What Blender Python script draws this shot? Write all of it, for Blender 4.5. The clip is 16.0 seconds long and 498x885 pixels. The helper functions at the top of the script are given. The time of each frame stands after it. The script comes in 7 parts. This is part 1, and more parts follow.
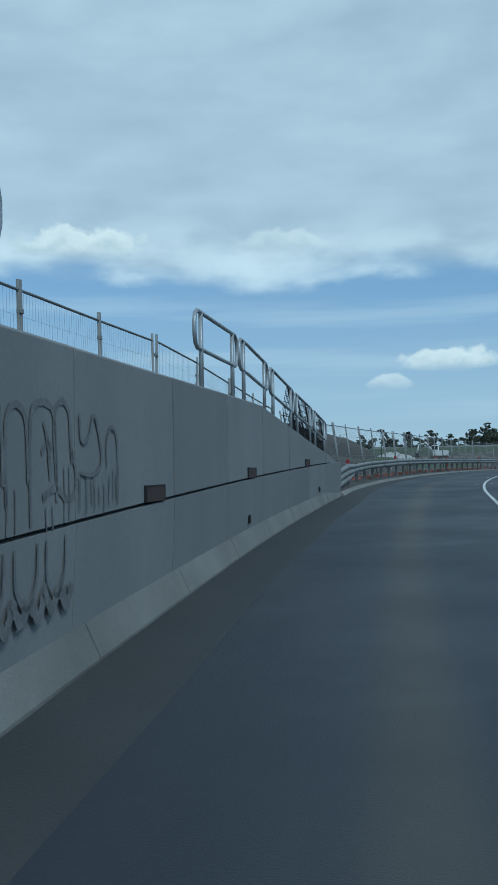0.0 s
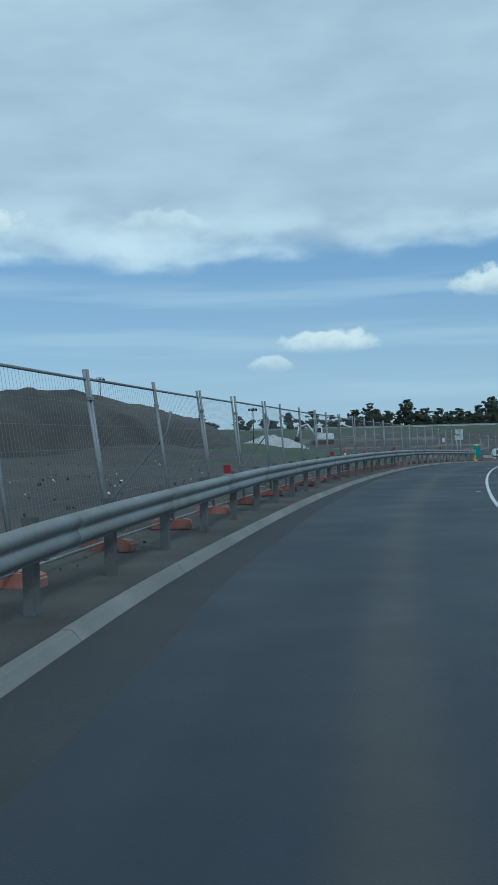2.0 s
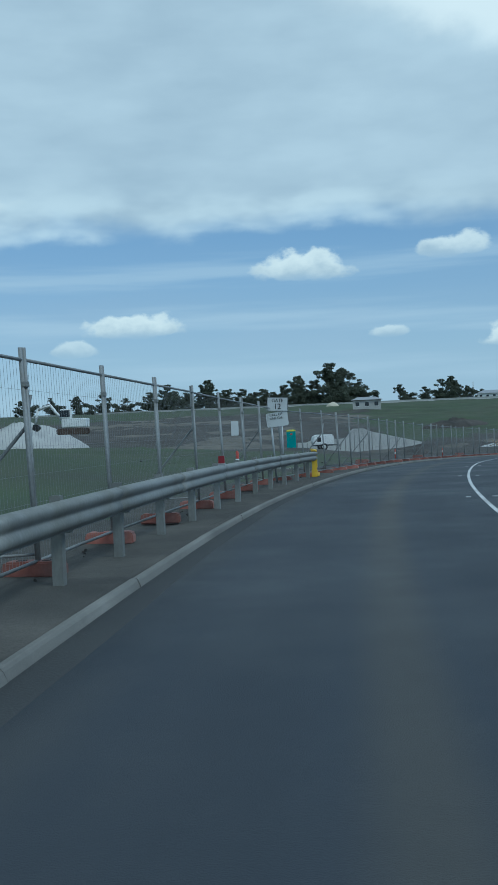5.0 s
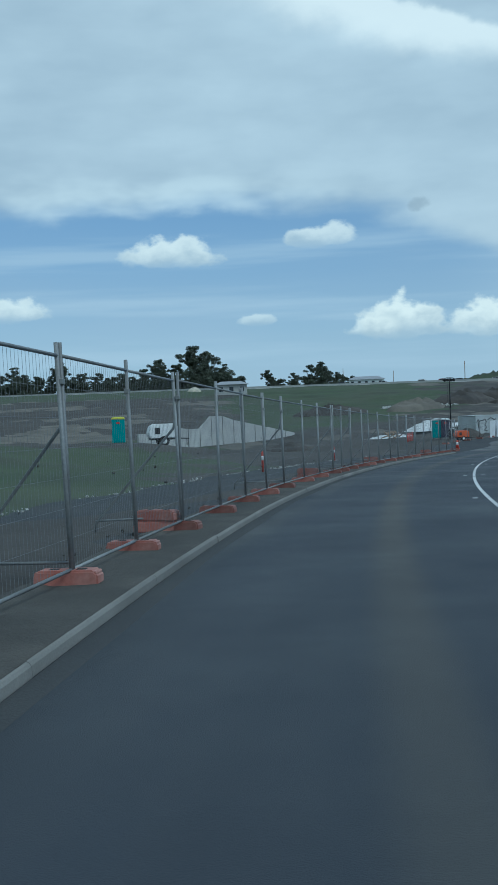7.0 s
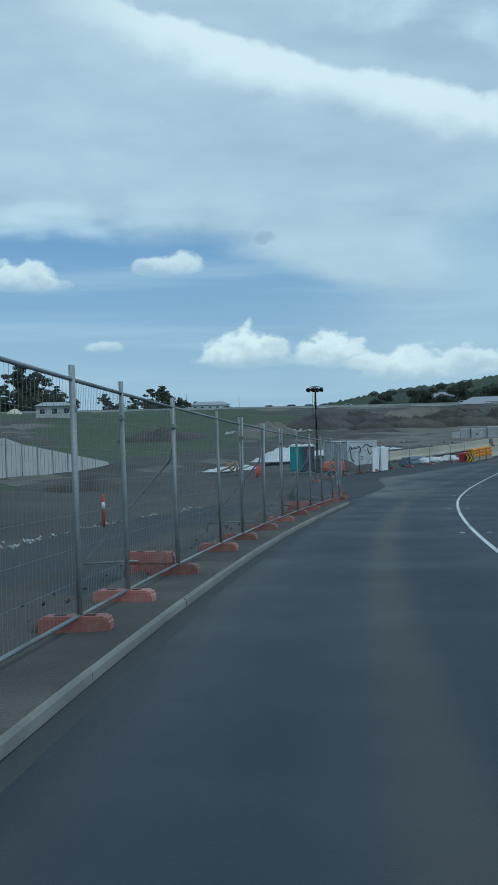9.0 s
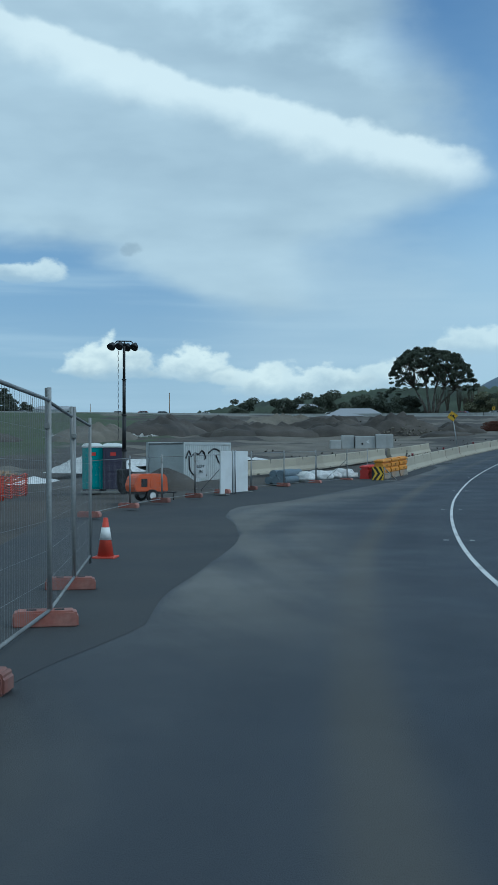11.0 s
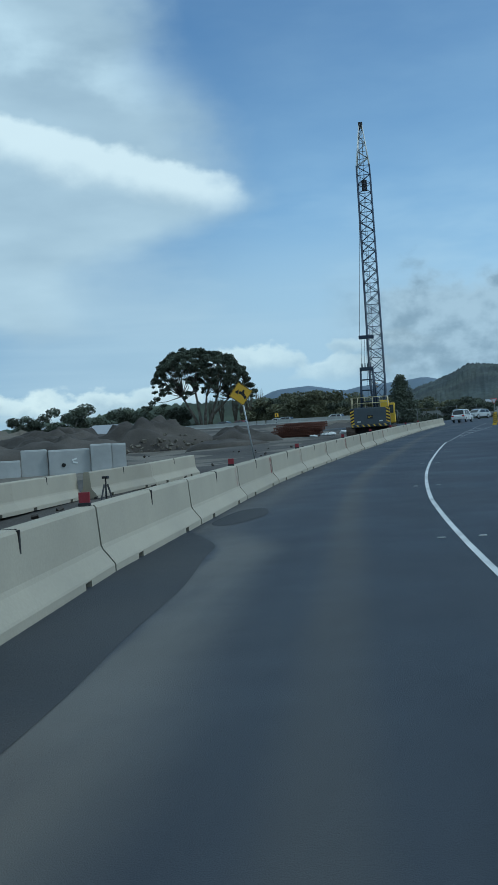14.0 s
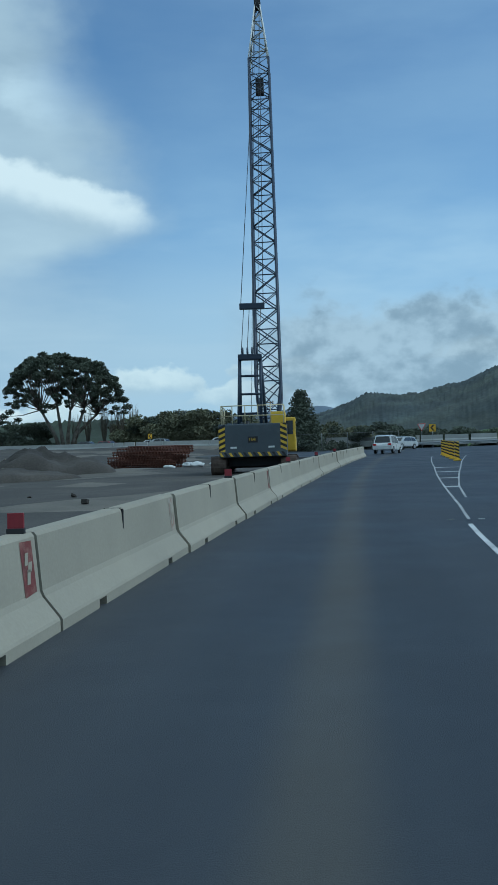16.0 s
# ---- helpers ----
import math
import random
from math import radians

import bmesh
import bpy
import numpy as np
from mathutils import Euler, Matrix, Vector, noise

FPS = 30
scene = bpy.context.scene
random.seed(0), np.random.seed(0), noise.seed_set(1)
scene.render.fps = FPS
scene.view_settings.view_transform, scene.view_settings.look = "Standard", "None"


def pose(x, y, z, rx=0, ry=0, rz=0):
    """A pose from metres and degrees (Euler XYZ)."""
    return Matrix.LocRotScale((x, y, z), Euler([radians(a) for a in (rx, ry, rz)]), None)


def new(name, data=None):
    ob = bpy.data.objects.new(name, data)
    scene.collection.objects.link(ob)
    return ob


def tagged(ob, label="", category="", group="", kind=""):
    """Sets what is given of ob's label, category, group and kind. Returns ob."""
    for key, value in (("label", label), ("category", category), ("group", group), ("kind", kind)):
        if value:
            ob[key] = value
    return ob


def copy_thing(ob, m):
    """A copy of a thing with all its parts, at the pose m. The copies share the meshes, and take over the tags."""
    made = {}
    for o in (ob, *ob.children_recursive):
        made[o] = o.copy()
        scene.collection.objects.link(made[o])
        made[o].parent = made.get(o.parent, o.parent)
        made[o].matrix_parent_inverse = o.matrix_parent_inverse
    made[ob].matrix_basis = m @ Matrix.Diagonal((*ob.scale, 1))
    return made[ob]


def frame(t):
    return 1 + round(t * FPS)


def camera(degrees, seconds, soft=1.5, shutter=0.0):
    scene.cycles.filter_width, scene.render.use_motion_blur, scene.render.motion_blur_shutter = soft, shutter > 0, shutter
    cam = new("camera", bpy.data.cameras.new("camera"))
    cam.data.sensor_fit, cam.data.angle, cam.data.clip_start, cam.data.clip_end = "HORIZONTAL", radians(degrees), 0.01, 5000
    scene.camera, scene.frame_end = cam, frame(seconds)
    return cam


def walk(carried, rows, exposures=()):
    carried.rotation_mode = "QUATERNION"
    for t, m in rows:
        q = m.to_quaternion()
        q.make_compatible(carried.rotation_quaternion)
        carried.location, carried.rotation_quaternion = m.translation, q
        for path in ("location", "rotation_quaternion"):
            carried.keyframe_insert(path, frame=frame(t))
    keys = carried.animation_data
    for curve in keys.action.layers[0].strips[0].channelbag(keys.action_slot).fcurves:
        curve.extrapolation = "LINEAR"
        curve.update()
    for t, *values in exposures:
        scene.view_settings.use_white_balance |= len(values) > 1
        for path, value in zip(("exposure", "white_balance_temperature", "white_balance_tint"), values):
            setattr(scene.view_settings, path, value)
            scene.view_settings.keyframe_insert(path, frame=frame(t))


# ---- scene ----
# exposure rows: seconds, stops, kelvin, tint
EXPOSURE = [(0.0, 0.0, 5250, -7), (16.0, 0.0, 5250, -7)]

# ---- camera: seconds, x, y, z, yaw, pitch, lean ----
ROWS = [
    (0.0, 0.560, 2.897, 1.550, -0.788, 1.608, -0.958),
    (0.5, 1.830, 11.415, 1.807, -2.187, 1.390, -1.046),
    (1.0, 3.238, 19.929, 2.045, -3.692, 1.133, -1.132),
    (1.5, 4.873, 28.452, 2.263, -5.319, 0.806, -1.360),
    (2.0, 6.616, 36.998, 2.427, -7.196, 0.491, -1.313),
    (2.5, 8.723, 45.502, 2.549, -9.204, 0.228, -1.515),
    (3.0, 11.174, 53.958, 2.649, -11.125, 0.023, -1.537),
    (3.5, 13.841, 62.414, 2.734, -12.827, -0.371, -1.803),
    (4.0, 16.715, 70.868, 2.802, -14.432, -0.579, -2.024),
    (4.5, 19.799, 79.306, 2.853, -16.038, -0.725, -2.259),
    (5.0, 23.105, 87.709, 2.884, -17.677, -0.661, -2.524),
    (5.5, 26.671, 96.041, 2.885, -19.310, -0.893, -2.104),
    (6.0, 30.426, 104.272, 2.843, -21.045, -1.218, -1.897),
    (6.5, 34.413, 112.282, 2.756, -22.870, -1.468, -1.883),
    (7.0, 38.617, 120.065, 2.641, -24.826, -1.610, -2.262),
    (7.5, 43.027, 127.672, 2.501, -26.904, -1.487, -2.269),
    (8.0, 47.652, 135.127, 2.327, -29.052, -1.164, -1.687),
    (8.5, 52.527, 142.421, 2.123, -31.243, -0.711, -1.015),
    (9.0, 57.683, 149.507, 1.900, -33.245, -0.314, -1.583),
    (9.5, 63.099, 156.399, 1.666, -35.252, -0.172, -1.358),
    (10.0, 68.730, 163.112, 1.423, -37.145, -0.048, -0.779),
    (10.5, 74.546, 169.649, 1.176, -38.961, 0.043, -0.069),
    (11.0, 80.521, 176.025, 0.934, -40.816, 0.322, -0.060),
    (11.5, 86.700, 182.227, 0.713, -42.881, 0.597, -0.372),
    (12.0, 93.228, 188.244, 0.544, -45.033, 0.648, -1.249),
    (12.5, 100.304, 194.102, 0.459, -47.396, 0.779, -2.197),
    (13.0, 107.828, 199.897, 0.482, -49.498, 0.824, -2.909),
    (13.5, 115.703, 205.570, 0.603, -51.442, 0.965, -3.335),
    (14.0, 123.859, 211.128, 0.803, -52.990, 1.239, -3.537),
    (14.5, 132.439, 216.543, 1.057, -54.651, 1.498, -3.270),
    (15.0, 141.513, 221.848, 1.370, -56.226, 1.711, -2.790),
    (15.5, 150.996, 227.023, 1.753, -57.615, 2.009, -2.308),
    (16.0, 160.855, 231.954, 2.204, -58.688, 2.294, -1.664),
]
EYE = 1.55  # eye height over the road


def view(x, y, z, yaw, pitch, lean):
    return pose(x, y, z, 90 + pitch, 0, yaw) @ pose(0, 0, 0, 0, 0, lean)


cam = camera(26.639, 16.0)
walk(cam, [(r[0], view(*r[1:])) for r in ROWS], EXPOSURE)

# ---- the road's line: points along the way, s metres from the start, l metres to the left ----
def spline(pts, steps):
    out = []
    for i in range(len(pts) - 1):
        a, b = pts[max(i - 1, 0)], pts[i]
        c, d = pts[i + 1], pts[min(i + 2, len(pts) - 1)]
        for k in range(steps):
            u = k / steps
            out.append(0.5 * (2 * b + (c - a) * u + (2 * a - 5 * b + 4 * c - d) * u * u + (3 * b - a - 3 * c + d) * u ** 3))
    out.append(pts[-1])
    return out


def road_line():
    mid = spline([np.array([r[1], r[2], r[3] - EYE]) for r in ROWS], 5)
    first, last = mid[0] - mid[5], mid[-1] - mid[-6]
    first, last = first / np.hypot(*first[:2]), last / np.hypot(*last[:2])
    before = [mid[0] + first * 2.0 * k for k in range(40, 0, -1)]
    after, p, a = [], mid[-1], math.atan2(last[1], last[0])
    for k in range(110):
        a -= radians(0.12) if k < 50 else 0
        p = p + np.array([math.cos(a) * 2, math.sin(a) * 2, last[2] * 2 if k < 66 else last[2] * max(0, 2 - (k - 66) * 0.1)])
        after.append(p)
    line = np.array(before + mid + after)
    s = np.concatenate([[0], np.cumsum(np.hypot(*np.diff(line[:, :2], axis=0).T))])
    return line, s - s[40]


LINE, SLEN = road_line()


def along(s):
    return np.array([np.interp(s, SLEN, LINE[:, k]) for k in range(3)])


def heading(s):
    d = along(s + 1.0) - along(s - 1.0)
    return math.atan2(d[1], d[0])


def spot(s, l, dz=0.0):
    """The place l metres left of the road's line, dz over the road."""
    p, a = along(s), heading(s)
    return Vector((p[0] - math.sin(a) * l, p[1] + math.cos(a) * l, p[2] + dz))


def stand(s, l, dz=0.0, turn=0.0):
    """A pose there: x along the road, y to the left, turned by degrees."""
    p = spot(s, l, dz)
    return pose(p.x, p.y, p.z, 0, 0, math.degrees(heading(s)) + turn)


def road_coords(x, y):
    """s, l and road height for arrays of places."""
    x, y = np.asarray(x, float).ravel(), np.asarray(y, float).ravel()
    s, l, z = np.empty(len(x)), np.empty(len(x)), np.empty(len(x))
    tan = np.gradient(LINE[:, :2], axis=0)
    tan /= np.hypot(tan[:, 0], tan[:, 1])[:, None]
    for i in range(0, len(x), 2000):
        dx, dy = x[i:i + 2000, None] - LINE[:, 0], y[i:i + 2000, None] - LINE[:, 1]
        k = (dx * dx + dy * dy).argmin(1)
        r = np.arange(len(k))
        ax, ay = dx[r, k], dy[r, k]
        s[i:i + 2000] = SLEN[k] + ax * tan[k, 0] + ay * tan[k, 1]
        l[i:i + 2000] = tan[k, 0] * ay - tan[k, 1] * ax
        z[i:i + 2000] = LINE[k, 2]
    return s, l, z

# ---- sky and light ----
SUN_EL, SUN_AZ = 46.0, 150.0  # azimuth clockwise from +y


class Sum:
    """Arithmetic on node sockets."""
    tree = None

    def __init__(self, v):
        self.v = v.v if isinstance(v, Sum) else v

    def op(self, kind, *args, clamp=False):
        n = Sum.tree.nodes.new("ShaderNodeMath")
        n.operation, n.use_clamp = kind, clamp
        for i, a in enumerate((self, *args)):
            a = a.v if isinstance(a, Sum) else a
            if isinstance(a, (int, float)):
                n.inputs[i].default_value = a
            else:
                Sum.tree.links.new(a, n.inputs[i])
        return Sum(n.outputs[0])

    def __add__(self, o): return self.op('ADD', o)
    def __sub__(self, o): return self.op('SUBTRACT', o)
    def __mul__(self, o): return self.op('MULTIPLY', o)
    def __truediv__(self, o): return self.op('DIVIDE', o)
    def most(self, o): return self.op('MAXIMUM', o)
    def least(self, o): return self.op('MINIMUM', o)

    def step(self, a, b):
        """0 at a, 1 at b, smooth between."""
        n = Sum.tree.nodes.new("ShaderNodeMapRange")
        n.interpolation_type = 'SMOOTHSTEP'
        for i, val in enumerate((a, b, 0.0, 1.0)):
            n.inputs[i + 1].default_value = val
        Sum.tree.links.new(self.v, n.inputs[0])
        return Sum(n.outputs[0])


def make_world():
    w = bpy.data.worlds.new("sky")
    w.use_nodes = True
    scene.world = w
    nt = Sum.tree = w.node_tree
    nt.nodes.clear()
    sky = nt.nodes.new("ShaderNodeTexSky")
    sky.sky_type, sky.sun_disc = 'NISHITA', False
    sky.sun_elevation, sky.sun_rotation = radians(SUN_EL), radians(SUN_AZ)
    sky.air_density, sky.dust_density, sky.ozone_density = 1.0, 0.5, 2.4
    tc = nt.nodes.new("ShaderNodeTexCoord")
    sep = nt.nodes.new("ShaderNodeSeparateXYZ")
    nt.links.new(tc.outputs["Generated"], sep.inputs[0])
    x, y, z = (Sum(o) for o in sep.outputs)
    az = x.op('ARCTAN2', y) * 57.2958
    el = z.op('ARCSINE') * 57.2958

    def texture(sx, sy, scale, detail, rgh=0.55, off=0.0):
        c = nt.nodes.new("ShaderNodeCombineXYZ")
        for i, v in enumerate((az * sx, el * sy)):
            nt.links.new(v.v, c.inputs[i])
        c.inputs[2].default_value = off
        t = nt.nodes.new("ShaderNodeTexNoise")
        t.inputs["Scale"].default_value, t.inputs["Detail"].default_value, t.inputs["Roughness"].default_value = scale, detail, rgh
        nt.links.new(c.outputs[0], t.inputs["Vector"])
        return Sum(t.outputs[0])

    def mix(fac, a, b):
        m = nt.nodes.new("ShaderNodeMix")
        m.data_type = 'RGBA'
        for sock, v in ((m.inputs[0], fac), (m.inputs[6], a), (m.inputs[7], b)):
            v = v.v if isinstance(v, Sum) else v
            if isinstance(v, tuple):
                sock.default_value = (*v, 1)
            elif isinstance(v, (int, float)):
                sock.default_value = v
            else:
                nt.links.new(v, sock)
        return m.outputs[2]

    wide = texture(0.05, 0.16, 1.0, 5)          # long soft bands
    puff = texture(0.22, 0.3, 1.0, 5, 0.52, 4.0)  # cloud edges
    fine = texture(0.2, 0.5, 1.0, 3, 0.45, 9.0)
    billow = texture(0.7, 0.95, 1.0, 6, 0.52, 14.0)
    scaled = nt.nodes.new("ShaderNodeVectorMath")
    scaled.operation = 'SCALE'
    scaled.inputs[3].default_value = 0.108
    nt.links.new(sky.outputs[0], scaled.inputs[0])
    col = scaled.outputs[0]
    # haze and thin veil low over the land
    col = mix((el.step(10, 0) * 0.42 + (wide - 0.5) * 0.7 + 0.16).op('ADD', 0.0, clamp=True), col, (0.35, 0.425, 0.52))
    veil = wide.step(0.42, 0.68) * el.step(1.5, 5) * el.step(17, 10) * 0.75
    col = mix(veil * az.step(30, 50) + el.step(15, 9) * az.step(48, 54) * 0.22, col, (0.55, 0.62, 0.68))
    col = mix(wide.step(0.45, 0.7) * el.step(0, 3) * el.step(9, 6) * az.step(45, 20) * 0.5, col, (0.5, 0.575, 0.64))
    low_air = mix(el.step(1.0, 7.5), (0.29, 0.4, 0.53), (0.18, 0.28, 0.44))
    col = mix(az.step(56, 42) * el.step(14, 11) * 0.58, col, low_air)
    thin = texture(0.05, 0.75, 1.0, 4, 0.5, 21.0)
    col = mix(thin.step(0.44, 0.7) * el.step(0.5, 2.5) * el.step(12, 8) * 0.55, col, (0.48, 0.56, 0.64))
    # pale milky air low down, thin veil high on the right
    col = mix((el.step(13, 3) * 0.34 * (wide * 0.7 + thin * 0.6 + 0.35)).op('ADD', 0.0, clamp=True), col, (0.5, 0.57, 0.63))
    col = mix(az.step(48, 58) * (el.step(24, 9) * 0.3 + wide.step(0.4, 0.7) * 0.1), col, (0.42, 0.58, 0.75))
    col = mix(az.step(35, 44) * az.step(68, 58) * el.step(14, 8) * (wide * 0.5 + 0.28), col, (0.49, 0.56, 0.62))
    # high layer that ends in a long edge to the right
    edge = az - el.step(24, 14) * 4.0 + el.step(14, 10.5) * 8.0 + (puff - 0.5) * 5.0
    low = el + az.step(31, 43) * 3.4 + (wide - 0.5) * 5.0 + (puff - 0.5) * 2.0
    layer = edge.step(51.5, 45.5) * low.step(9.8, 11.8)
    tone = (wide * 0.9 + fine * 0.5 - 0.7) * 1.1
    shade = nt.nodes.new("ShaderNodeMix")
    shade.data_type = 'RGBA'
    nt.links.new((tone + 0.5).op('ADD', 0.0, clamp=True).v, shade.inputs[0])
    shade.inputs[6].default_value, shade.inputs[7].default_value = (0.34, 0.40, 0.46, 1), (0.66, 0.71, 0.74, 1)
    col = mix(layer * 0.93, col, shade.outputs[2])
    # bright lower rim of the layer on the left, and its bright streak
    rim = low.step(9.9, 11.2) * low.step(14.0, 11.6) * az.step(12, -4)
    col = mix(rim * puff.step(0.4, 0.65) * 0.5, col, (0.8, 0.84, 0.85))
    band = low.step(9.9, 10.7) * low.step(14.2, 11.2) * az.step(40, 20) * fine.step(0.35, 0.62)
    col = mix(band * 0.5, col, (0.72, 0.77, 0.78))
    line = el - (az * -0.27 + 28.9) + (puff - 0.5) * 2.2 + (billow - 0.5) * 0.7
    streak = line.step(-1.9, -0.1) * line.step(1.1, 0.55) * az.step(20, 30) * edge.step(49.8, 47.5)
    col = mix(streak * 0.8, col, (0.86, 0.85, 0.82))
    wisp = line.step(2.2, 4.0) * line.step(7.5, 5.0) * az.step(53, 46) * az.step(30, 38) * (puff * 0.5 + wide * 0.5).step(0.36, 0.56)
    col = mix(wisp * 0.45, col, (0.8, 0.85, 0.87))
    # heaped clouds: azimuth, elevation, half width, height
    for a, e, wd, ht, br in ((11.6, 5.6, 3.0, 1.0, 0.75), (8.5, 4.5, 1.2, 0.7, 0.5), (21.1, 8.4, 3.1, 1.3, 0.8), (29.2, 9.1, 2.2, 0.9, 0.7), (33.3, 4.3, 2.5, 1.75, 0.92), (31.7, 4.2, 1.6, 0.8, 0.7), (37.9, 4.1, 2.4, 1.5, 0.9), (41.0, 3.6, 2.6, 0.9, 0.75),
                             (43.5, 3.3, 4.5, 1.4, 0.7), (25.5, 4.9, 1.2, 0.5, 0.5), (53.5, 5.4, 3.5, 1.2, 0.6), (58.5, 4.6, 3.0, 1.1, 0.5), (60.5, 6.0, 3.0, 0.9, 0.5), (71.5, 6.6, 3.5, 0.9, 0.6), (48.5, 3.6, 3.0, 1.2, 0.6), (-8.0, 12.0, 4.0, 1.2, 0.7),
                             (3.0, 12.2, 3.0, 0.9, 0.35), (-20, 6, 6, 2, 0.8), (-60, 7, 9, 3, 0.8), (85, 6, 7, 2.5, 0.8), (120, 7, 9, 3, 0.8)):
        dx = (az - a) / wd
        up = (el - e).most(0.0) / ht
        dn = ((el * -1.0) + e).most(0.0) / (ht * 0.42)
        d = (dx * dx + up * up + dn * dn).op('SQRT') + (billow - 0.5) * 1.5 + (puff - 0.5) * 0.6
        m = d.step(1.02, 0.7) * ((el - e) / ht + (puff - 0.5) * 1.4).step(-0.75, 0.1)
        top = ((el - e) / ht + (billow - 0.5) * 2.2).step(-0.5, 0.8)
        body = mix(top, (0.5, 0.55, 0.58), (0.86, 0.85, 0.79))
        col = mix(m * br, col, body)
    # grey bank low on the right
    bank = (el + (puff - 0.5) * 3.0).step(2.6, 4.6) * (el + (puff - 0.5) * 4.5 + (billow - 0.5) * 2.4).step(10.3, 8.8) * az.step(57, 62)
    col = mix(bank * 0.85, col, mix((billow * 0.6 + puff * 0.6).step(0.45, 0.72), (0.27, 0.325, 0.38), (0.47, 0.525, 0.575)))
    dab = ((az - 34.4) * (az - 34.4) * 1.2 + (el - 10.7) * (el - 10.7) * 3.0 + (billow - 0.5) * 1.6).step(0.6, 0.1)
    col = mix(dab * 0.5, col, (0.3, 0.35, 0.4))
    col = mix(el.step(0.0, -2.0), col, (0.1, 0.1, 0.09))
    bg = nt.nodes.new("ShaderNodeBackground")
    bg.inputs[1].default_value = 1.0
    out = nt.nodes.new("ShaderNodeOutputWorld")
    nt.links.new(col, bg.inputs[0])
    nt.links.new(bg.outputs[0], out.inputs[0])


make_world()
sun = new("sun", bpy.data.lights.new("sun", 'SUN'))
sun.data.energy, sun.data.angle, sun.data.color = 1.3, radians(14), (1.0, 0.96, 0.9)
sun.matrix_world = pose(0, 0, 50, 90 - SUN_EL, 0, 180 - SUN_AZ)

# ---- materials ----
def mat(name, col, rough=0.75, metal=0.0, var=0.2, scale=1.5, fine=40.0, bump=0.15, second=None, cover=0.5, sharp=0.12, pick=0.0, spec=0.4, coat=0.0, stretch=(1, 1, 1)):
    """col with grain at two scales; second: a colour that covers it in patches; pick: how much pieces differ from one another."""
    m = bpy.data.materials.new(name)
    m.use_nodes = True
    nt = m.node_tree
    n, k = nt.nodes, nt.links
    p = n["Principled BSDF"]
    tc = n.new("ShaderNodeTexCoord")
    mp = n.new("ShaderNodeMapping")
    mp.inputs["Scale"].default_value = stretch
    k.new(tc.outputs["Object"], mp.inputs[0])

    def noise_tex(sc, detail, rgh=0.6):
        t = n.new("ShaderNodeTexNoise")
        t.inputs["Scale"].default_value, t.inputs["Detail"].default_value, t.inputs["Roughness"].default_value = sc, detail, rgh
        k.new(mp.outputs[0], t.inputs["Vector"])
        return t

    def maprange(src, a, b, c, d):
        r = n.new("ShaderNodeMapRange")
        for i, v in enumerate((a, b, c, d)):
            r.inputs[i + 1].default_value = v
        k.new(src, r.inputs[0])
        return r.outputs[0]

    def mixed(kind, fac, a, b):
        x = n.new("ShaderNodeMix")
        x.data_type, x.blend_type = 'RGBA', kind
        for sock, v in ((x.inputs[0], fac), (x.inputs[6], a), (x.inputs[7], b)):
            if isinstance(v, (int, float)):
                sock.default_value = v
            elif isinstance(v, tuple):
                sock.default_value = (*v[:3], 1)
            else:
                k.new(v, sock)
        return x.outputs[2]

    big, small = noise_tex(scale, 4), noise_tex(fine, 3)
    base = tuple(col)
    if second:
        edge = maprange(noise_tex(scale * 0.6, 5).outputs[0], 0.5 + (0.5 - cover) * 0.5 - sharp, 0.5 + (0.5 - cover) * 0.5 + sharp, 0, 1)
        base = mixed('MIX', edge, base, tuple(second))
    f1 = maprange(big.outputs[0], 0.25, 0.75, 1 - var, 1 + var)
    f2 = maprange(small.outputs[0], 0.25, 0.75, 1 - var * 0.6, 1 + var * 0.6)
    mul = n.new("ShaderNodeMath")
    mul.operation = 'MULTIPLY'
    k.new(f1, mul.inputs[0]), k.new(f2, mul.inputs[1])
    last = mul.outputs[0]
    if pick:
        oi = n.new("ShaderNodeObjectInfo")
        m2 = n.new("ShaderNodeMath")
        m2.operation = 'MULTIPLY'
        k.new(last, m2.inputs[0]), k.new(maprange(oi.outputs["Random"], 0, 1, 1 - pick, 1 + pick), m2.inputs[1])
        last = m2.outputs[0]
    comb = n.new("ShaderNodeCombineColor")
    for i in range(3):
        k.new(last, comb.inputs[i])
    k.new(mixed('MULTIPLY', 1.0, base, comb.outputs[0]), p.inputs["Base Color"])
    k.new(maprange(big.outputs[0], 0.3, 0.7, max(rough - 0.12, 0.03), min(rough + 0.12, 1)), p.inputs["Roughness"])
    p.inputs["Metallic"].default_value = metal
    p.inputs["Specular IOR Level"].default_value = spec
    p.inputs["Coat Weight"].default_value = coat
    if bump:
        b = n.new("ShaderNodeBump")
        b.inputs["Strength"].default_value, b.inputs["Distance"].default_value = bump, 0.02
        k.new(small.outputs[0], b.inputs["Height"])
        k.new(b.outputs[0], p.inputs["Normal"])
    return m


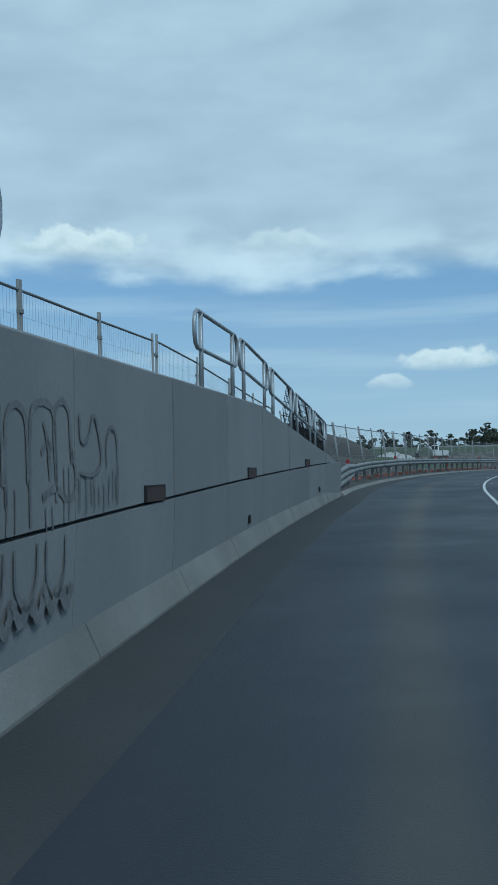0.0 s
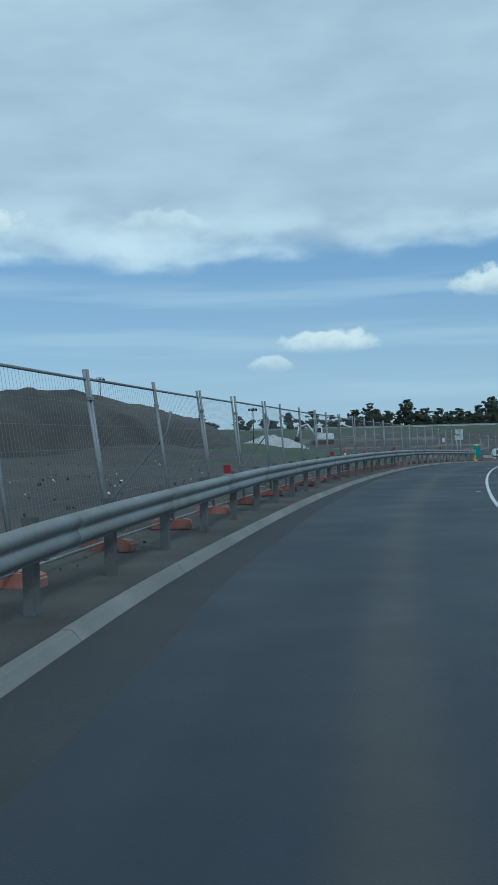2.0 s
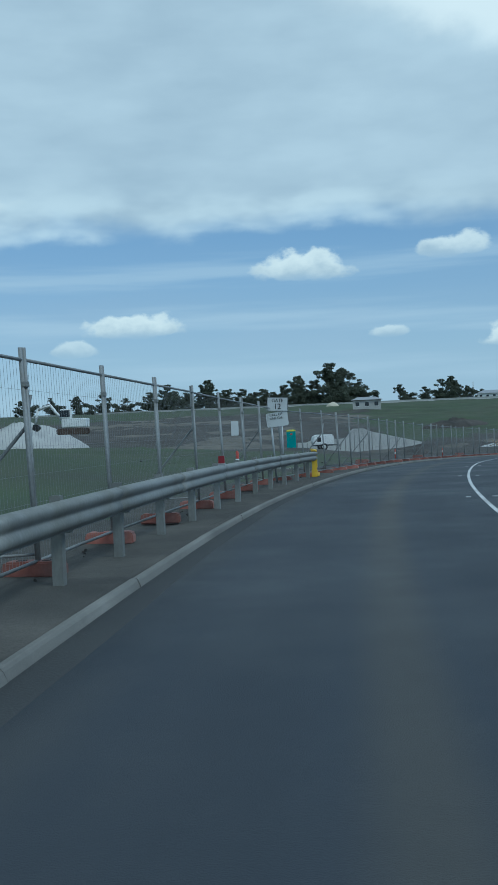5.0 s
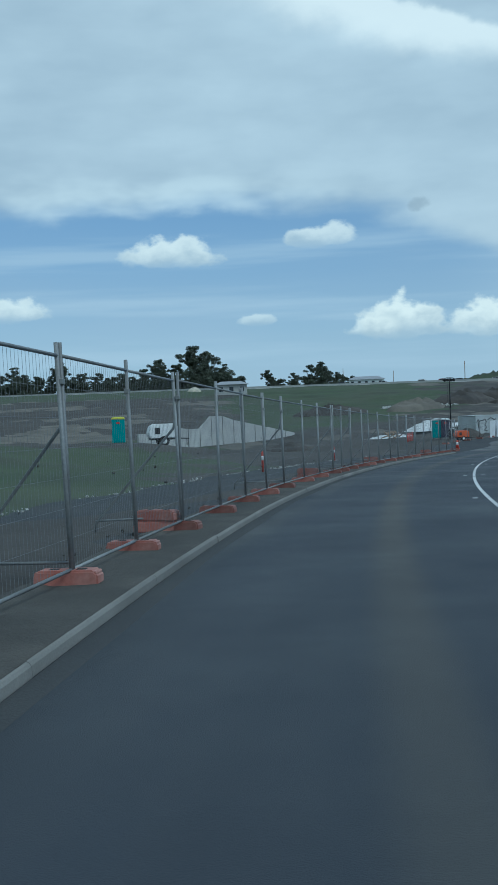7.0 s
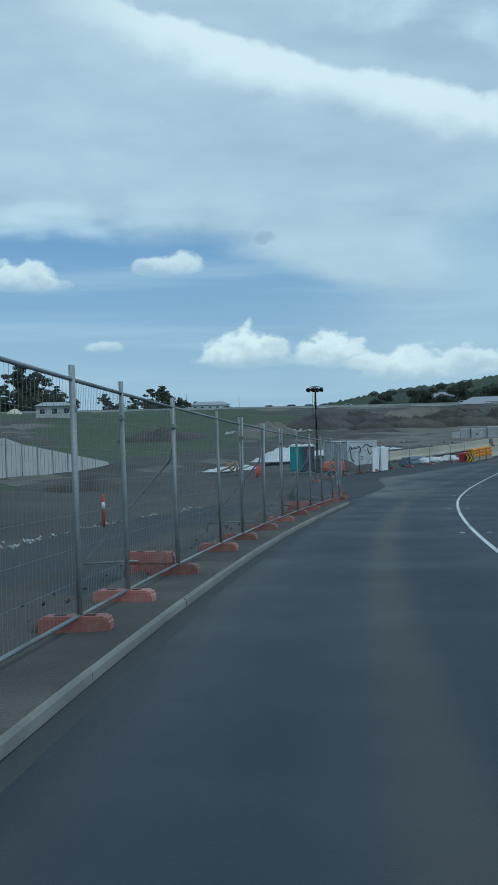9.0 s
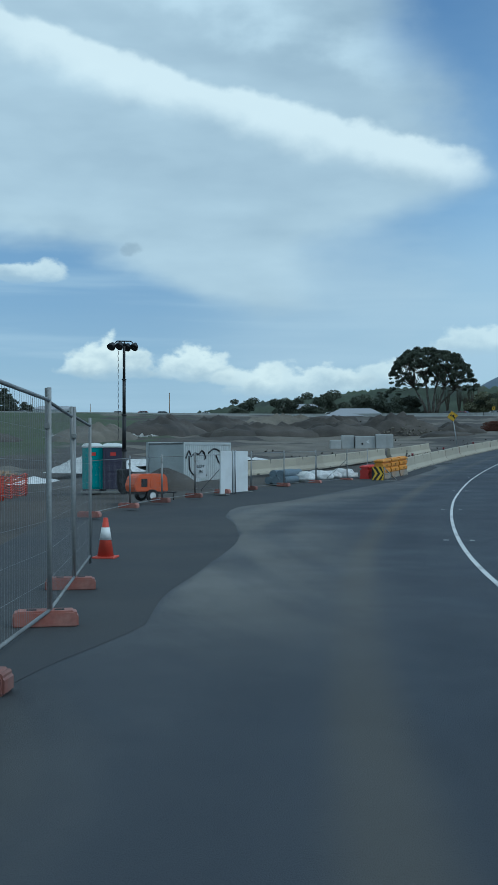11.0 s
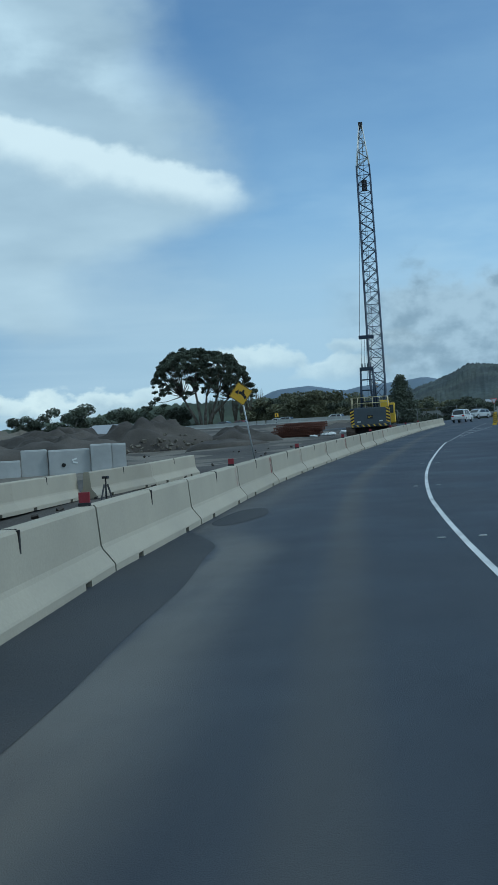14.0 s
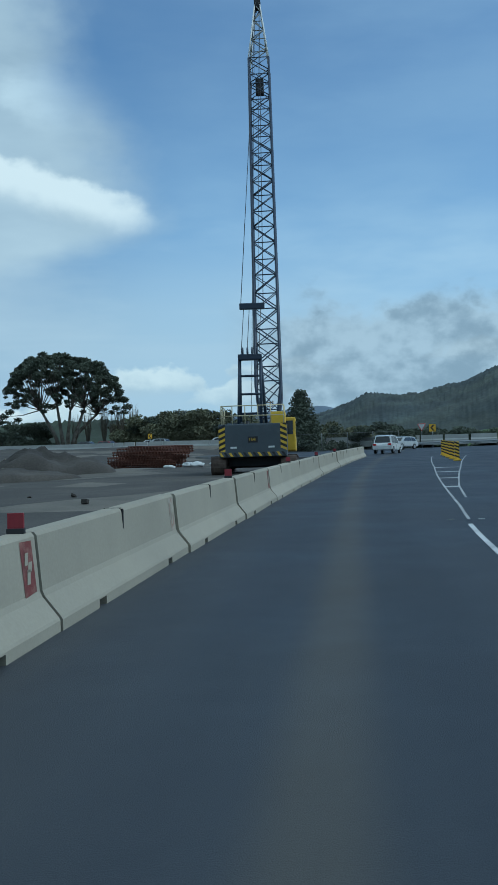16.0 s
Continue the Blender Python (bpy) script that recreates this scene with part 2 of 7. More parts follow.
ASPHALT = mat("asphalt", (0.030, 0.037, 0.049), 0.66, var=0.2, scale=0.35, fine=120, bump=0.35, second=(0.036, 0.041, 0.05), cover=0.35, sharp=0.25)
GRAVEL = mat("verge_gravel", (0.066, 0.062, 0.055), 0.95, var=0.4, scale=0.8, fine=45, bump=0.9, second=(0.1, 0.092, 0.08), cover=0.35)
KERB = mat("kerb_concrete", (0.21, 0.204, 0.184), 0.85, var=0.25, scale=0.8, fine=60, bump=0.25, second=(0.15, 0.146, 0.132), cover=0.4, sharp=0.2)
WALLC = mat("wall_concrete", (0.23, 0.23, 0.222), 0.8, var=0.16, scale=0.5, fine=70, bump=0.15, second=(0.175, 0.18, 0.175), cover=0.4, sharp=0.25, pick=0.08, stretch=(1, 1, 0.35))
BARRC = mat("barrier_concrete", (0.385, 0.35, 0.275), 0.85, var=0.09, scale=0.6, fine=26, bump=0.1, second=(0.31, 0.285, 0.225), cover=0.4, sharp=0.3, pick=0.08)
PAINTW = mat("road_paint", (0.6, 0.61, 0.6), 0.65, var=0.15, scale=2, fine=80, bump=0.1, second=(0.3, 0.3, 0.3), cover=0.3)
GALV = mat("galvanised_steel", (0.36, 0.38, 0.39), 0.5, 0.55, var=0.12, scale=2.5, fine=30, bump=0.05)
GALVD = mat("weathered_galvanised_beam", (0.25, 0.258, 0.25), 0.6, 0.35, var=0.22, scale=1.2, fine=30, bump=0.08, second=(0.2, 0.2, 0.18), cover=0.4, stretch=(1, 1, 0.5))
# near-black that stands in for shade in holes and joints; also vent frames
DARK = mat("shade_and_trim_black", (0.02, 0.02, 0.02), 0.9, var=0.1, bump=0)
VOIDR = mat("rusty_recess", (0.055, 0.035, 0.03), 0.9, var=0.3, scale=8)
REDP = mat("red_reflector_plastic", (0.24, 0.025, 0.035), 0.4, var=0.15, bump=0)
ORANGEB = mat("orange_plastic_foot", (0.3, 0.105, 0.08), 0.65, var=0.2, scale=3, fine=25, bump=0.1, second=(0.27, 0.15, 0.125), cover=0.45, pick=0.35)
YELLOW = mat("yellow_paint", (0.72, 0.47, 0.04), 0.5, var=0.12, scale=2, second=(0.5, 0.33, 0.06), cover=0.25)
BLACKP = mat("black_paint", (0.02, 0.02, 0.022), 0.5, var=0.2)
WHITEP = mat("white_paint", (0.72, 0.73, 0.72), 0.5, var=0.07, scale=1.5, second=(0.55, 0.55, 0.52), cover=0.2)
SPRAY = mat("black_spray_paint", (0.12, 0.122, 0.122), 0.75, var=0.3, scale=5, second=(0.19, 0.19, 0.185), cover=0.5, sharp=0.25)
NETTING = mat("black_netting", (0.012, 0.012, 0.014), 0.9, var=0.2, bump=0)
GRASS = mat("grass_ground", (0.042, 0.068, 0.027), 0.95, var=0.4, scale=0.12, fine=9, bump=0.6, second=(0.064, 0.066, 0.042), cover=0.4, sharp=0.25)
PALED = mat("pale_dug_dirt", (0.15, 0.135, 0.11), 0.97, var=0.3, scale=0.3, fine=9, bump=0.7, second=(0.1, 0.09, 0.075), cover=0.4)
SOIL = mat("dark_soil", (0.046, 0.041, 0.036), 0.97, var=0.4, scale=0.25, fine=9, bump=0.7, second=(0.085, 0.076, 0.066), cover=0.4, sharp=0.2)


# ---- mesh tools ----
def box(bm, x0, x1, y0, y1, z0, z1, m=None, bevel=0.0):
    r = bmesh.ops.create_cube(bm, size=1.0, matrix=(m or Matrix()) @ Matrix.LocRotScale(((x0 + x1) / 2, (y0 + y1) / 2, (z0 + z1) / 2), None, (x1 - x0, y1 - y0, z1 - z0)))
    if bevel:
        es = list({e for v in r["verts"] for e in v.link_edges})
        bmesh.ops.bevel(bm, geom=es, offset=bevel, segments=2, profile=0.6, affect='EDGES')


def tube(bm, pts, r, n=8, closed=False, caps=True):
    """A round bar through the points; r: one radius or one for each point."""
    pts = [Vector(p) for p in pts]
    rs = r if isinstance(r, (list, tuple)) else [r] * len(pts)
    rings, side = [], None
    for i, p in enumerate(pts):
        a = pts[i - 1] if (i or closed) else p
        b = pts[(i + 1) % len(pts)] if (i < len(pts) - 1 or closed) else p
        t = (b - a).normalized()
        if side is None:
            side = t.cross(Vector((0, 0, 1)) if abs(t.z) < 0.9 else Vector((1, 0, 0))).normalized()
        side = (side - t * side.dot(t)).normalized()
        up = t.cross(side)
        rings.append([bm.verts.new(p + (side * math.cos(2 * math.pi * j / n) + up * math.sin(2 * math.pi * j / n)) * rs[i]) for j in range(n)])
    pairs = list(zip(rings, rings[1:])) + ([(rings[-1], rings[0])] if closed else [])
    for a, b in pairs:
        for j in range(n):
            f = bm.faces.new((a[j], a[(j + 1) % n], b[(j + 1) % n], b[j]))
            f.smooth = True
    if caps and not closed:
        bm.faces.new(rings[0][::-1]), bm.faces.new(rings[-1])


def prism(bm, outline, x0, x1, m=None):
    """A closed outline in y, z drawn out along x."""
    m = m or Matrix()
    a = [bm.verts.new(m @ Vector((x0, y, z))) for y, z in outline]
    b = [bm.verts.new(m @ Vector((x1, y, z))) for y, z in outline]
    k = len(outline)
    for i in range(k):
        bm.faces.new((a[i], a[(i + 1) % k], b[(i + 1) % k], b[i]))
    bm.faces.new(a[::-1]), bm.faces.new(b)


def plate(bm, outline, t0, t1, m=None):
    """A closed outline in x, z, with its thickness along y."""
    m = m or Matrix()
    a = [bm.verts.new(m @ Vector((x, t0, z))) for x, z in outline]
    b = [bm.verts.new(m @ Vector((x, t1, z))) for x, z in outline]
    k = len(outline)
    for i in range(k):
        bm.faces.new((a[i], a[(i + 1) % k], b[(i + 1) % k], b[i]))
    bm.faces.new(a[::-1]), bm.faces.new(b)


def sweep(bm, stations, closed=True, smooth=False):
    """A skin over outlines (lists of points), one for each station."""
    rings = [[bm.verts.new(p) for p in st] for st in stations]
    k = len(rings[0])
    for a, b in zip(rings, rings[1:]):
        for i in range(k if closed else k - 1):
            f = bm.faces.new((a[i], a[(i + 1) % k], b[(i + 1) % k], b[i]))
            f.smooth = smooth
    if closed:
        bm.faces.new(rings[0][::-1]), bm.faces.new(rings[-1])


def mesh_of(name, bm, material, smooth=False):
    bmesh.ops.recalc_face_normals(bm, faces=bm.faces)
    me = bpy.data.meshes.new(name)
    bm.to_mesh(me)
    bm.free()
    for m in (material if isinstance(material, (list, tuple)) else [material]):
        me.materials.append(m)
    if smooth:
        for f in me.polygons:
            f.use_smooth = True
    return me


def part(name, bm, material, parent, label="", smooth=False):
    ob = new(name, bm if isinstance(bm, bpy.types.Mesh) else mesh_of(name, bm, material, smooth))
    ob.parent = parent
    if label:
        ob["label"] = label
    return ob


def thing(name, m, label, category, group="", kind=""):
    ob = new(name)
    ob.empty_display_size = 0.1
    ob.matrix_world = m
    return tagged(ob, label, category, group, kind)


def solid(name, bm, material, label, category="", kind="", m=None, group="", smooth=False):
    ob = new(name, mesh_of(name, bm, material, smooth))
    if m is not None:
        ob.matrix_world = m
    return tagged(ob, label, category, group, kind)


def frange(a, b, step):
    k = max(1, round((b - a) / step))
    return [a + (b - a) * i / k for i in range(k + 1)]


def ramp(x, *pts):
    return float(np.interp(x, [p[0] for p in pts], [p[1] for p in pts]))

# ---- ground, road, verge, kerb ----
HIGHWAY = [(420, 180, 9.0), (345, 268, 8.4), (326, 310, 8.6), (320, 344, 9.4), (318, 370, 9.8), (300, 415, 10.4), (255, 462, 11.2), (190, 520, 12.2), (130, 575, 13.0), (60, 640, 14.0), (-60, 730, 16.0), (-400, 950, 20.0)]


def fbm(x, y, sc):
    return noise.fractal(Vector((x * sc, y * sc, 3.7)), 0.8, 2.1, 4)


def left_edge(s):
    """How far the asphalt reaches to the left."""
    return ramp(s, (-80, 2.1), (29, 2.12), (33, 2.25), (45, 2.36), (60, 2.36), (85, 2.29), (112, 2.22), (120, 2.16), (148, 1.95), (152, 1.9), (190, 1.75), (199.5, 1.8), (202, 2.9), (206, 5.0), (222, 9.2), (236, 8.6), (243, 7.4), (250, 5.6), (258, 4.2), (262, 3.9), (385, 3.9), (392, 14), (420, 26), (480, 26))


def local_rise(s, l):
    """Ground height over the road near its left side."""
    a = np.interp
    wall = a(s, [-90, 14, 22, 27, 31, 36], [1.2, 1.2, 1.0, 0.7, 0.4, 0.12])
    field = a(l, [2, 4, 8, 14, 25, 40], [0.12, 0.16, 0.3, 0.8, 1.0, 1.2])
    grass = a(l, [2, 4.5, 9, 16, 26, 45], [0.1, 0.1, 0.3, 1.3, 2.15, 2.45])
    haul = a(l, [2, 3.5, 6, 11, 14, 30, 60], [0.1, 0.08, -0.15, -0.15, 0.05, 1.25, 2.0])
    yard = a(l, [2, 8, 14, 30, 50], [-0.05, -0.06, -0.3, -0.8, -0.6])
    site = a(l, [2, 4, 20, 60], [-0.12, -0.15, -0.25, -0.2])
    w = np.clip(np.stack([a(s, [26, 36], [1, 0]), a(s, [26, 36, 70, 90], [0, 1, 1, 0]), a(s, [70, 90, 132, 150], [0, 1, 1, 0]),
                          a(s, [132, 150, 206, 222], [0, 1, 1, 0]), a(s, [206, 222, 255, 270], [0, 1, 1, 0]), a(s, [255, 270], [0, 1])]), 0, 1)
    return w[0] * wall + w[1] * field + w[2] * grass + w[3] * haul + w[4] * yard + w[5] * site


def ground_height(x, y):
    x, y = np.asarray(x, float).ravel(), np.asarray(y, float).ravel()
    s, l, zr = road_coords(x, y)
    hw = np.array(spline([np.array(p, float) for p in HIGHWAY], 8))
    dh, zh, side = np.empty(len(x)), np.empty(len(x)), np.empty(len(x))
    tan = np.gradient(hw[:, :2], axis=0)
    for i in range(0, len(x), 4000):
        dx, dy = x[i:i + 4000, None] - hw[:, 0], y[i:i + 4000, None] - hw[:, 1]
        d = np.hypot(dx, dy)
        k, r = d.argmin(1), np.arange(d.shape[0])
        dh[i:i + 4000], zh[i:i + 4000] = d[r, k], hw[k, 2]
        side[i:i + 4000] = tan[k, 0] * dy[r, k] - tan[k, 1] * dx[r, k]  # negative: beyond it
    near = np.clip(l, 0, None)
    base = zr + local_rise(s, near)
    reach = np.clip(near - 24, 0, None)
    w = reach / (reach + np.clip(dh - 6, 0, None) + 1e-6)
    w = np.where(near < 24, 0, w)
    w = w * w * (3 - 2 * w)
    z = base * (1 - w) + zh * w
    beyond = (side < 0) & (near > 24) & (w > 0.2)
    z = np.where(beyond, zh + np.clip(dh - 6, 0, 400) * 0.022, z)
    right = l < 0
    far = np.hypot(x - 90, y - 180)
    z = np.where(right, zr - 0.3 - 0.0 * l, z)
    # under the asphalt the ground stays down
    edge = np.array([left_edge(v) for v in s])
    z = np.where((l > -16) & (l < edge + np.where(s < 38, 4.2, 0.9)), zr - 0.35, z)
    return z, s, l


def make_ground():
    def axis(lo, hi, a, b, step):
        mid = np.arange(lo, hi + 0.1, step)
        down, up, d = [], [], step
        v = lo
        while v > a:
            d *= 1.25
            v -= d
            down.append(v)
        v, d = hi, step
        while v < b:
            d *= 1.25
            v += d
            up.append(v)
        return np.array(down[::-1] + list(mid) + up)
    xs, ys = axis(-40, 330, -4200, 4200, 2.5), axis(-40, 400, -4200, 4200, 2.5)
    gx, gy = np.meshgrid(xs, ys)
    z, s, l = ground_height(gx, gy)
    rough = np.array([fbm(a, b, 0.11) for a, b in zip(gx.ravel(), gy.ravel())])
    z = z + np.where(l > 7, rough * np.clip((l - 7) / 20, 0, 1) * 0.45, 0)
    nx, ny = len(xs), len(ys)
    me = bpy.data.meshes.new("ground")
    verts = np.c_[gx.ravel(), gy.ravel(), z]
    idx = (np.arange(ny - 1)[:, None] * nx + np.arange(nx - 1)).ravel()
    me.from_pydata(verts.tolist(), [], np.c_[idx, idx + 1, idx + nx + 1, idx + nx].tolist())
    for p in me.polygons:
        p.use_smooth = True
    for m in (GRASS, SOIL, PALED):
        me.materials.append(m)
    # bare soil on the building site, grass elsewhere
    cs, cl = s[idx], l[idx]
    cx, cy = gx.ravel()[idx], gy.ravel()[idx]
    patch = rough[idx]
    wob = patch * 9.0
    d7, az7 = np.hypot(cx - 38.6, cy - 120.1), np.degrees(np.arctan2(cx - 38.6, cy - 120.1))
    floor = (cx + wob > 53 + (cy - 156.5) * 0.377) & (cs > 150) & (cy - wob < 250 + 0.45 * (cx - 79.5)) & (cs < 300)
    track = (cs > 128) & (cs < 200) & (cl > 2.5) & (cl < 7.4 + wob * 0.15)
    slope = (d7 > 150) & (d7 < 300) & (az7 < 24.0 + patch * 3) & (cl > 40)
    az11 = np.degrees(np.arctan2(cx - 80.5, cy - 176.0))
    slope |= (d7 > 150) & (az7 > 31.0) & (az11 > 34.8 + patch * 5) & (cs > 150) & (cl < 165 + wob * 3)
    soil = (cl > 0) & (((cs < 76) & (cl < 70)) | ((cs < 88 + wob) & (cl < 24)) | track | floor | slope | ((cs > 196) & (cs < 470) & (cl < 45 + wob)))
    soil = soil.astype(np.int32)
    pale = (soil == 1) & (cs > 215) & (cl > 30) & (np.array([fbm(a + 300, b, 0.045) for a, b in zip(cx, cy)]) > 0.22)
    soil[pale] = 2
    soil[(soil == 1) & (cs > 285) & (cl < 45) & (np.array([fbm(a + 90, b, 0.06) for a, b in zip(cx, cy)]) > 0.02)] = 2
    me.polygons.foreach_set("material_index", soil.astype(np.int32))
    ob = new("ground", me)
    return tagged(ob, "wide ground of green grass and bare dark soil beside the road", "ground", kind="structure")


make_ground()


def strip(name, s0, s1, cols, material, label, category, step=2.0, kind="structure"):
    """A sheet along the road; cols(s) gives its points as (l, dz)."""
    bm = bmesh.new()
    sweep(bm, [[spot(s, l, dz) for l, dz in cols(s)] for s in frange(s0, s1, step)], closed=False, smooth=True)
    return solid(name, bm, material, label, category, kind)


def fence_l(s):
    return ramp(s, (-20, 4.6), (30, 4.2), (36, 3.62), (66, 3.5), (75, 3.5), (108, 3.3), (114, 3.4), (118, 3.52), (122, 3.48), (127.8, 2.95), (134, 2.78), (150, 2.55), (160, 2.4), (190, 2.32), (200, 2.35), (204.4, 2.8), (207.6, 3.45), (210.8, 4.15))


def kerb_back(s):
    """How far the kerb's top reaches behind the road's edge, up to the dirt that lies on it."""
    return ramp(s, (30, 0.07), (60, 0.08), (85, 0.06), (105, 0.02), (112, 0.004), (200, 0.004))


def dark_edge(s):
    """Where the dark patched asphalt at the gate and along the barrier begins."""
    return ramp(s, (198, 2.6), (200.5, 2.4), (202.5, 2.25), (204.6, 1.9), (207.5, 2.1), (213, 2.35), (218, 2.9), (222, 3.8), (225, 4.7), (227.5, 5.25), (229.6, 5.4), (231.1, 4.86), (233.3, 4.28), (237.1, 3.79), (242.2, 3.11), (245, 2.71), (246.7, 2.38), (248, 2.13), (250.2, 1.89), (257, 1.79), (260.6, 1.82), (265.2, 1.91), (266.4, 2.3), (267.5, 2.75))


def lane_mid(s):
    return ramp(s, (-80, -0.15), (54, -0.12), (107, -0.35), (155, -0.5), (205, -0.3), (228, 0.0), (248, 0.2), (262, 0.02), (281, 0.35), (303, 0.05), (330, 0.0))


def make_road():
    """The asphalt sheet; its maps give metres along, and across from the left edge, the lane's middle and the dark patch."""
    bm = bmesh.new()
    maps = [bm.loops.layers.uv.new(n) for n in ("way", "lane", "patch")]
    rows = []
    for s in frange(-80, 500, 1.5):
        e = left_edge(s)
        cols = [(l, 0.0 if l > -16 else -0.5) for l in (-17, -16, -12, -8, -4, -1.5, 0, e * 0.6, e)] + [(e + 0.05, -0.3)]
        rows.append([(bm.verts.new(spot(s, l, dz)), ((e - l, s), (l - lane_mid(s), s), (dark_edge(s) - l, s))) for l, dz in cols])
    for a, b in zip(rows, rows[1:]):
        for i in range(len(a) - 1):
            q = (a[i], a[i + 1], b[i + 1], b[i])
            f = bm.faces.new([v for v, _ in q])
            f.smooth = True
            for lp, (_, c) in zip(f.loops, q):
                for uv, xy in zip(maps, c):
                    lp[uv].uv = xy
    return solid("road", bm, ASPHALT, "dark grey asphalt road curving to the right", "road", "structure")


def wear_on_road(m):
    """Streaks and dust that run along the way."""
    n, k = m.node_tree.nodes, m.node_tree.links
    p = n["Principled BSDF"]
    uv, sep = n.new("ShaderNodeUVMap"), n.new("ShaderNodeSeparateXYZ")
    uv.uv_map = "way"
    k.new(uv.outputs[0], sep.inputs[0])

    def streak(su, sv, detail):
        mp, nz = n.new("ShaderNodeMapping"), n.new("ShaderNodeTexNoise")
        mp.inputs["Scale"].default_value = (su, sv, 1)
        nz.inputs["Scale"].default_value, nz.inputs["Detail"].default_value = 1.0, detail
        k.new(uv.outputs[0], mp.inputs[0]), k.new(mp.outputs[0], nz.inputs["Vector"])
        return nz.outputs[0]

    def rng(src, a, b, c, d):
        r = n.new("ShaderNodeMapRange")
        r.interpolation_type = 'SMOOTHSTEP'
        for i, v in enumerate((a, b, c, d)):
            r.inputs[i + 1].default_value = v
        k.new(src, r.inputs[0])
        return r.outputs[0]

    def calc(op, a, b):
        x = n.new("ShaderNodeMath")
        x.operation = op
        for i, v in enumerate((a, b)):
            if isinstance(v, float):
                x.inputs[i].default_value = v
            else:
                k.new(v, x.inputs[i])
        return x.outputs[0]

    def over(fac, a, b):
        x = n.new("ShaderNodeMix")
        x.data_type = 'RGBA'
        k.new(fac, x.inputs[0])
        k.new(a, x.inputs[6])
        x.inputs[7].default_value = (*b, 1)
        return x.outputs[2]

    def across(name):
        m2, s2 = n.new("ShaderNodeUVMap"), n.new("ShaderNodeSeparateXYZ")
        m2.uv_map = name
        k.new(m2.outputs[0], s2.inputs[0])
        return s2.outputs[0]

    col = p.inputs["Base Color"].links[0].from_socket
    col = over(rng(streak(0.9, 0.025, 4), 0.44, 0.7, 0.0, 0.4), col, (0.043, 0.048, 0.056))
    col = over(rng(streak(0.5, 0.018, 3), 0.5, 0.7, 0.0, 0.5), col, (0.02, 0.026, 0.035))
    # oily brown band between the wheels, darker wheel tracks beside it
    lane = calc('ABSOLUTE', across("lane"), 0.0)
    oil = calc('MULTIPLY', rng(lane, 0.05, 0.42, 1.0, 0.0), rng(streak(0.35, 0.03, 4), 0.25, 0.7, 0.45, 0.95))
    col = over(oil, col, (0.072, 0.068, 0.06))
    wheel = calc('MULTIPLY', rng(lane, 0.45, 0.75, 0.0, 1.0), rng(lane, 1.3, 0.95, 0.0, 1.0))
    col = over(calc('MULTIPLY', wheel, rng(streak(0.6, 0.05, 4), 0.3, 0.7, 0.2, 0.6)), col, (0.023, 0.029, 0.04))
    # dust carried onto the road: along the kerb, and in a band beside the dark patch at the gate
    near = rng(sep.outputs[0], 0.0, 1.1, 1.0, 0.0)
    gate = calc('MULTIPLY', rng(sep.outputs[1], 200.0, 208.0, 0.0, 1.0), rng(sep.outputs[1], 300.0, 262.0, 0.0, 1.0))
    patch = across("patch")
    reach = rng(sep.outputs[1], 236.0, 254.0, 0.0, 1.0)
    side = calc('ADD', patch, calc('MULTIPLY', streak(1.1, 0.35, 5), 0.35))
    wide = calc('MAXIMUM', calc('MULTIPLY', rng(side, 3.6, 0.9, 0.0, 1.0), calc('SUBTRACT', 1.0, reach)), calc('MULTIPLY', rng(side, 1.3, 0.5, 0.0, 1.0), reach))
    wide = calc('MULTIPLY', calc('MULTIPLY', gate, wide), rng(side, 0.1, 0.28, 0.0, 1.0))
    dust = rng(streak(0.9, 0.12, 7), 0.3, 0.62, 0.2, 0.85)
    amount = calc('MAXIMUM', calc('MULTIPLY', near, rng(streak(0.8, 0.09, 6), 0.4, 0.68, 0.0, 0.6)), calc('MULTIPLY', wide, dust))
    col = over(amount, col, (0.118, 0.114, 0.102))
    late = calc('MULTIPLY', rng(sep.outputs[1], 266.0, 274.0, 0.0, 1.0), rng(sep.outputs[0], 3.0, 1.6, 0.0, 1.0))
    col = over(calc('MULTIPLY', late, rng(streak(0.7, 0.06, 6), 0.3, 0.65, 0.1, 0.55)), col, (0.09, 0.088, 0.082))
    k.new(col, p.inputs["Base Color"])


wear_on_road(ASPHALT)
make_road()
GUTTER = mat("dirty_gutter_concrete", (0.052, 0.053, 0.052), 0.9, var=0.25, scale=0.7, fine=50, bump=0.3, second=(0.038, 0.04, 0.043), cover=0.45, sharp=0.25)
strip("gutter", -60, 200, lambda s: [(left_edge(s) - 0.06, 0.012), (left_edge(s) - ramp(s, (30, 0.74), (40, 0.74), (70, 0.42), (120, 0.25), (200, 0.2)) + 0.02 * math.sin(s * 0.7), 0.005), (left_edge(s) - ramp(s, (30, 0.74), (40, 0.74), (70, 0.42), (120, 0.25), (200, 0.2)) - 0.04 + 0.02 * math.sin(s * 0.7), -0.006)], GUTTER, "narrow dirty concrete gutter beside the kerb", "gutter", 1.0)
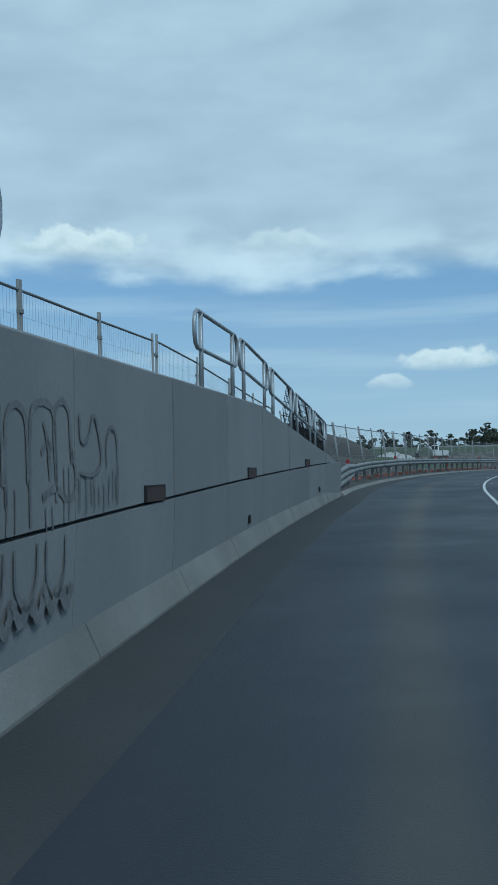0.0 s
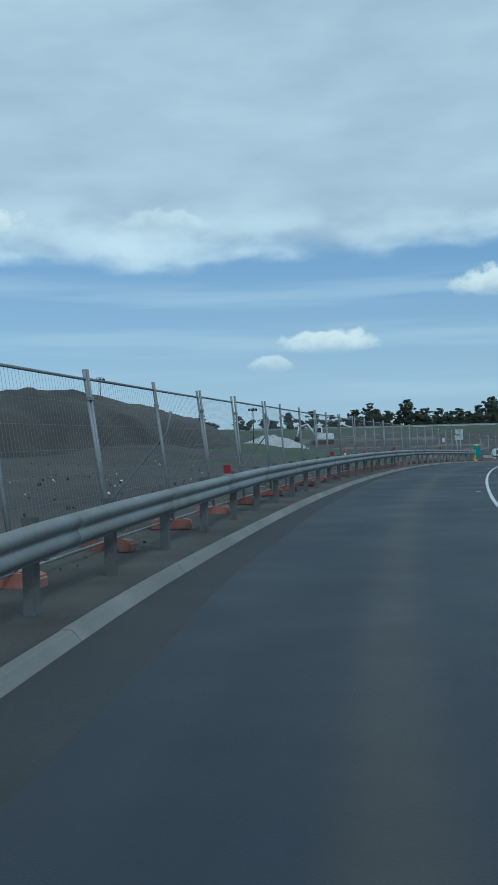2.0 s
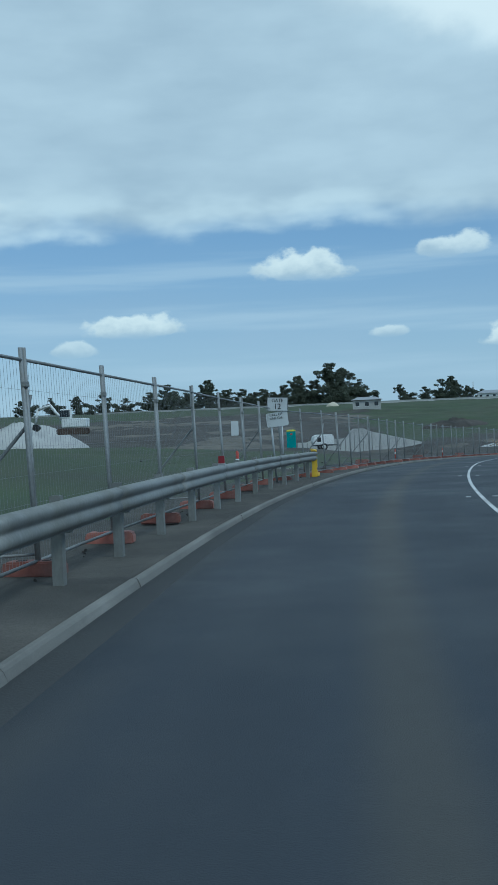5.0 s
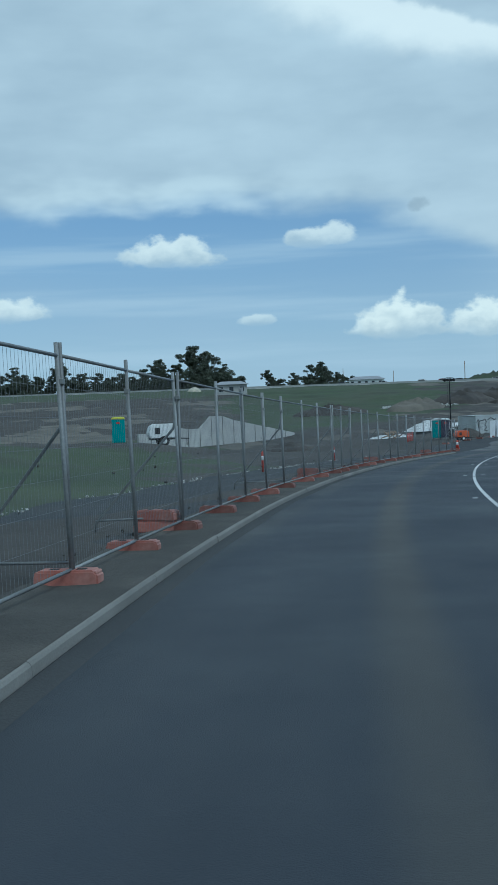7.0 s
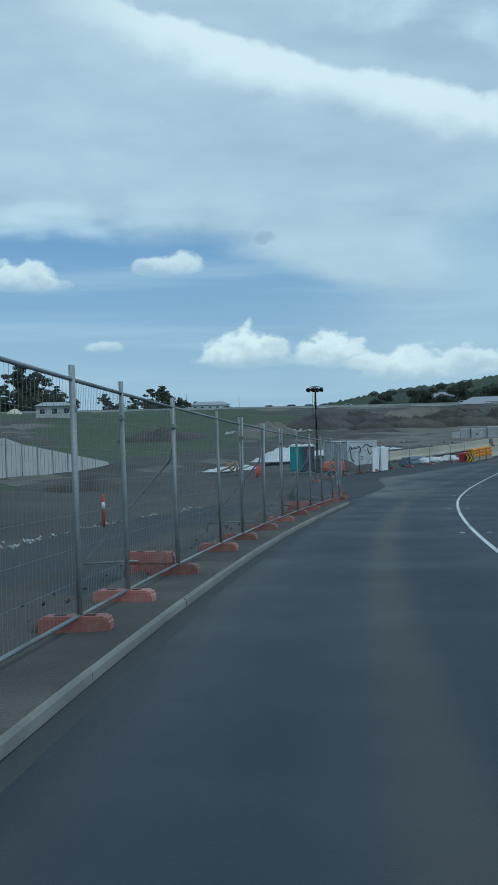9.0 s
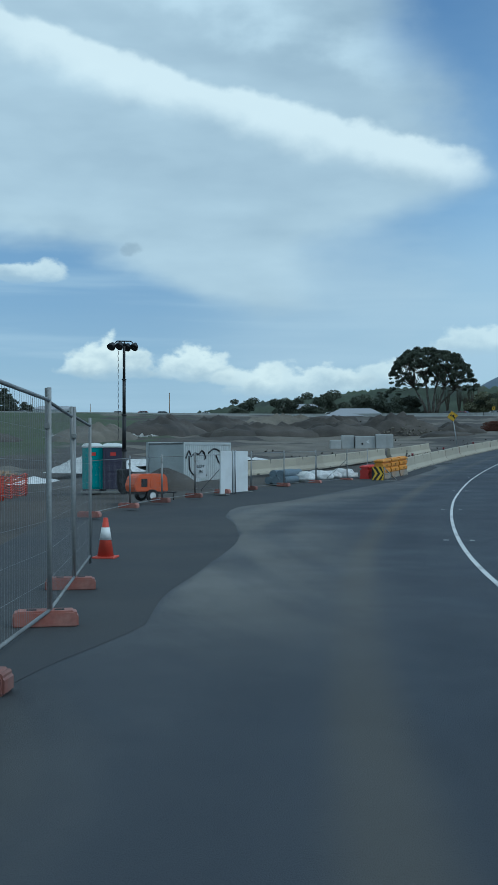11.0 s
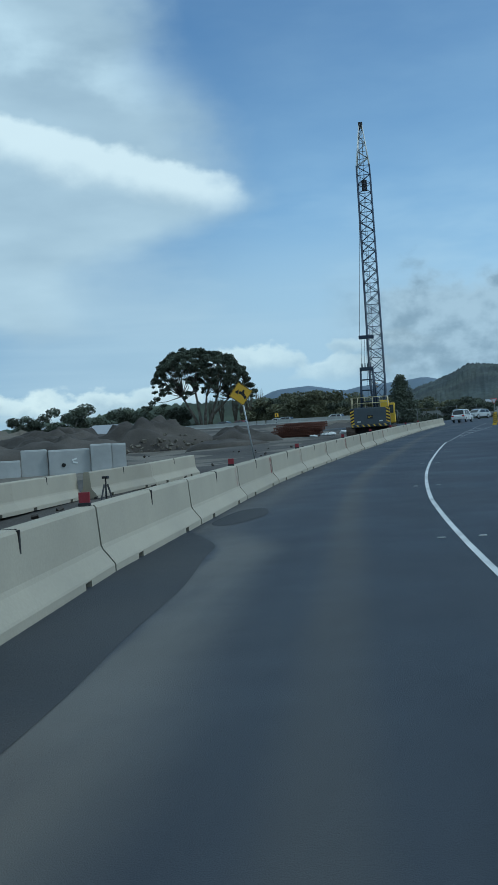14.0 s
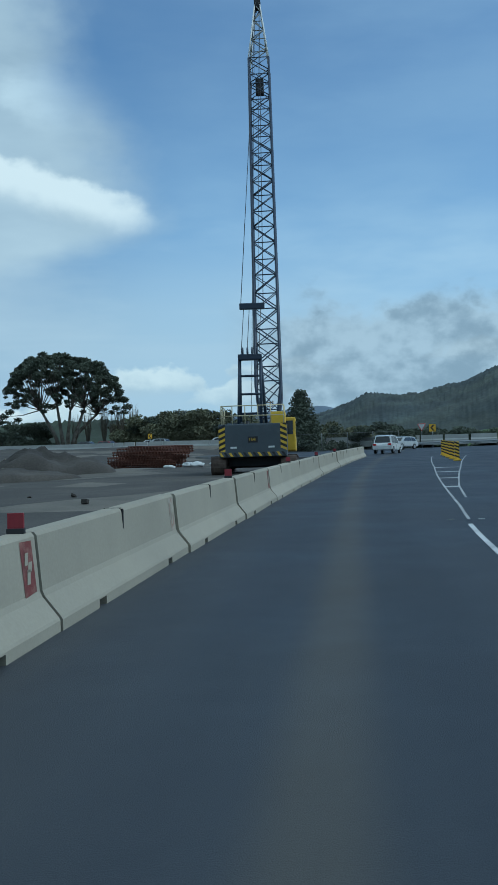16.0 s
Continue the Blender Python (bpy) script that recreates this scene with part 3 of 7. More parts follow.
strip("verge", 29, 200, lambda s: [(left_edge(s) + kerb_back(s) - 0.01, -0.1), (left_edge(s) + kerb_back(s) + 0.006, 0.098), (left_edge(s) + kerb_back(s) + 0.12, 0.105), (left_edge(s) + 0.9, 0.1 + 0.02 * math.sin(s * 1.3)), (left_edge(s) + ramp(s, (118, 1.8), (132, 1.05)), 0.12 + 0.03 * math.sin(s * 0.7)), (left_edge(s) + ramp(s, (118, 3.0), (132, 1.3)), ramp(s, (118, 0.14), (132, 0.06))), (left_edge(s) + ramp(s, (118, 4.5), (132, 1.6)), -0.2)], GRAVEL, "strip of dark gravel and dirt beside the kerb", "verge", 1.0)


def make_kerb():
    """Concrete kerb in lengths of four metres with thin joints, its face leaning back and its edge rounded."""
    top = thing("kerb", Matrix(), "light grey concrete kerb along the left road edge", "kerb", kind="structure")
    rnd = random.Random(31)
    s = 30.5
    while s < 200:
        e = min(s + 4.0, 200)
        bm = bmesh.new()
        st = []
        off, up = rnd.uniform(-0.006, 0.006), rnd.uniform(-0.004, 0.004)
        for q in frange(s, e - 0.015, 1.0):
            l, b = left_edge(q) + off, kerb_back(q)
            h = (0.1 + up) * (1 - 0.7 * max(0.0, (q - 198.5) / 1.5))
            f = ramp(q, (60, 0.09), (105, 0.05), (112, 0.04))
            st.append([spot(q, l - f, -0.05), spot(q, l - f, 0.012), spot(q, l - 0.035, h * 0.72), spot(q, l - 0.018, h * 0.93), spot(q, l - 0.004, h), spot(q, l + b, h), spot(q, l + b + 0.01, h - 0.01), spot(q, l + b + 0.01, -0.05)])
        sweep(bm, st)
        part("kerb_length", bm, KERB, top)
        s = e
    return top


make_kerb()
HAUL = mat("dark_haul_asphalt", (0.034, 0.038, 0.044), 0.88, var=0.35, scale=0.5, fine=40, bump=0.5, second=(0.055, 0.055, 0.053), cover=0.35, sharp=0.2)


def haul_edge(s):
    return ramp(s, (118, 3.6), (132, 6.4), (146, 8.0), (175, 7.4), (200, 7.6)) + 0.25 * math.sin(s * 0.31) + 0.1 * math.sin(s * 1.7)


strip("haul_track", 118, 200, lambda s: [(fence_l(s) + 0.1, -0.2), (fence_l(s) + 0.18, 0.02)] + [(fence_l(s) + 0.18 + (haul_edge(s) - fence_l(s) - 0.18) * u, 0.0 - 0.04 * u + 0.03 * math.sin(s * 0.9 + u * 5)) for u in (0.3, 0.65, 1.0)] + [(haul_edge(s) + 0.3, -0.5)], HAUL, "dark worn asphalt haul track behind the fence", "track", 1.0)


def line_strip(bm, s0, s1, l, w, step=1.0):
    sweep(bm, [[spot(s, l(s) + w / 2, 0.004), spot(s, l(s) - w / 2, 0.004)] for s in frange(s0, s1, step)], closed=False)


def centre(s):
    return ramp(s, (-80, -2.0), (25, -2.0), (60, -1.95), (95, -2.2), (130, -2.4), (160, -2.4), (185, -2.25), (209, -2.2), (235, -1.75), (257, -1.6), (272, -1.45), (290, -1.6), (309, -2.0), (312, -2.1))


bm = bmesh.new()
line_strip(bm, -80, 311, centre, 0.085)
solid("lane_line", bm, PAINTW, "worn white painted line along the lane edge", "road marking", "structure")

strip("bank", -60, 37, lambda s: [(2.6, ramp(s, (14, 1.1), (22, 0.95), (27, 0.65), (30, 0.25), (33, 0.06), (37, 0.0))), (4.2, ramp(s, (14, 1.2), (22, 1.0), (27, 0.7), (31, 0.4), (36, 0.05))), (8.0, ramp(s, (14, 1.25), (22, 1.05), (27, 0.7), (31, 0.45), (36, 0.2))), (10.0, -0.3)], GRAVEL, "filled bank of gravel and dirt behind the wall", "bank", 1.0)

SHOULDER = mat("dark_patched_asphalt", (0.034, 0.038, 0.044), 0.85, var=0.3, scale=0.5, fine=60, bump=0.4, second=(0.052, 0.053, 0.053), cover=0.4, sharp=0.25)


def patch_edge(s):
    return min(left_edge(s) - 0.1, dark_edge(s) + 0.03 * math.sin(s * 1.1) + 0.05 * math.sin(s * 0.43))


strip("road_shoulder", 200.5, 267.4, lambda s: [(patch_edge(s), 0.003)] + [(patch_edge(s) + (left_edge(s) - 0.03 - patch_edge(s)) * u, 0.009) for u in (0.1, 0.4, 0.7, 1.0)], SHOULDER, "dark patched asphalt at the gate and along the barrier", "road shoulder", 0.6)
bm = bmesh.new()
ring = []
for k in range(28):
    u = 2 * math.pi * k / 28
    ring.append(bm.verts.new(spot(270.4 + 1.9 * math.cos(u), 2.28 + (0.42 + 0.05 * math.sin(u * 3)) * math.sin(u) - 0.1 * math.cos(u), 0.005)))
bm.faces.new(ring)
solid("road_patch", bm, SHOULDER, "small dark asphalt patch beside the barrier", "road patch", "structure")

# ---- concrete retaining wall with handrail ----
WALL_L, RAIL_L = 2.15, 2.41  # the wall's face, and the rail along its top


def wall_top(s):
    return ramp(s, (-60, 2.4), (5.6, 2.24), (13.3, 2.18), (16.5, 2.14), (19.8, 1.87), (23.05, 1.57), (26.4, 1.29), (28.9, 1.05))


def make_wall():
    w = thing("wall_left", Matrix(), "grey precast concrete retaining wall with sloped foot and graffiti", "wall", kind="structure")
    joints = [7.0 + 3.21 * k for k in range(-8, 7)] + [28.9]
    rnd = random.Random(8)
    F, B = WALL_L, 2.6
    for a, b in zip(joints, joints[1:]):
        a2, b2 = a + 0.024, b - 0.024
        last = b > 28
        if last:
            b2 = 28.9
        o = rnd.uniform(-0.008, 0.008)
        bm = bmesh.new()
        sweep(bm, [[spot(q, F + o, 1.03), spot(q, F + o, wall_top(q) - 0.02), spot(q, F + o + 0.02, wall_top(q)), spot(q, B - 0.02, wall_top(q)), spot(q, B, wall_top(q) - 0.02), spot(q, B, 1.03)] for q in frange(a2, b2, 0.8)])
        part("upper_panel", bm, WALLC, w)
        def low(q):
            t = ramp(q, (26.5, 0.26), (30.4, 0.1))
            return [spot(q, F + 0.05, -0.05), spot(q, F + 0.035, t), spot(q, F + o * 0.5 - 0.006, 1.0), spot(q, F + 0.06, 1.0), spot(q, 2.42, 1.0), spot(q, 2.42, -0.05)]
        bm = bmesh.new()
        sweep(bm, [low(q) for q in frange(a + 0.014, 30.4 if last else b - 0.014, 0.8)])
        part("lower_panel", bm, WALLC, w)
        def toe(q):
            t = ramp(q, (26.5, 0.29), (30.4, 0.1))
            g = ramp(q, (14, 2.07), (24, 2.1), (30, 2.14))
            return [spot(q, F + 0.1, -0.05), spot(q, F + 0.1, t), spot(q, F + 0.05, t), spot(q, F + 0.035, t - 0.01), spot(q, g, 0.03), spot(q, g, -0.05)]
        bm = bmesh.new()
        sweep(bm, [toe(q + 0.3) for q in frange(a + 0.012, 29.9 if last else b - 0.012, 0.8)])
        part("toe_block", bm, KERB, w, "paler sloped concrete foot")
    bm = bmesh.new()
    sweep(bm, [[spot(q, F + 0.05, 0.1), spot(q, F + 0.05, wall_top(q) - 0.15), spot(q, F + 0.2, wall_top(q) - 0.15), spot(q, F + 0.2, 0.1)] for q in frange(-17, 28.5, 1.5)])
    part("joint_backing", bm, DARK, w, "dark gap behind the panel joints")
    for s in (2.9, 9.35, 15.4, 22.6):  # rusty plates over the groove
        bm = bmesh.new()
        box(bm, -0.35, 0.35, -0.02, 0.016, -0.068, 0.068, stand(s, F, 1.09))
        v = part("vent", bm, VOIDR, w, "small dark rusty rectangular vent")
        bm = bmesh.new()
        for x0, x1, z0, z1 in ((-0.37, 0.37, 0.066, 0.08), (-0.37, -0.345, -0.07, 0.07), (0.345, 0.37, -0.07, 0.07)):
            box(bm, x0, x1, -0.024, 0.01, z0, z1, stand(s, F, 1.09))
        part("vent_frame", bm, DARK, v)
    for s in (-4.6, 5.4, 15.2, 24.9):
        bm = bmesh.new()
        box(bm, -0.045, 0.045, -0.014, 0.02, -0.065, 0.065, stand(s, F, 0.42), bevel=0.02)
        part("weep_hole", bm, DARK, w)
    return w


WALL = make_wall()


def make_handrail():
    """Galvanised tube handrail in sections with rounded ends, fixed on the wall's top."""
    for a, b in ((-9.0, -3.4), (-3.0, 2.4), (2.8, 6.3), (12.65, 15.8), (16.0, 18.98), (19.2, 22.45), (22.65, 25.7), (25.95, 28.85)):
        rail = thing("handrail", stand(a, RAIL_L, 0), "galvanised steel tube handrail on top of the wall", "handrail", "handrails on the wall")
        inv = rail.matrix_world.inverted()
        def at(s, h):
            return inv @ spot(s, RAIL_L, wall_top(s) + h)
        r, c = 0.17, (a + b) / 2
        loop = [at(a + r, 1.02)] + [at(a + r + (b - a - 2 * r) * u, 1.02) for u in (0.25, 0.5, 0.75)] + [at(b - r, 1.02), at(b - 0.05, 0.97), at(b, 0.86), at(b, 0.71), at(b - 0.05, 0.6), at(b - r, 0.55)]
        loop += [at(b - r - (b - a - 2 * r) * u, 0.55) for u in (0.25, 0.5, 0.75)] + [at(a + r, 0.55), at(a + 0.05, 0.6), at(a, 0.71), at(a, 0.86), at(a + 0.05, 0.97)]
        bm = bmesh.new()
        tube(bm, loop, 0.028, 8, closed=True)
        part("rail_loop", bm, GALV, rail)
        n = 2 if b - a < 3.9 else 3
        for k in range(n):
            q = a + 0.4 + (b - a - 0.8) * k / (n - 1)
            bm = bmesh.new()
            tube(bm, [at(q, -0.02), at(q, 1.03)], 0.031, 8)
            part("post", bm, GALV, rail)
            bm = bmesh.new()
            m = inv @ stand(q, RAIL_L, wall_top(q))
            box(bm, -0.07, 0.07, -0.06, 0.06, 0.0, 0.012, m, 0.004)
            part("base_plate", bm, GALV, rail)


make_handrail()


def make_netting():
    """Slack square net, sagging between its ties, doubled where it is folded over."""
    bm = bmesh.new()
    L = RAIL_L + 0.045

    def knot(s, u, k):
        sag = 0.05 * math.sin(s * 2.1 + k) * (1 - u) + 0.02 * math.sin(s * 9.7 + u * 5 + k)
        lean = 0.06 * math.sin(s * 1.3 + u * 4 + k)
        return spot(s + lean - 0.25 * (1 - u) * (1 if s < 22 else 0), L + 0.04 * k + 0.03 * math.sin(s * 4.3 + u * 6), wall_top(min(s, 28.9)) + 0.02 + u * (1.01 + sag * 0.4))

    ends = ((21.6, 28.8, 0), (22.3, 25.5, 1), (25.8, 28.75, 1))
    for a, b, k in ends:
        high = 1.0 if k == 0 else 0.45
        for s in frange(a, b, 0.125 if k == 0 else 0.07):
            tube(bm, [knot(s, u * high, k) for u in (0, 0.25, 0.5, 0.75, 1.0)], 0.0065, 4)
        for u in frange(0.0, high, 0.115 if k == 0 else 0.06):
            tube(bm, [knot(s, u + 0.012 * math.sin(s * 2.3 + u * 9), k) for s in frange(a, b, 0.3)], 0.0065, 4)
    ob = solid("safety_netting", bm, NETTING, "black plastic safety netting tied to the handrail", "netting")
    ob["kind"] = "stuff"


make_netting()


def make_graffiti():
    """Sprayed scrawl that says nothing: looping bands with soft drips on two panels."""
    rnd = random.Random(5)
    g = thing("graffiti", Matrix(), "dark sprayed graffiti scrawl on the concrete wall", "graffiti")

    def stroke(pts, w):
        cv = spline([np.array(p, float) for p in pts], 6)
        bm, rows = bmesh.new(), []
        for i, p in enumerate(cv):
            d = cv[min(i + 1, len(cv) - 1)] - cv[max(i - 1, 0)]
            nrm = np.array([-d[1], d[0]]) / (np.hypot(*d) + 1e-6) * w * rnd.uniform(0.75, 1.15)
            rows.append([spot(p[0] + nrm[0], WALL_L - 0.012, p[1] + nrm[1]), spot(p[0] - nrm[0], WALL_L - 0.012, p[1] - nrm[1])])
        sweep(bm, rows, closed=False)
        part("stroke", bm, SPRAY, g)

    def arch(s, w, z0, z1, lean=0.0, t=0.026):
        stroke([(s - w / 2, z0), (s - w / 2 + lean, z0 + (z1 - z0) * 0.6), (s - w * 0.4 + lean, z1 - 0.06), (s + lean, z1), (s + w * 0.4 + lean, z1 - 0.07), (s + w / 2 + lean, z0 + (z1 - z0) * 0.55), (s + w / 2, z0 + 0.12)], t)

    for s, w, z0, z1 in ((3.3, 0.42, 1.1, 1.8), (4.0, 0.5, 1.2, 1.85), (4.75, 0.44, 1.08, 1.8), (5.4, 0.46, 1.2, 1.84), (5.86, 0.36, 1.2, 1.79), (6.33, 0.5, 1.06, 1.82), (6.74, 0.34, 1.3, 1.84)):
        arch(s, w, z0, z1, rnd.uniform(-0.04, 0.03))
        for k in range(2):
            x = s + rnd.uniform(-0.2, 0.2)
            stroke([(x, z0 + 0.1), (x + 0.01, z0 - 0.05), (x, 1.04)], 0.012)
    stroke([(6.9, 1.5), (6.98, 1.38), (6.97, 1.22), (6.77, 1.19), (6.55, 1.27), (6.3, 1.22)], 0.026)
    stroke([(6.34, 1.7), (6.42, 1.52), (6.45, 1.33)], 0.03)
    stroke([(6.28, 1.5), (6.4, 1.56), (6.5, 1.53)], 0.022)
    stroke([(7.09, 1.77), (7.13, 1.58), (7.3, 1.6), (7.45, 1.76), (7.6, 1.56), (7.62, 1.4), (7.4, 1.33), (7.1, 1.35)], 0.018)
    stroke([(7.78, 1.38), (7.78, 1.56), (7.92, 1.68), (8.08, 1.56), (8.08, 1.08)], 0.016)
    for k in range(9):
        x = 7.1 + 0.12 * k + rnd.uniform(-0.03, 0.03)
        z = rnd.uniform(1.22, 1.36)
        stroke([(x, z), (x + 0.008, z - 0.1), (x, rnd.uniform(1.05, 1.12))], 0.011)
    for k in range(7):  # the swollen lower row, below the groove
        s = 3.2 + 0.56 * k
        stroke([(s - 0.2, 0.95), (s - 0.18, 0.72), (s, 0.58), (s + 0.17, 0.72), (s + 0.19, 0.95)], 0.02)
        stroke([(s - 0.26, 0.66), (s - 0.12, 0.52), (s + 0.03, 0.6), (s + 0.2, 0.5), (s + 0.3, 0.62)], 0.05)


make_graffiti()

# ---- guardrail ----
# post steel with shade put into a darker base colour, browner in patches
POSTD = mat("shade_darkened_steel_post", (0.13, 0.135, 0.135), 0.65, 0.3, var=0.25, scale=3, fine=30, bump=0.08, second=(0.1, 0.085, 0.07), cover=0.35)
FTUBE = mat("dull_fence_tube", (0.23, 0.24, 0.24), 0.6, 0.3, var=0.25, scale=1.5, fine=30, bump=0.05, second=(0.16, 0.16, 0.15), cover=0.35, pick=0.2)
def make_guardrail():
    g = thing("guardrail", Matrix(), "weathered galvanised steel W-beam guardrail on steel posts", "guardrail")

    def rail_l(s):
        return ramp(s, (31.8, 2.5), (37, 2.66), (45, 2.76), (124, 2.76))

    def top(s):
        return ramp(s, (31.8, 0.7), (33.3, 0.73), (36.85, 0.85), (38.8, 0.83), (42.9, 0.89), (55, 0.96), (124, 0.97))

    def profile(s):
        """Two waves, or three where the beam meets the wall."""
        w = ramp(s, (36.9, 1.0), (39.1, 0.0))
        pts = []
        for k in range(3):
            amp = 0.085
            hi = (0.0, 0.16 + 0.05 * w, 0.315 + 0.105 * w)[k]
            size = (0.155 + 0.055 * w, 0.155 + 0.055 * w, 0.002 + 0.208 * w)[k]
            flat = ((0.0, 0.45, 0.86, 1.0, 1.0, 0.9, 0.7, 0.52), (0.5, 0.62, 0.76, 0.84, 0.84, 0.72, 0.4, 0.0), (0.0,) * 8)[k]
            for i, (a, d) in enumerate(((0.0, 0.0), (0.08, 0.5), (0.2, 0.88), (0.34, 1.0), (0.5, 1.0), (0.66, 0.85), (0.8, 0.45), (0.92, 0.0))):
                d = d * w + flat[i] * (1 - w)
                pts.append((rail_l(s) - amp * d, top(s) - hi - size * a))
        return pts

    s = 31.8
    while s < 123.5:
        e = min(s + 4.0, 123.8)
        bm = bmesh.new()
        lap = 0.004 if round(s) % 8 < 4 else 0.0
        st = []
        for q in frange(s, e + 0.12, 0.5):
            pr = profile(q)
            st.append([spot(q, l - lap, z) for l, z in pr] + [spot(q, l - lap + 0.01, z) for l, z in pr[::-1]])
        sweep(bm, st, smooth=True)
        part("beam", bm, GALVD, g)
        s = e
    for s in frange(33.2, 123.0, 2.5):
        m = stand(s, rail_l(s), 0)
        bm = bmesh.new()
        prism(bm, [(0.09, -0.06), (0.09, 0.06), (0.2, 0.06), (0.2, 0.045), (0.105, 0.045), (0.105, -0.045), (0.2, -0.045), (0.2, -0.06)], 0, 1, m @ pose(0, 0, 0.05, 0, -90, 0) @ Matrix.Diagonal((top(s) - 0.02, 1, 1, 1)))
        # up to s = 90 the same steel takes its shade-darkened copy
        part("post", bm, GALVD if s > 90 else POSTD, g)
        bm = bmesh.new()
        box(bm, -0.05, 0.05, 0.0, 0.1, top(s) - 0.34, top(s) - 0.02, m, 0.006)
        part("spacer_block", bm, GALVD, g)
        bm = bmesh.new()
        tube(bm, [m @ Vector((0, 0.01, top(s) - 0.155)), m @ Vector((0, -0.022, top(s) - 0.155))], 0.016, 6)
        part("bolt", bm, GALV, g)
    for s in (37.0, 52.0, 68.0, 88.0, 108.0):
        m = stand(s, rail_l(s) + 0.02, top(s))
        bm = bmesh.new()
        box(bm, -0.015, 0.015, -0.06, 0.06, 0.0, 0.17, m, 0.004)
        r = part("reflector", bm, REDP, g, "red plastic reflector plate")
        bm = bmesh.new()
        box(bm, -0.03, 0.03, -0.07, 0.07, -0.03, 0.025, m, 0.004)
        part("bracket", bm, GALV, r)
    m = stand(123.9, 2.76, 0)
    bm = bmesh.new()
    prism(bm, [(-0.06, 0.45), (-0.06, 1.02), (0.02, 1.06), (0.12, 1.06), (0.12, 0.1), (0.0, 0.1)], -0.02, 0.04, m)
    prism(bm, [(-0.06, 0.98), (-0.06, 1.03), (0.12, 1.07), (0.12, 1.02)], -0.3, 0.04, m)
    plate(bm, [(0.04, 0.1), (0.04, 0.34), (0.3, 0.2), (0.62, 0.22), (0.62, 0.1)], -0.05, 0.15, m)
    part("end_terminal", bm, YELLOW, g, "yellow painted steel end terminal")
    return g


make_guardrail()

# ---- temporary fence ----
WIRE = mat("dull_fence_wire", (0.22, 0.23, 0.24), 0.7, 0.2, var=0.1, bump=0)
PANEL = 3.2


def make_panel():
    p = thing("temporary_fence", Matrix(), "galvanised temporary fence panel of tube and wire mesh", "fence", "temporary fence panels")
    for x in (0.0, PANEL - 0.047):
        bm = bmesh.new()
        tube(bm, [(x, 0, 0.02), (x, 0, 2.4)], 0.024, 8)
        part("post", bm, FTUBE, p)
    for z in (0.14, 2.27):
        bm = bmesh.new()
        tube(bm, [(0.02, 0, z), (PANEL - 0.05, 0, z)], 0.019, 6)
        part("rail", bm, FTUBE, p)
    bm = bmesh.new()
    for x in frange(0.1, PANEL - 0.12, 0.1):
        box(bm, x - 0.0011, x + 0.0011, -0.0011, 0.0011, 0.14, 2.27)
    for z in (0.45, 0.75, 1.05, 1.35, 1.65, 1.95):
        box(bm, 0.06, PANEL - 0.1, -0.0012, 0.0012, z - 0.0012, z + 0.0012)
    part("wire_mesh", bm, WIRE, p)
    bm = bmesh.new()
    box(bm, -0.077, 0.03, -0.03, 0.03, 1.98, 2.04, None, 0.008)
    part("clamp", bm, GALVD, p)
    return p


def make_foot():
    f = thing("ballast_block", Matrix(), "faded orange plastic fence foot block on the ground", "fence foot", "fence feet")
    bm = bmesh.new()
    prism(bm, [(-0.33, 0), (-0.33, 0.13), (-0.29, 0.17), (0.29, 0.17), (0.33, 0.13), (0.33, 0)], -0.13, 0.13)
    bmesh.ops.bevel(bm, geom=bm.edges[:], offset=0.02, segments=2, affect='EDGES')
    part("block", bm, ORANGEB, f)
    for y in (-0.14, 0.14):
        bm = bmesh.new()
        box(bm, -0.05, 0.05, y - 0.05, y + 0.05, 0.166, 0.173)
        part("socket", bm, DARK, f)
    return f


def make_brace():
    b = thing("diagonal_prop", Matrix(), "galvanised diagonal back stay behind the fence", "fence brace", "fence braces")
    bm = bmesh.new()
    tube(bm, [(0, 0.03, 1.9), (0, 0.1, 1.55), (0, 1.35, 0.12), (0, 1.35, 0.0)], 0.02, 6)
    part("stay", bm, FTUBE, b)
    bm = bmesh.new()
    tube(bm, [(0, 0.05, 0.2), (0, 1.35, 0.17)], 0.018, 6)
    part("foot_bar", bm, FTUBE, b)
    return b


FENCE, FOOT, BRACE = make_panel(), make_foot(), make_brace()
USED = set()


def put(ob, m, label=""):
    """The first use moves the thing itself, later ones copy it."""
    if ob.name in USED:
        ob = copy_thing(ob, m)
    else:
        USED.add(ob.name)
        ob.matrix_world = m
    if label:
        ob["label"] = label
    return ob


def between(a, b, lean=0.0):
    """x from a towards b, y to the left of it."""
    d = b - a
    return pose(a.x, a.y, a.z, 0, 0, math.degrees(math.atan2(d.y, d.x))) @ pose(0, 0, 0, -lean, -math.degrees(math.atan2(d.z, math.hypot(d.x, d.y))), 0)


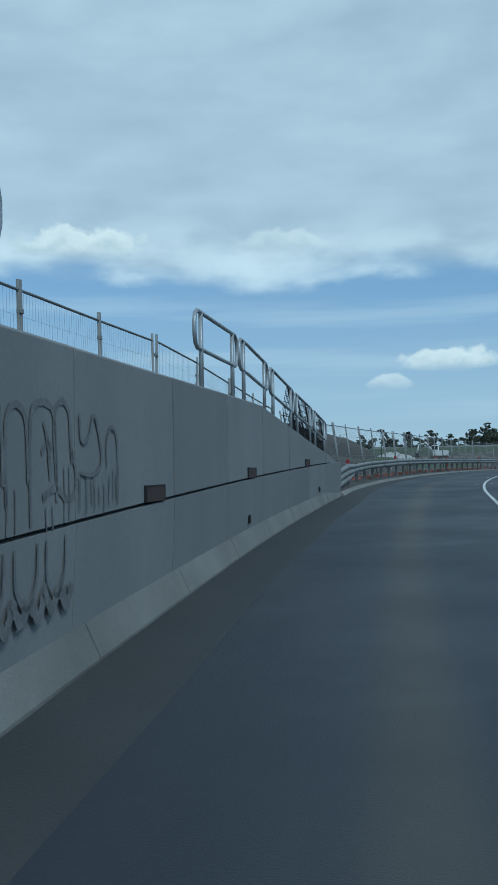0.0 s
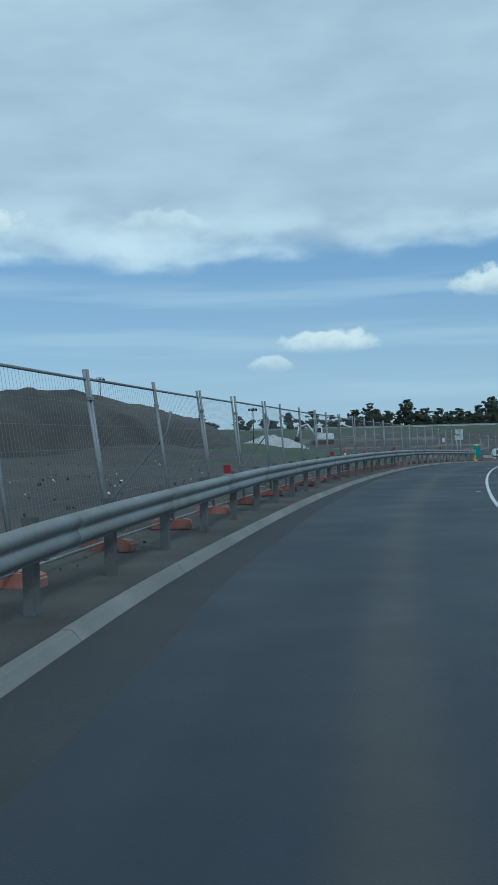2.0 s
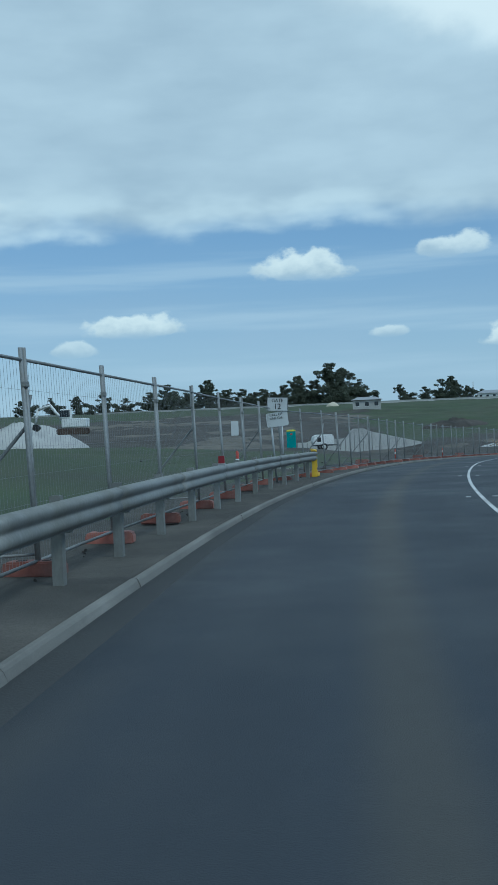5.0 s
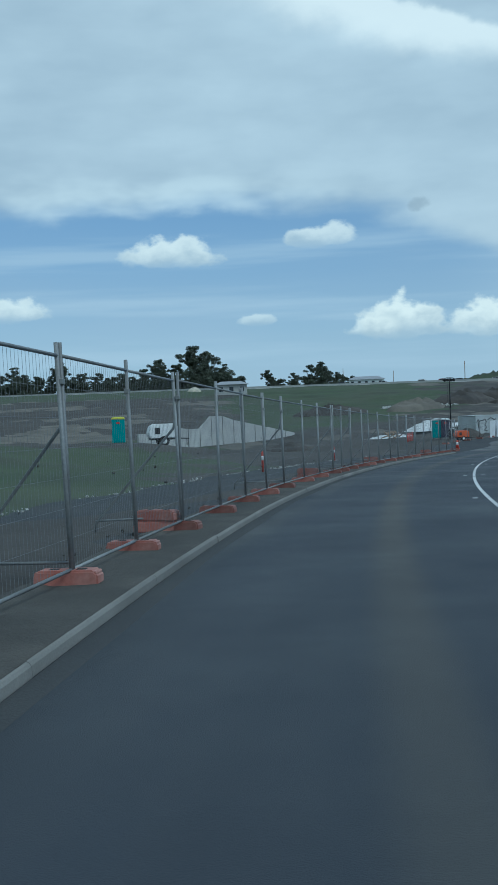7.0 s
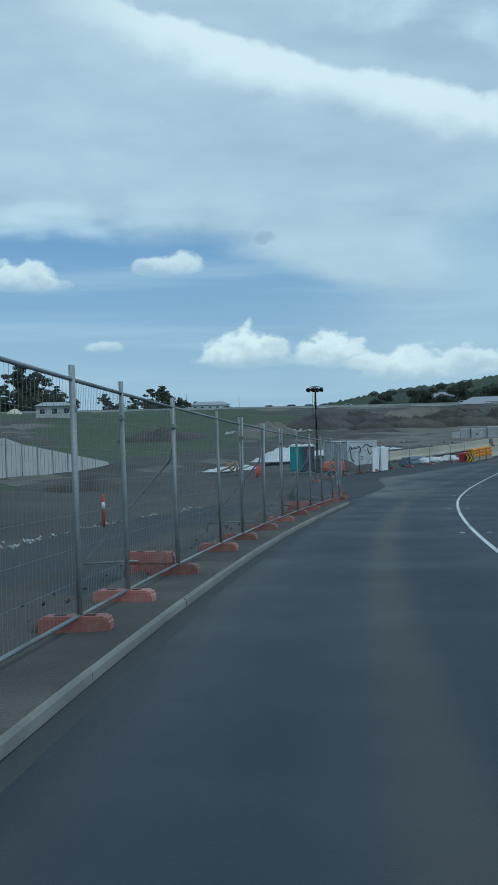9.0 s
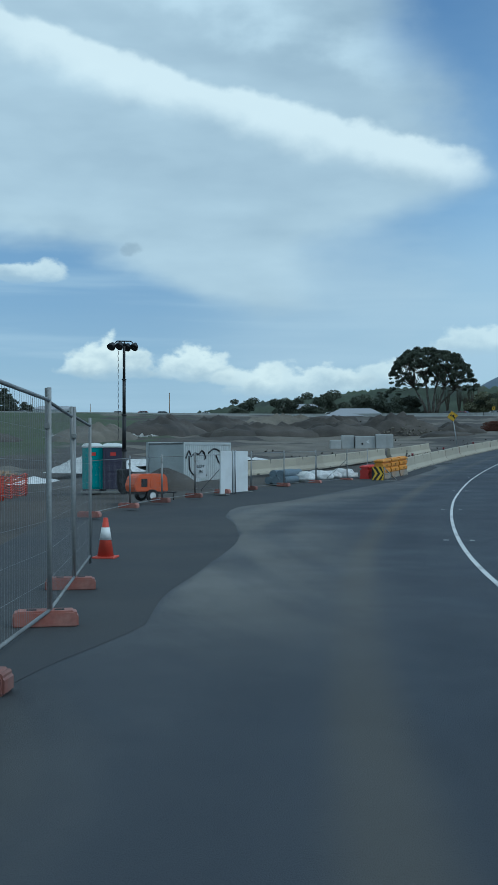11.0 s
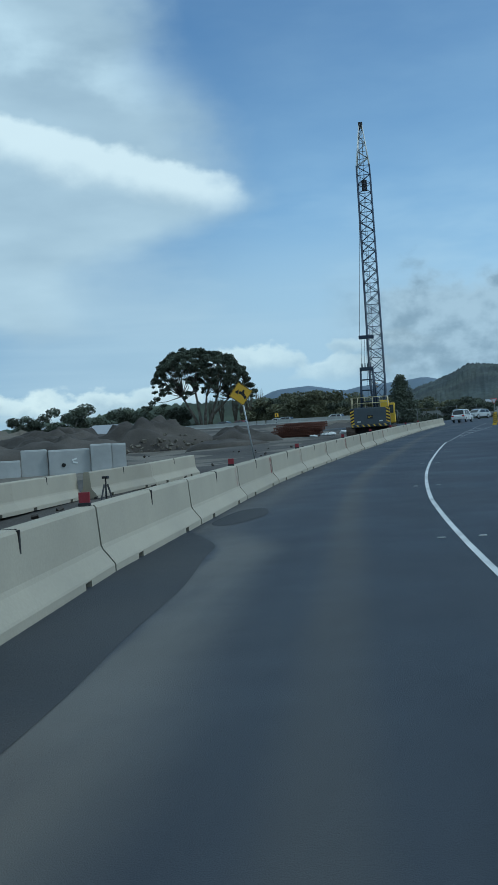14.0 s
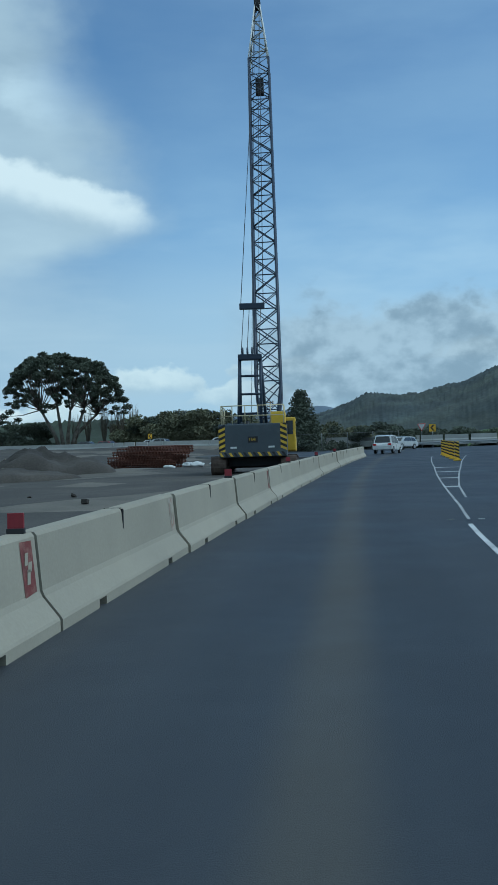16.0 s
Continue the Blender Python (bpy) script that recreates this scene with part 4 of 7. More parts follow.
def fence_run(corners, feet=True, lean=0.0, braces=(), seed=1, tall=1.0):
    random.seed(seed)
    for i, (a, b) in enumerate(zip(corners, corners[1:])):
        m = between(a, b, (lean[i] if isinstance(lean, list) else lean) + random.uniform(-1.0, 1.0))
        put(FENCE, m @ Matrix.Diagonal(((b - a).length / PANEL / (FENCE.scale.x if FENCE.name in USED else 1.0), 1, tall, 1)))
        if feet:
            d = random.uniform(-7, 7)
            base = between(a, b)
            base.translation = a + Vector((0, 0, -0.03))
            put(FOOT, base @ pose(0, 0.05, 0, 0, 0, d))
            if i % 6 == 2 and seed == 3:
                put(FOOT, base @ pose(0.05, 0.4, 0.17, 0, 0, d - 8))
                put(FOOT, base @ pose(0.02, 0.42, 0.0, 0, 0, d + 4))
        if i in braces:
            base = between(a, b)
            put(BRACE, base @ pose(0.05, 0, 0, 0, 0, random.uniform(-25, 12)) @ Matrix.Diagonal((1, 1, tall, 1)))


def fence_lean(s):
    return ramp(s, (36, 8.0), (46, 7.5), (53, 6.5), (60, 4.0), (72, 2.5), (110, 1.2), (134, 1.8), (140, 0.8), (150, 0.0))


def fence_base(s):
    return ramp(s, (31, 0.3), (38, 0.12), (120, 0.14), (121, 0.09), (199, 0.09), (200, 0.03))


posts = [32.7, 35.9, 38.6, 41.7, 44.7, 48.0, 51.4, 54.6, 57.7, 61.2, 63.5, 66.9, 70.0, 72.4, 75.9, 79.9] + frange(79.9, 108.3, 3.15)[1:] + [111.6, 114.9, 118.0, 121.4, 124.6, 127.8, 131.1, 134.1, 136.8, 139.6, 142.8, 145.6, 148.4, 151.0, 154.5, 157.5, 160.4, 162.5, 165.0, 168.3, 170.2, 173.1, 176.8, 179.3] + frange(179.3, 210.8, 3.0)[1:]
split = posts.index(134.1)
for run, props, seed in ((posts[:split + 1], (1, 3, 6, 9, 12, 15, 18, 21, 24, 27, 30), 2), (posts[split:], (0, 2, 6, 9, 11, 14, 17, 20, 23), 3)):
    fence_run([spot(s, fence_l(s), fence_base(s)) for s in run], True, [fence_lean(s) for s in run], props, seed)
# behind the wall
fence_run([spot(s, 4.5, ramp(s, (20, 1.2), (31, 0.45), (37.5, 0.14))) for s in (-7.6, -4.3, -1.0, 2.4, 5.7, 9.0, 12.4, 15.7, 18.9, 22.3, 25.8, 29.0, 32.2)], False, 0, (3, 9), 4)

# ---- concrete barriers along the road ----
def barrier_l(s):
    return ramp(s, (255, 2.75), (262, 2.88), (285, 2.86), (300, 2.45), (314, 2.08), (333, 1.75), (350, 1.6), (380, 1.6), (386, 2.4))


def make_barrier(length, mark):
    b = thing("concrete_barrier", Matrix(), "cream concrete road barrier with sloped sides and dark slots", "barrier", "concrete barriers beside the road")

    def out(low):
        return [(0.0, low), (0.0, 0.1), (0.012, 0.125), (0.15, 0.3), (0.17, 0.35), (0.205, 0.815), (0.23, 0.85), (0.39, 0.85), (0.415, 0.815), (0.45, 0.35), (0.47, 0.3), (0.608, 0.125), (0.62, 0.1), (0.62, low)]
    bm = bmesh.new()
    n1, n2, w = length * 0.22, length * 0.78, 0.13
    for a, c, low in ((0.005, n1 - w, 0.0), (n1 - w, n1 + w, 0.085), (n1 + w, length / 2, 0.0), (length / 2, n2 - w, 0.0), (n2 - w, n2 + w, 0.085), (n2 + w, length - 0.005, 0.0)):
        prism(bm, out(low), a, c)
    bmesh.ops.remove_doubles(bm, verts=bm.verts, dist=0.0005)
    part("body", bm, BARRC, b)
    # dark blocks set into the openings, painting the shade under the foot
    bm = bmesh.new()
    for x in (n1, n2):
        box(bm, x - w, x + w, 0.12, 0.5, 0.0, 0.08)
    part("notch", bm, DARK, b, "near-black fill for shade in the lifting recess under the foot")
    bm = bmesh.new()
    x = length * 0.5
    box(bm, x - 0.022, x + 0.022, 0.19, 0.215, 0.6, 0.84, None)
    box(bm, x - 0.022, x + 0.022, 0.215, 0.41, 0.845, 0.853)
    part("slot", bm, DARK, b)
    bm = bmesh.new()  # joint with the next one
    box(bm, length - 0.02, length + 0.02, 0.22, 0.4, 0.02, 0.8)
    part("joint_key", bm, DARK, b)
    if mark:
        x0, x1 = length - 0.36, length - 0.08
        def face(x, z, o):
            return Vector((x, 0.17 + (z - 0.35) * 0.0753 - o, z))
        bm = bmesh.new()
        bm.faces.new([bm.verts.new(v) for v in (face(x0 + 0.02, 0.34, 0.004), face(x1, 0.36, 0.004), face(x1 - 0.02, 0.79, 0.004), face(x0, 0.8, 0.004))])
        p = part("painted_mark", bm, mark, b, "faded red painted end mark")
        bm = bmesh.new()
        for z0, z1, xa, xb in ((0.44, 0.56, x0 + 0.08, x0 + 0.15), (0.54, 0.62, x0 + 0.12, x0 + 0.2), (0.6, 0.7, x0 + 0.06, x0 + 0.13)):
            bm.faces.new([bm.verts.new(v) for v in (face(xa, z0, 0.007), face(xb, z0, 0.007), face(xb + 0.03, z1, 0.007), face(xa + 0.03, z1, 0.007))])
        part("worn_spot", bm, BARRC, p)
    return b


REDMARK = mat("faded_red_paint", (0.17, 0.05, 0.045), 0.8, var=0.3, scale=6, fine=50, second=(0.27, 0.15, 0.12), cover=0.4, sharp=0.08)
FADED = mat("worn_pink_paint", (0.3, 0.19, 0.15), 0.85, var=0.3, scale=6, fine=50, second=(0.37, 0.33, 0.27), cover=0.6, sharp=0.08)
BARRIER, BARRIER_F, BARRIER_M = make_barrier(6.0, None), make_barrier(6.0, FADED), make_barrier(6.0, REDMARK)
ends = [256.4, 262.8, 269.1, 275.3, 281.6, 287.9, 294.4, 301.2, 307.3, 313.4] + [319.6 + 6.1 * k for k in range(11)]
rnd = random.Random(12)
for k, (a, c) in enumerate(zip(ends, ends[1:])):
    m = between(spot(a, barrier_l(a) + rnd.uniform(-0.02, 0.02), -0.005), spot(c, barrier_l(c) + rnd.uniform(-0.02, 0.02), -0.005))
    kind = BARRIER_M if k in (3, 6, 9) else BARRIER_F if k in (2, 4, 5, 7, 12, 14) else BARRIER
    put(kind, m @ Matrix.Diagonal(((c - a) / 6.0 / (kind.scale.x if kind.name in USED else 1.0), 1, 1, 1)))


def make_reflector():
    r = thing("barrier_reflector", Matrix(), "red reflector plate standing on the concrete barrier", "reflector", "barrier reflectors")
    bm = bmesh.new()
    box(bm, -0.015, 0.015, -0.07, 0.07, 0.02, 0.2, None, 0.004)
    part("plate", bm, REDP, r)
    bm = bmesh.new()
    box(bm, -0.03, 0.03, -0.075, 0.075, 0.0, 0.07, None, 0.006)
    part("base", bm, BLACKP, r)
    return r


def make_tripod(m):
    t = thing("survey_tripod", m, "black survey tripod standing behind the concrete barrier", "tripod")
    for a in (20, 140, 260):
        x, y = 0.42 * math.cos(radians(a)), 0.42 * math.sin(radians(a))
        bm = bmesh.new()
        tube(bm, [(x, y, 0.0), (x * 0.12, y * 0.12, 1.25)], [0.018, 0.026], 6)
        part("leg", bm, BLACKP, t)
    bm = bmesh.new()
    tube(bm, [(0, 0, 0.5), (0, 0, 1.42)], 0.022, 8)
    part("column", bm, BLACKP, t)
    bm = bmesh.new()
    box(bm, -0.1, 0.1, -0.08, 0.08, 1.4, 1.47, None, 0.015)
    part("head", bm, BLACKP, t)


make_tripod(stand(270.8, 5.1, -0.18) @ Matrix.Scale(0.76, 4))
REFL = make_reflector()
for s in (262.6, 275.1, 287.7, 301.0, 313.2, 326.0, 338.0, 350.0):
    put(REFL, stand(s, barrier_l(s) + 0.31, 0.82))

# ---- crawler crane ----
def gz(x, y):
    return float(ground_height([x], [y])[0][0])


CRANE_G = mat("crane_blue_grey_paint", (0.07, 0.085, 0.1), 0.5, var=0.15, scale=1.2, second=(0.12, 0.135, 0.14), cover=0.3)
BOOM_B = mat("dark_blue_boom_paint", (0.03, 0.045, 0.075), 0.5, var=0.2, scale=1.0)
TRACK = mat("muddy_track_steel", (0.07, 0.05, 0.04), 0.85, 0.2, var=0.3, scale=4, second=(0.12, 0.09, 0.07), cover=0.4)
CREAM = mat("cream_rail_paint", (0.55, 0.48, 0.3), 0.5, var=0.15)
GLASS = mat("dark_window_glass", (0.02, 0.025, 0.03), 0.06, var=0.05, bump=0, spec=0.6)


def text_mesh(body, size, depth=0.004):
    cu = bpy.data.curves.new("lettering", 'FONT')
    cu.body, cu.size, cu.extrude, cu.align_x, cu.align_y = body, size, depth, 'CENTER', 'CENTER'
    ob = bpy.data.objects.new("lettering", cu)
    scene.collection.objects.link(ob)
    dg = bpy.context.evaluated_depsgraph_get()
    me = bpy.data.meshes.new_from_object(ob.evaluated_get(dg))
    bpy.data.objects.remove(ob)
    return me


def lettering(body, size, m, material, parent, label=""):
    """Letters that stand upright in x, z and face -y, then set by m."""
    me = text_mesh(body, size)
    me.transform(m @ pose(0, 0, 0, 90, 0, 0))
    me.materials.clear()
    me.materials.append(material)
    return part("lettering", me, material, parent, label)


def make_crane():
    x0, y0 = 209.5, 261.3
    yaw = math.degrees(math.atan2(11.5, 21.9))
    base = 2.75
    c = thing("crawler_crane", pose(x0, y0, base, 0, 0, yaw), "large blue-grey and yellow crawler crane with tall lattice boom", "crane")
    # x ahead, y left, rear face at x = 0
    for y in (1.9, -1.9):
        bm = bmesh.new()
        out = [(0.0 + 0.5 * (1 - math.cos(a)), 0.5 + 0.5 * math.sin(a)) for a in np.linspace(-math.pi / 2, math.pi / 2, 7)]
        pts = [(-0.1 + 0.55 - 0.55 * math.cos(a), 0.5 + 0.5 * math.sin(a)) for a in np.linspace(-math.pi / 2, math.pi / 2, 8)]
        ring = [(p[0] + 0.2, p[1]) for p in pts] + [(7.2 - p[0], p[1]) for p in pts[::-1]]
        plate(bm, ring, y - 0.42, y + 0.42)
        t = part("track", bm, TRACK, c, "muddy brown steel crawler track")
        for k in range(22):
            bm = bmesh.new()
            box(bm, 0.7 + k * 0.27, 0.9 + k * 0.27, y - 0.46, y + 0.46, 0.99, 1.05, None, 0.01)
            part("track_shoe", bm, TRACK, t)
        for k in range(6):
            bm = bmesh.new()
            tube(bm, [(1.0 + k * 1.0, y - 0.44, 0.38), (1.0 + k * 1.0, y + 0.44, 0.38)], 0.24, 12)
            part("roller", bm, TRACK, t)
    bm = bmesh.new()
    box(bm, 1.8, 5.2, -1.5, 1.5, 0.45, 1.0, None, 0.05)
    tube(bm, [(3.4, 0, 0.95), (3.4, 0, 1.3)], 1.0, 20)
    part("undercarriage", bm, BLACKP, c)
    bm = bmesh.new()
    box(bm, 0.9, 6.2, -1.45, 1.45, 1.25, 1.65, None, 0.04)
    part("turntable_deck", bm, CRANE_G, c)
    bm = bmesh.new()
    box(bm, 0.0, 1.3, -1.85, 1.85, 0.95, 2.75, None, 0.07)
    cw = part("counterweight", bm, CRANE_G, c, "grey counterweight with yellow and black stripes")
    stripes = [(-1.85, -1.5, 1.25, 2.75), (1.5, 1.85, 1.25, 2.75)]
    for ya, yb, za, zb in stripes:
        k = 0
        z = za
        while z < zb - 0.1:
            bm = bmesh.new()
            up = 0.16 if ya < 0 else -0.16
            q = [(ya, z), (yb, z + up), (yb, z + up + 0.15), (ya, z + 0.15)]
            q = [(a, min(max(b, za), zb)) for a, b in q]
            f = [bm.verts.new((-0.004, a, b)) for a, b in q]
            bm.faces.new(f)
            part("stripe", bm, YELLOW if k % 2 == 0 else BLACKP, cw)
            z += 0.15
            k += 1
    for k in range(14):
        bm = bmesh.new()
        y = -1.8 + k * 0.26
        bm.faces.new([bm.verts.new(v) for v in ((-0.004, y, 0.98), (-0.004, y + 0.14, 1.2), (-0.004, min(y + 0.28, 1.85), 1.2), (-0.004, min(y + 0.14, 1.84), 0.98))])
        part("stripe", bm, YELLOW if k % 2 else BLACKP, cw)
    bm = bmesh.new()
    box(bm, -0.012, 0.0, -0.27, 0.27, 1.72, 2.05)
    pl = part("number_plate", bm, BLACKP, cw, "black plate with fleet number")
    lettering("1341", 0.22, pose(-0.018, 0, 1.88, 0, 0, -90), YELLOW, cw)
    for y in (-1.0, 1.05):
        bm = bmesh.new()
        box(bm, -0.03, 0.0, y - 0.17, y + 0.17, 1.42, 1.52, None, 0.01)
        part("tail_light", bm, WHITEP, cw)
    bm = bmesh.new()
    box(bm, 1.3, 5.4, 0.5, 1.5, 1.65, 2.9, None, 0.05)
    box(bm, 1.3, 4.2, -1.5, -0.5, 1.65, 2.6, None, 0.05)
    part("machinery_housing", bm, CRANE_G, c)
    bm = bmesh.new()
    box(bm, 1.2, 2.6, -1.75, -0.95, 2.5, 3.45, None, 0.06)
    part("tool_locker", bm, YELLOW, c, "yellow painted locker")
    bm = bmesh.new()
    box(bm, 4.2, 6.0, -2.25, -1.3, 1.35, 3.3, None, 0.08)
    cab = part("cab", bm, YELLOW, c, "yellow operator cab with dark windows")
    for a in ((4.35, 5.85, -2.262, -2.25, 2.2, 3.1), (5.99, 6.012, -2.15, -1.4, 2.0, 3.1), (4.188, 4.2, -2.1, -1.45, 2.3, 3.1)):
        bm = bmesh.new()
        box(bm, *a)
        part("window", bm, GLASS, cab)
    # deck rails
    for y in (-1.7, 1.7):
        for z in (3.2, 3.75):
            bm = bmesh.new()
            tube(bm, [(0.2, y, z), (2.4, y, z)], 0.03, 6)
            part("deck_rail", bm, CREAM, c)
        for x in (0.2, 1.3, 2.4):
            bm = bmesh.new()
            tube(bm, [(x, y, 2.7), (x, y, 3.75)], 0.03, 6)
            part("rail_post", bm, CREAM, c)
    for z in (3.2, 3.75):
        bm = bmesh.new()
        tube(bm, [(0.2, -1.7, z), (0.2, 1.7, z)], 0.03, 6)
        part("deck_rail", bm, CREAM, c)
    for y in (-1.0, -0.3, 0.4, 1.1):
        bm = bmesh.new()
        tube(bm, [(0.2, y, 2.7), (0.2, y, 3.75)], 0.025, 6)
        part("rail_post", bm, CREAM, c)
    bm = bmesh.new()
    for y in (-0.4, 0.4):
        tube(bm, [(2.3, y - 0.1, 2.6), (2.3, y + 0.1, 2.6)], 0.45, 16)
        tube(bm, [(3.4, y - 0.1, 2.4), (3.4, y + 0.1, 2.4)], 0.4, 16)
    tube(bm, [(2.3, -0.6, 2.6), (2.3, 0.6, 2.6)], 0.3, 14)
    tube(bm, [(3.4, -0.6, 2.4), (3.4, 0.6, 2.4)], 0.28, 14)
    part("winch_drum", bm, BLACKP, c)
    # back frame
    gy = 0.1
    top = Vector((1.3, gy, 6.45))
    g = part("gantry", _gantry(top), BOOM_B, c, "dark blue steel gantry frame")
    # boom
    foot, head = Vector((4.6, -0.75, 2.3)), Vector((24.4, 0.1, 36.9))
    axis = (head - foot).normalized()
    side = Vector((0, 1, 0))
    up = axis.cross(side).normalized()
    side = up.cross(axis).normalized()
    length = (head - foot).length
    def section(d):
        w = ramp(d, (0, 0.35), (3.0, 0.74), (length - 7.0, 0.74), (length, 0.2))
        h = ramp(d, (0, 0.15), (3.0, 0.74), (length - 7.0, 0.74), (length, 0.25))
        p = foot + axis * d
        return [p + side * w * a + up * h * b for a, b in ((1, 1), (-1, 1), (-1, -1), (1, -1))]
    boom = new("boom")
    boom.parent = c
    boom["label"] = "tall dark blue lattice boom with pale tip"
    ds = [0.0, 1.5] + frange(3.0, length - 7.0, 1.45) + frange(length - 5.8, length, 1.2)
    for k in range(4):
        bm = bmesh.new()
        tube(bm, [section(d)[k] for d in (0, 3.0, length - 7.0)], 0.085, 6)
        part("chord", bm, BOOM_B, boom)
        bm = bmesh.new()
        tube(bm, [section(d)[k] for d in (length - 7.0, length)], 0.055, 6)
        part("tip_chord", bm, WHITEP, boom, "pale painted boom tip")
    for i, (a, b) in enumerate(zip(ds, ds[1:])):
        low = b <= length - 6.9
        A, Bq = section(a), section(b)
        for k in range(4):
            j = (k + 1) % 4
            p, q = (A[k], Bq[j]) if (i + k) % 2 else (A[j], Bq[k])
            bm = bmesh.new()
            tube(bm, [p, q], 0.042, 5)
            part("lacing_bar", bm, BOOM_B if low else GALVD, boom)
            if k % 2 == 0 and low:
                bm = bmesh.new()
                tube(bm, [A[j], Bq[k]] if (i + k) % 2 else [A[k], Bq[j]], 0.03, 5)
                part("lacing_bar", bm, BOOM_B, boom)
            if i % 2 == 0:
                bm = bmesh.new()
                tube(bm, [Bq[k], Bq[j]], 0.04, 5)
                part("cross_bar", bm, BOOM_B if low else GALVD, boom)
    bm = bmesh.new()
    for y in (-0.12, 0.12):
        tube(bm, [head + side * (y - 0.05), head + side * (y + 0.05)], 0.42, 14)
    box(bm, -0.3, 0.3, -0.25, 0.25, -0.2, 0.5, Matrix.Translation(head), 0.04)
    part("head_sheave", bm, BLACKP, boom)
    # bridle, pendants and hoist ropes
    br = Vector((4.7, 0.1, 9.95))
    bm = bmesh.new()
    box(bm, -0.15, 0.15, -0.74, 0.74, -0.2, 0.16, Matrix.Translation(br), 0.04)
    part("bridle", bm, BOOM_B, c)
    for y in (-0.5, -0.17, 0.17, 0.5):
        bm = bmesh.new()
        tube(bm, [top + Vector((0, y, 0.1)), br + Vector((0, y, -0.2))], 0.02, 5)
        part("luffing_rope", bm, BLACKP, c)
    for y in (-0.66, 0.66):
        bm = bmesh.new()
        tube(bm, [br + Vector((0, y, 0.1)), head + side * y * 0.2], 0.022, 5)
        part("pendant", bm, BLACKP, c)
    for y in (-0.15, 0.2):
        bm = bmesh.new()
        tube(bm, [Vector((2.6, y, 3.0)), head + Vector((-0.3, y, 0))], 0.016, 5)
        part("hoist_rope", bm, BLACKP, c)
    hook = section(length - 9.0)[2].lerp(section(length - 9.0)[0], 0.5)
    bm = bmesh.new()
    box(bm, -0.25, 0.25, -0.3, 0.3, -0.9, 0.3, Matrix.Translation(hook), 0.06)
    part("hook_block", bm, BLACKP, c)


def _gantry(top):
    bm = bmesh.new()
    for y in (-0.58, 0.58):
        tube(bm, [(3.2, y * 1.3 + 0.1, 2.2), (top.x, top.y + y, top.z)], 0.09, 6)
        tube(bm, [(1.2, y * 1.1 + 0.2, 2.5), (top.x - 0.1, top.y + y, top.z)], 0.08, 6)
    for u in (0.3, 0.55, 0.78, 1.0):
        a = Vector((3.2, -0.9, 2.2)).lerp(Vector((top.x, top.y - 0.58, top.z)), u)
        b = Vector((3.2, 1.05, 2.2)).lerp(Vector((top.x, top.y + 0.58, top.z)), u)
        tube(bm, [a, b], 0.07, 6)
    box(bm, -0.25, 0.25, -0.66, 0.66, -0.1, 0.22, Matrix.Translation(top), 0.05)
    for y in (-0.4, -0.13, 0.13, 0.4):
        tube(bm, [top + Vector((0, y - 0.04, 0.35)), top + Vector((0, y + 0.04, 0.35))], 0.27, 14)
    return bm


make_crane()

# ---- signs and small road furniture ----
SIGNY = mat("yellow_sign_sheet", (0.72, 0.42, 0.03), 0.45, var=0.06, bump=0)
SIGNW = mat("white_sign_sheet", (0.62, 0.64, 0.64), 0.5, var=0.08, second=(0.5, 0.5, 0.48), cover=0.25, bump=0)
ORANGE = mat("orange_cone_plastic", (0.48, 0.06, 0.035), 0.55, var=0.15)


def make_gate_sign():
    s = thing("gate_sign", stand(119.5, 3.2, 0.1, 90 + 8), "white gate sign boards with black letters on leaning posts", "sign")
    # x to the right as seen from the road, y away
    s.matrix_world = stand(119.7, 3.31, 0.07, -90 - 6)
    for x, lean in ((-0.22, -0.12), (0.14, 0.03)):
        bm = bmesh.new()
        tube(bm, [(x - lean, 0.05, 0), (x, 0.04, 2.15)], 0.032, 8)
        part("post", bm, GALV, s)
    def board(name, w, h, m, mt):
        r = 0.05
        out = []
        for cx, cz, a0 in ((w / 2 - r, h / 2 - r, 0), (-w / 2 + r, h / 2 - r, 90), (-w / 2 + r, -h / 2 + r, 180), (w / 2 - r, -h / 2 + r, 270)):
            out += [(cx + r * math.cos(radians(a0 + k * 22.5)), cz + r * math.sin(radians(a0 + k * 22.5))) for k in range(5)]
        bm = bmesh.new()
        plate(bm, out, -0.006, 0.006, m)
        b = part(name, bm, mt, s)
        return b, out
    m1 = pose(0.03, 0, 2.42, 0, 3.0, 0)
    b1, out = board("board", 0.66, 0.43, m1, SIGNW)
    bm = bmesh.new()
    pts = [m1 @ Vector((x * 0.965, -0.009, z * 0.955)) for x, z in out]
    tube(bm, pts, 0.006, 4, closed=True)
    part("border", bm, BLACKP, b1)
    lettering("GATE", 0.145, m1 @ pose(0.0, -0.008, 0.11), BLACKP, b1)
    lettering("12", 0.235, m1 @ pose(0.0, -0.008, -0.075), BLACKP, b1)
    m2 = pose(0.0, 0.012, 1.96, 0, -5.0, 0)
    b2, out = board("lower_board", 0.68, 0.43, m2, SIGNW)
    lettering("CALL UP", 0.105, m2 @ pose(-0.02, -0.008, 0.15), BLACKP, b2)
    lettering("UHF CH:", 0.105, m2 @ pose(-0.02, -0.008, 0.04), BLACKP, b2)


make_gate_sign()


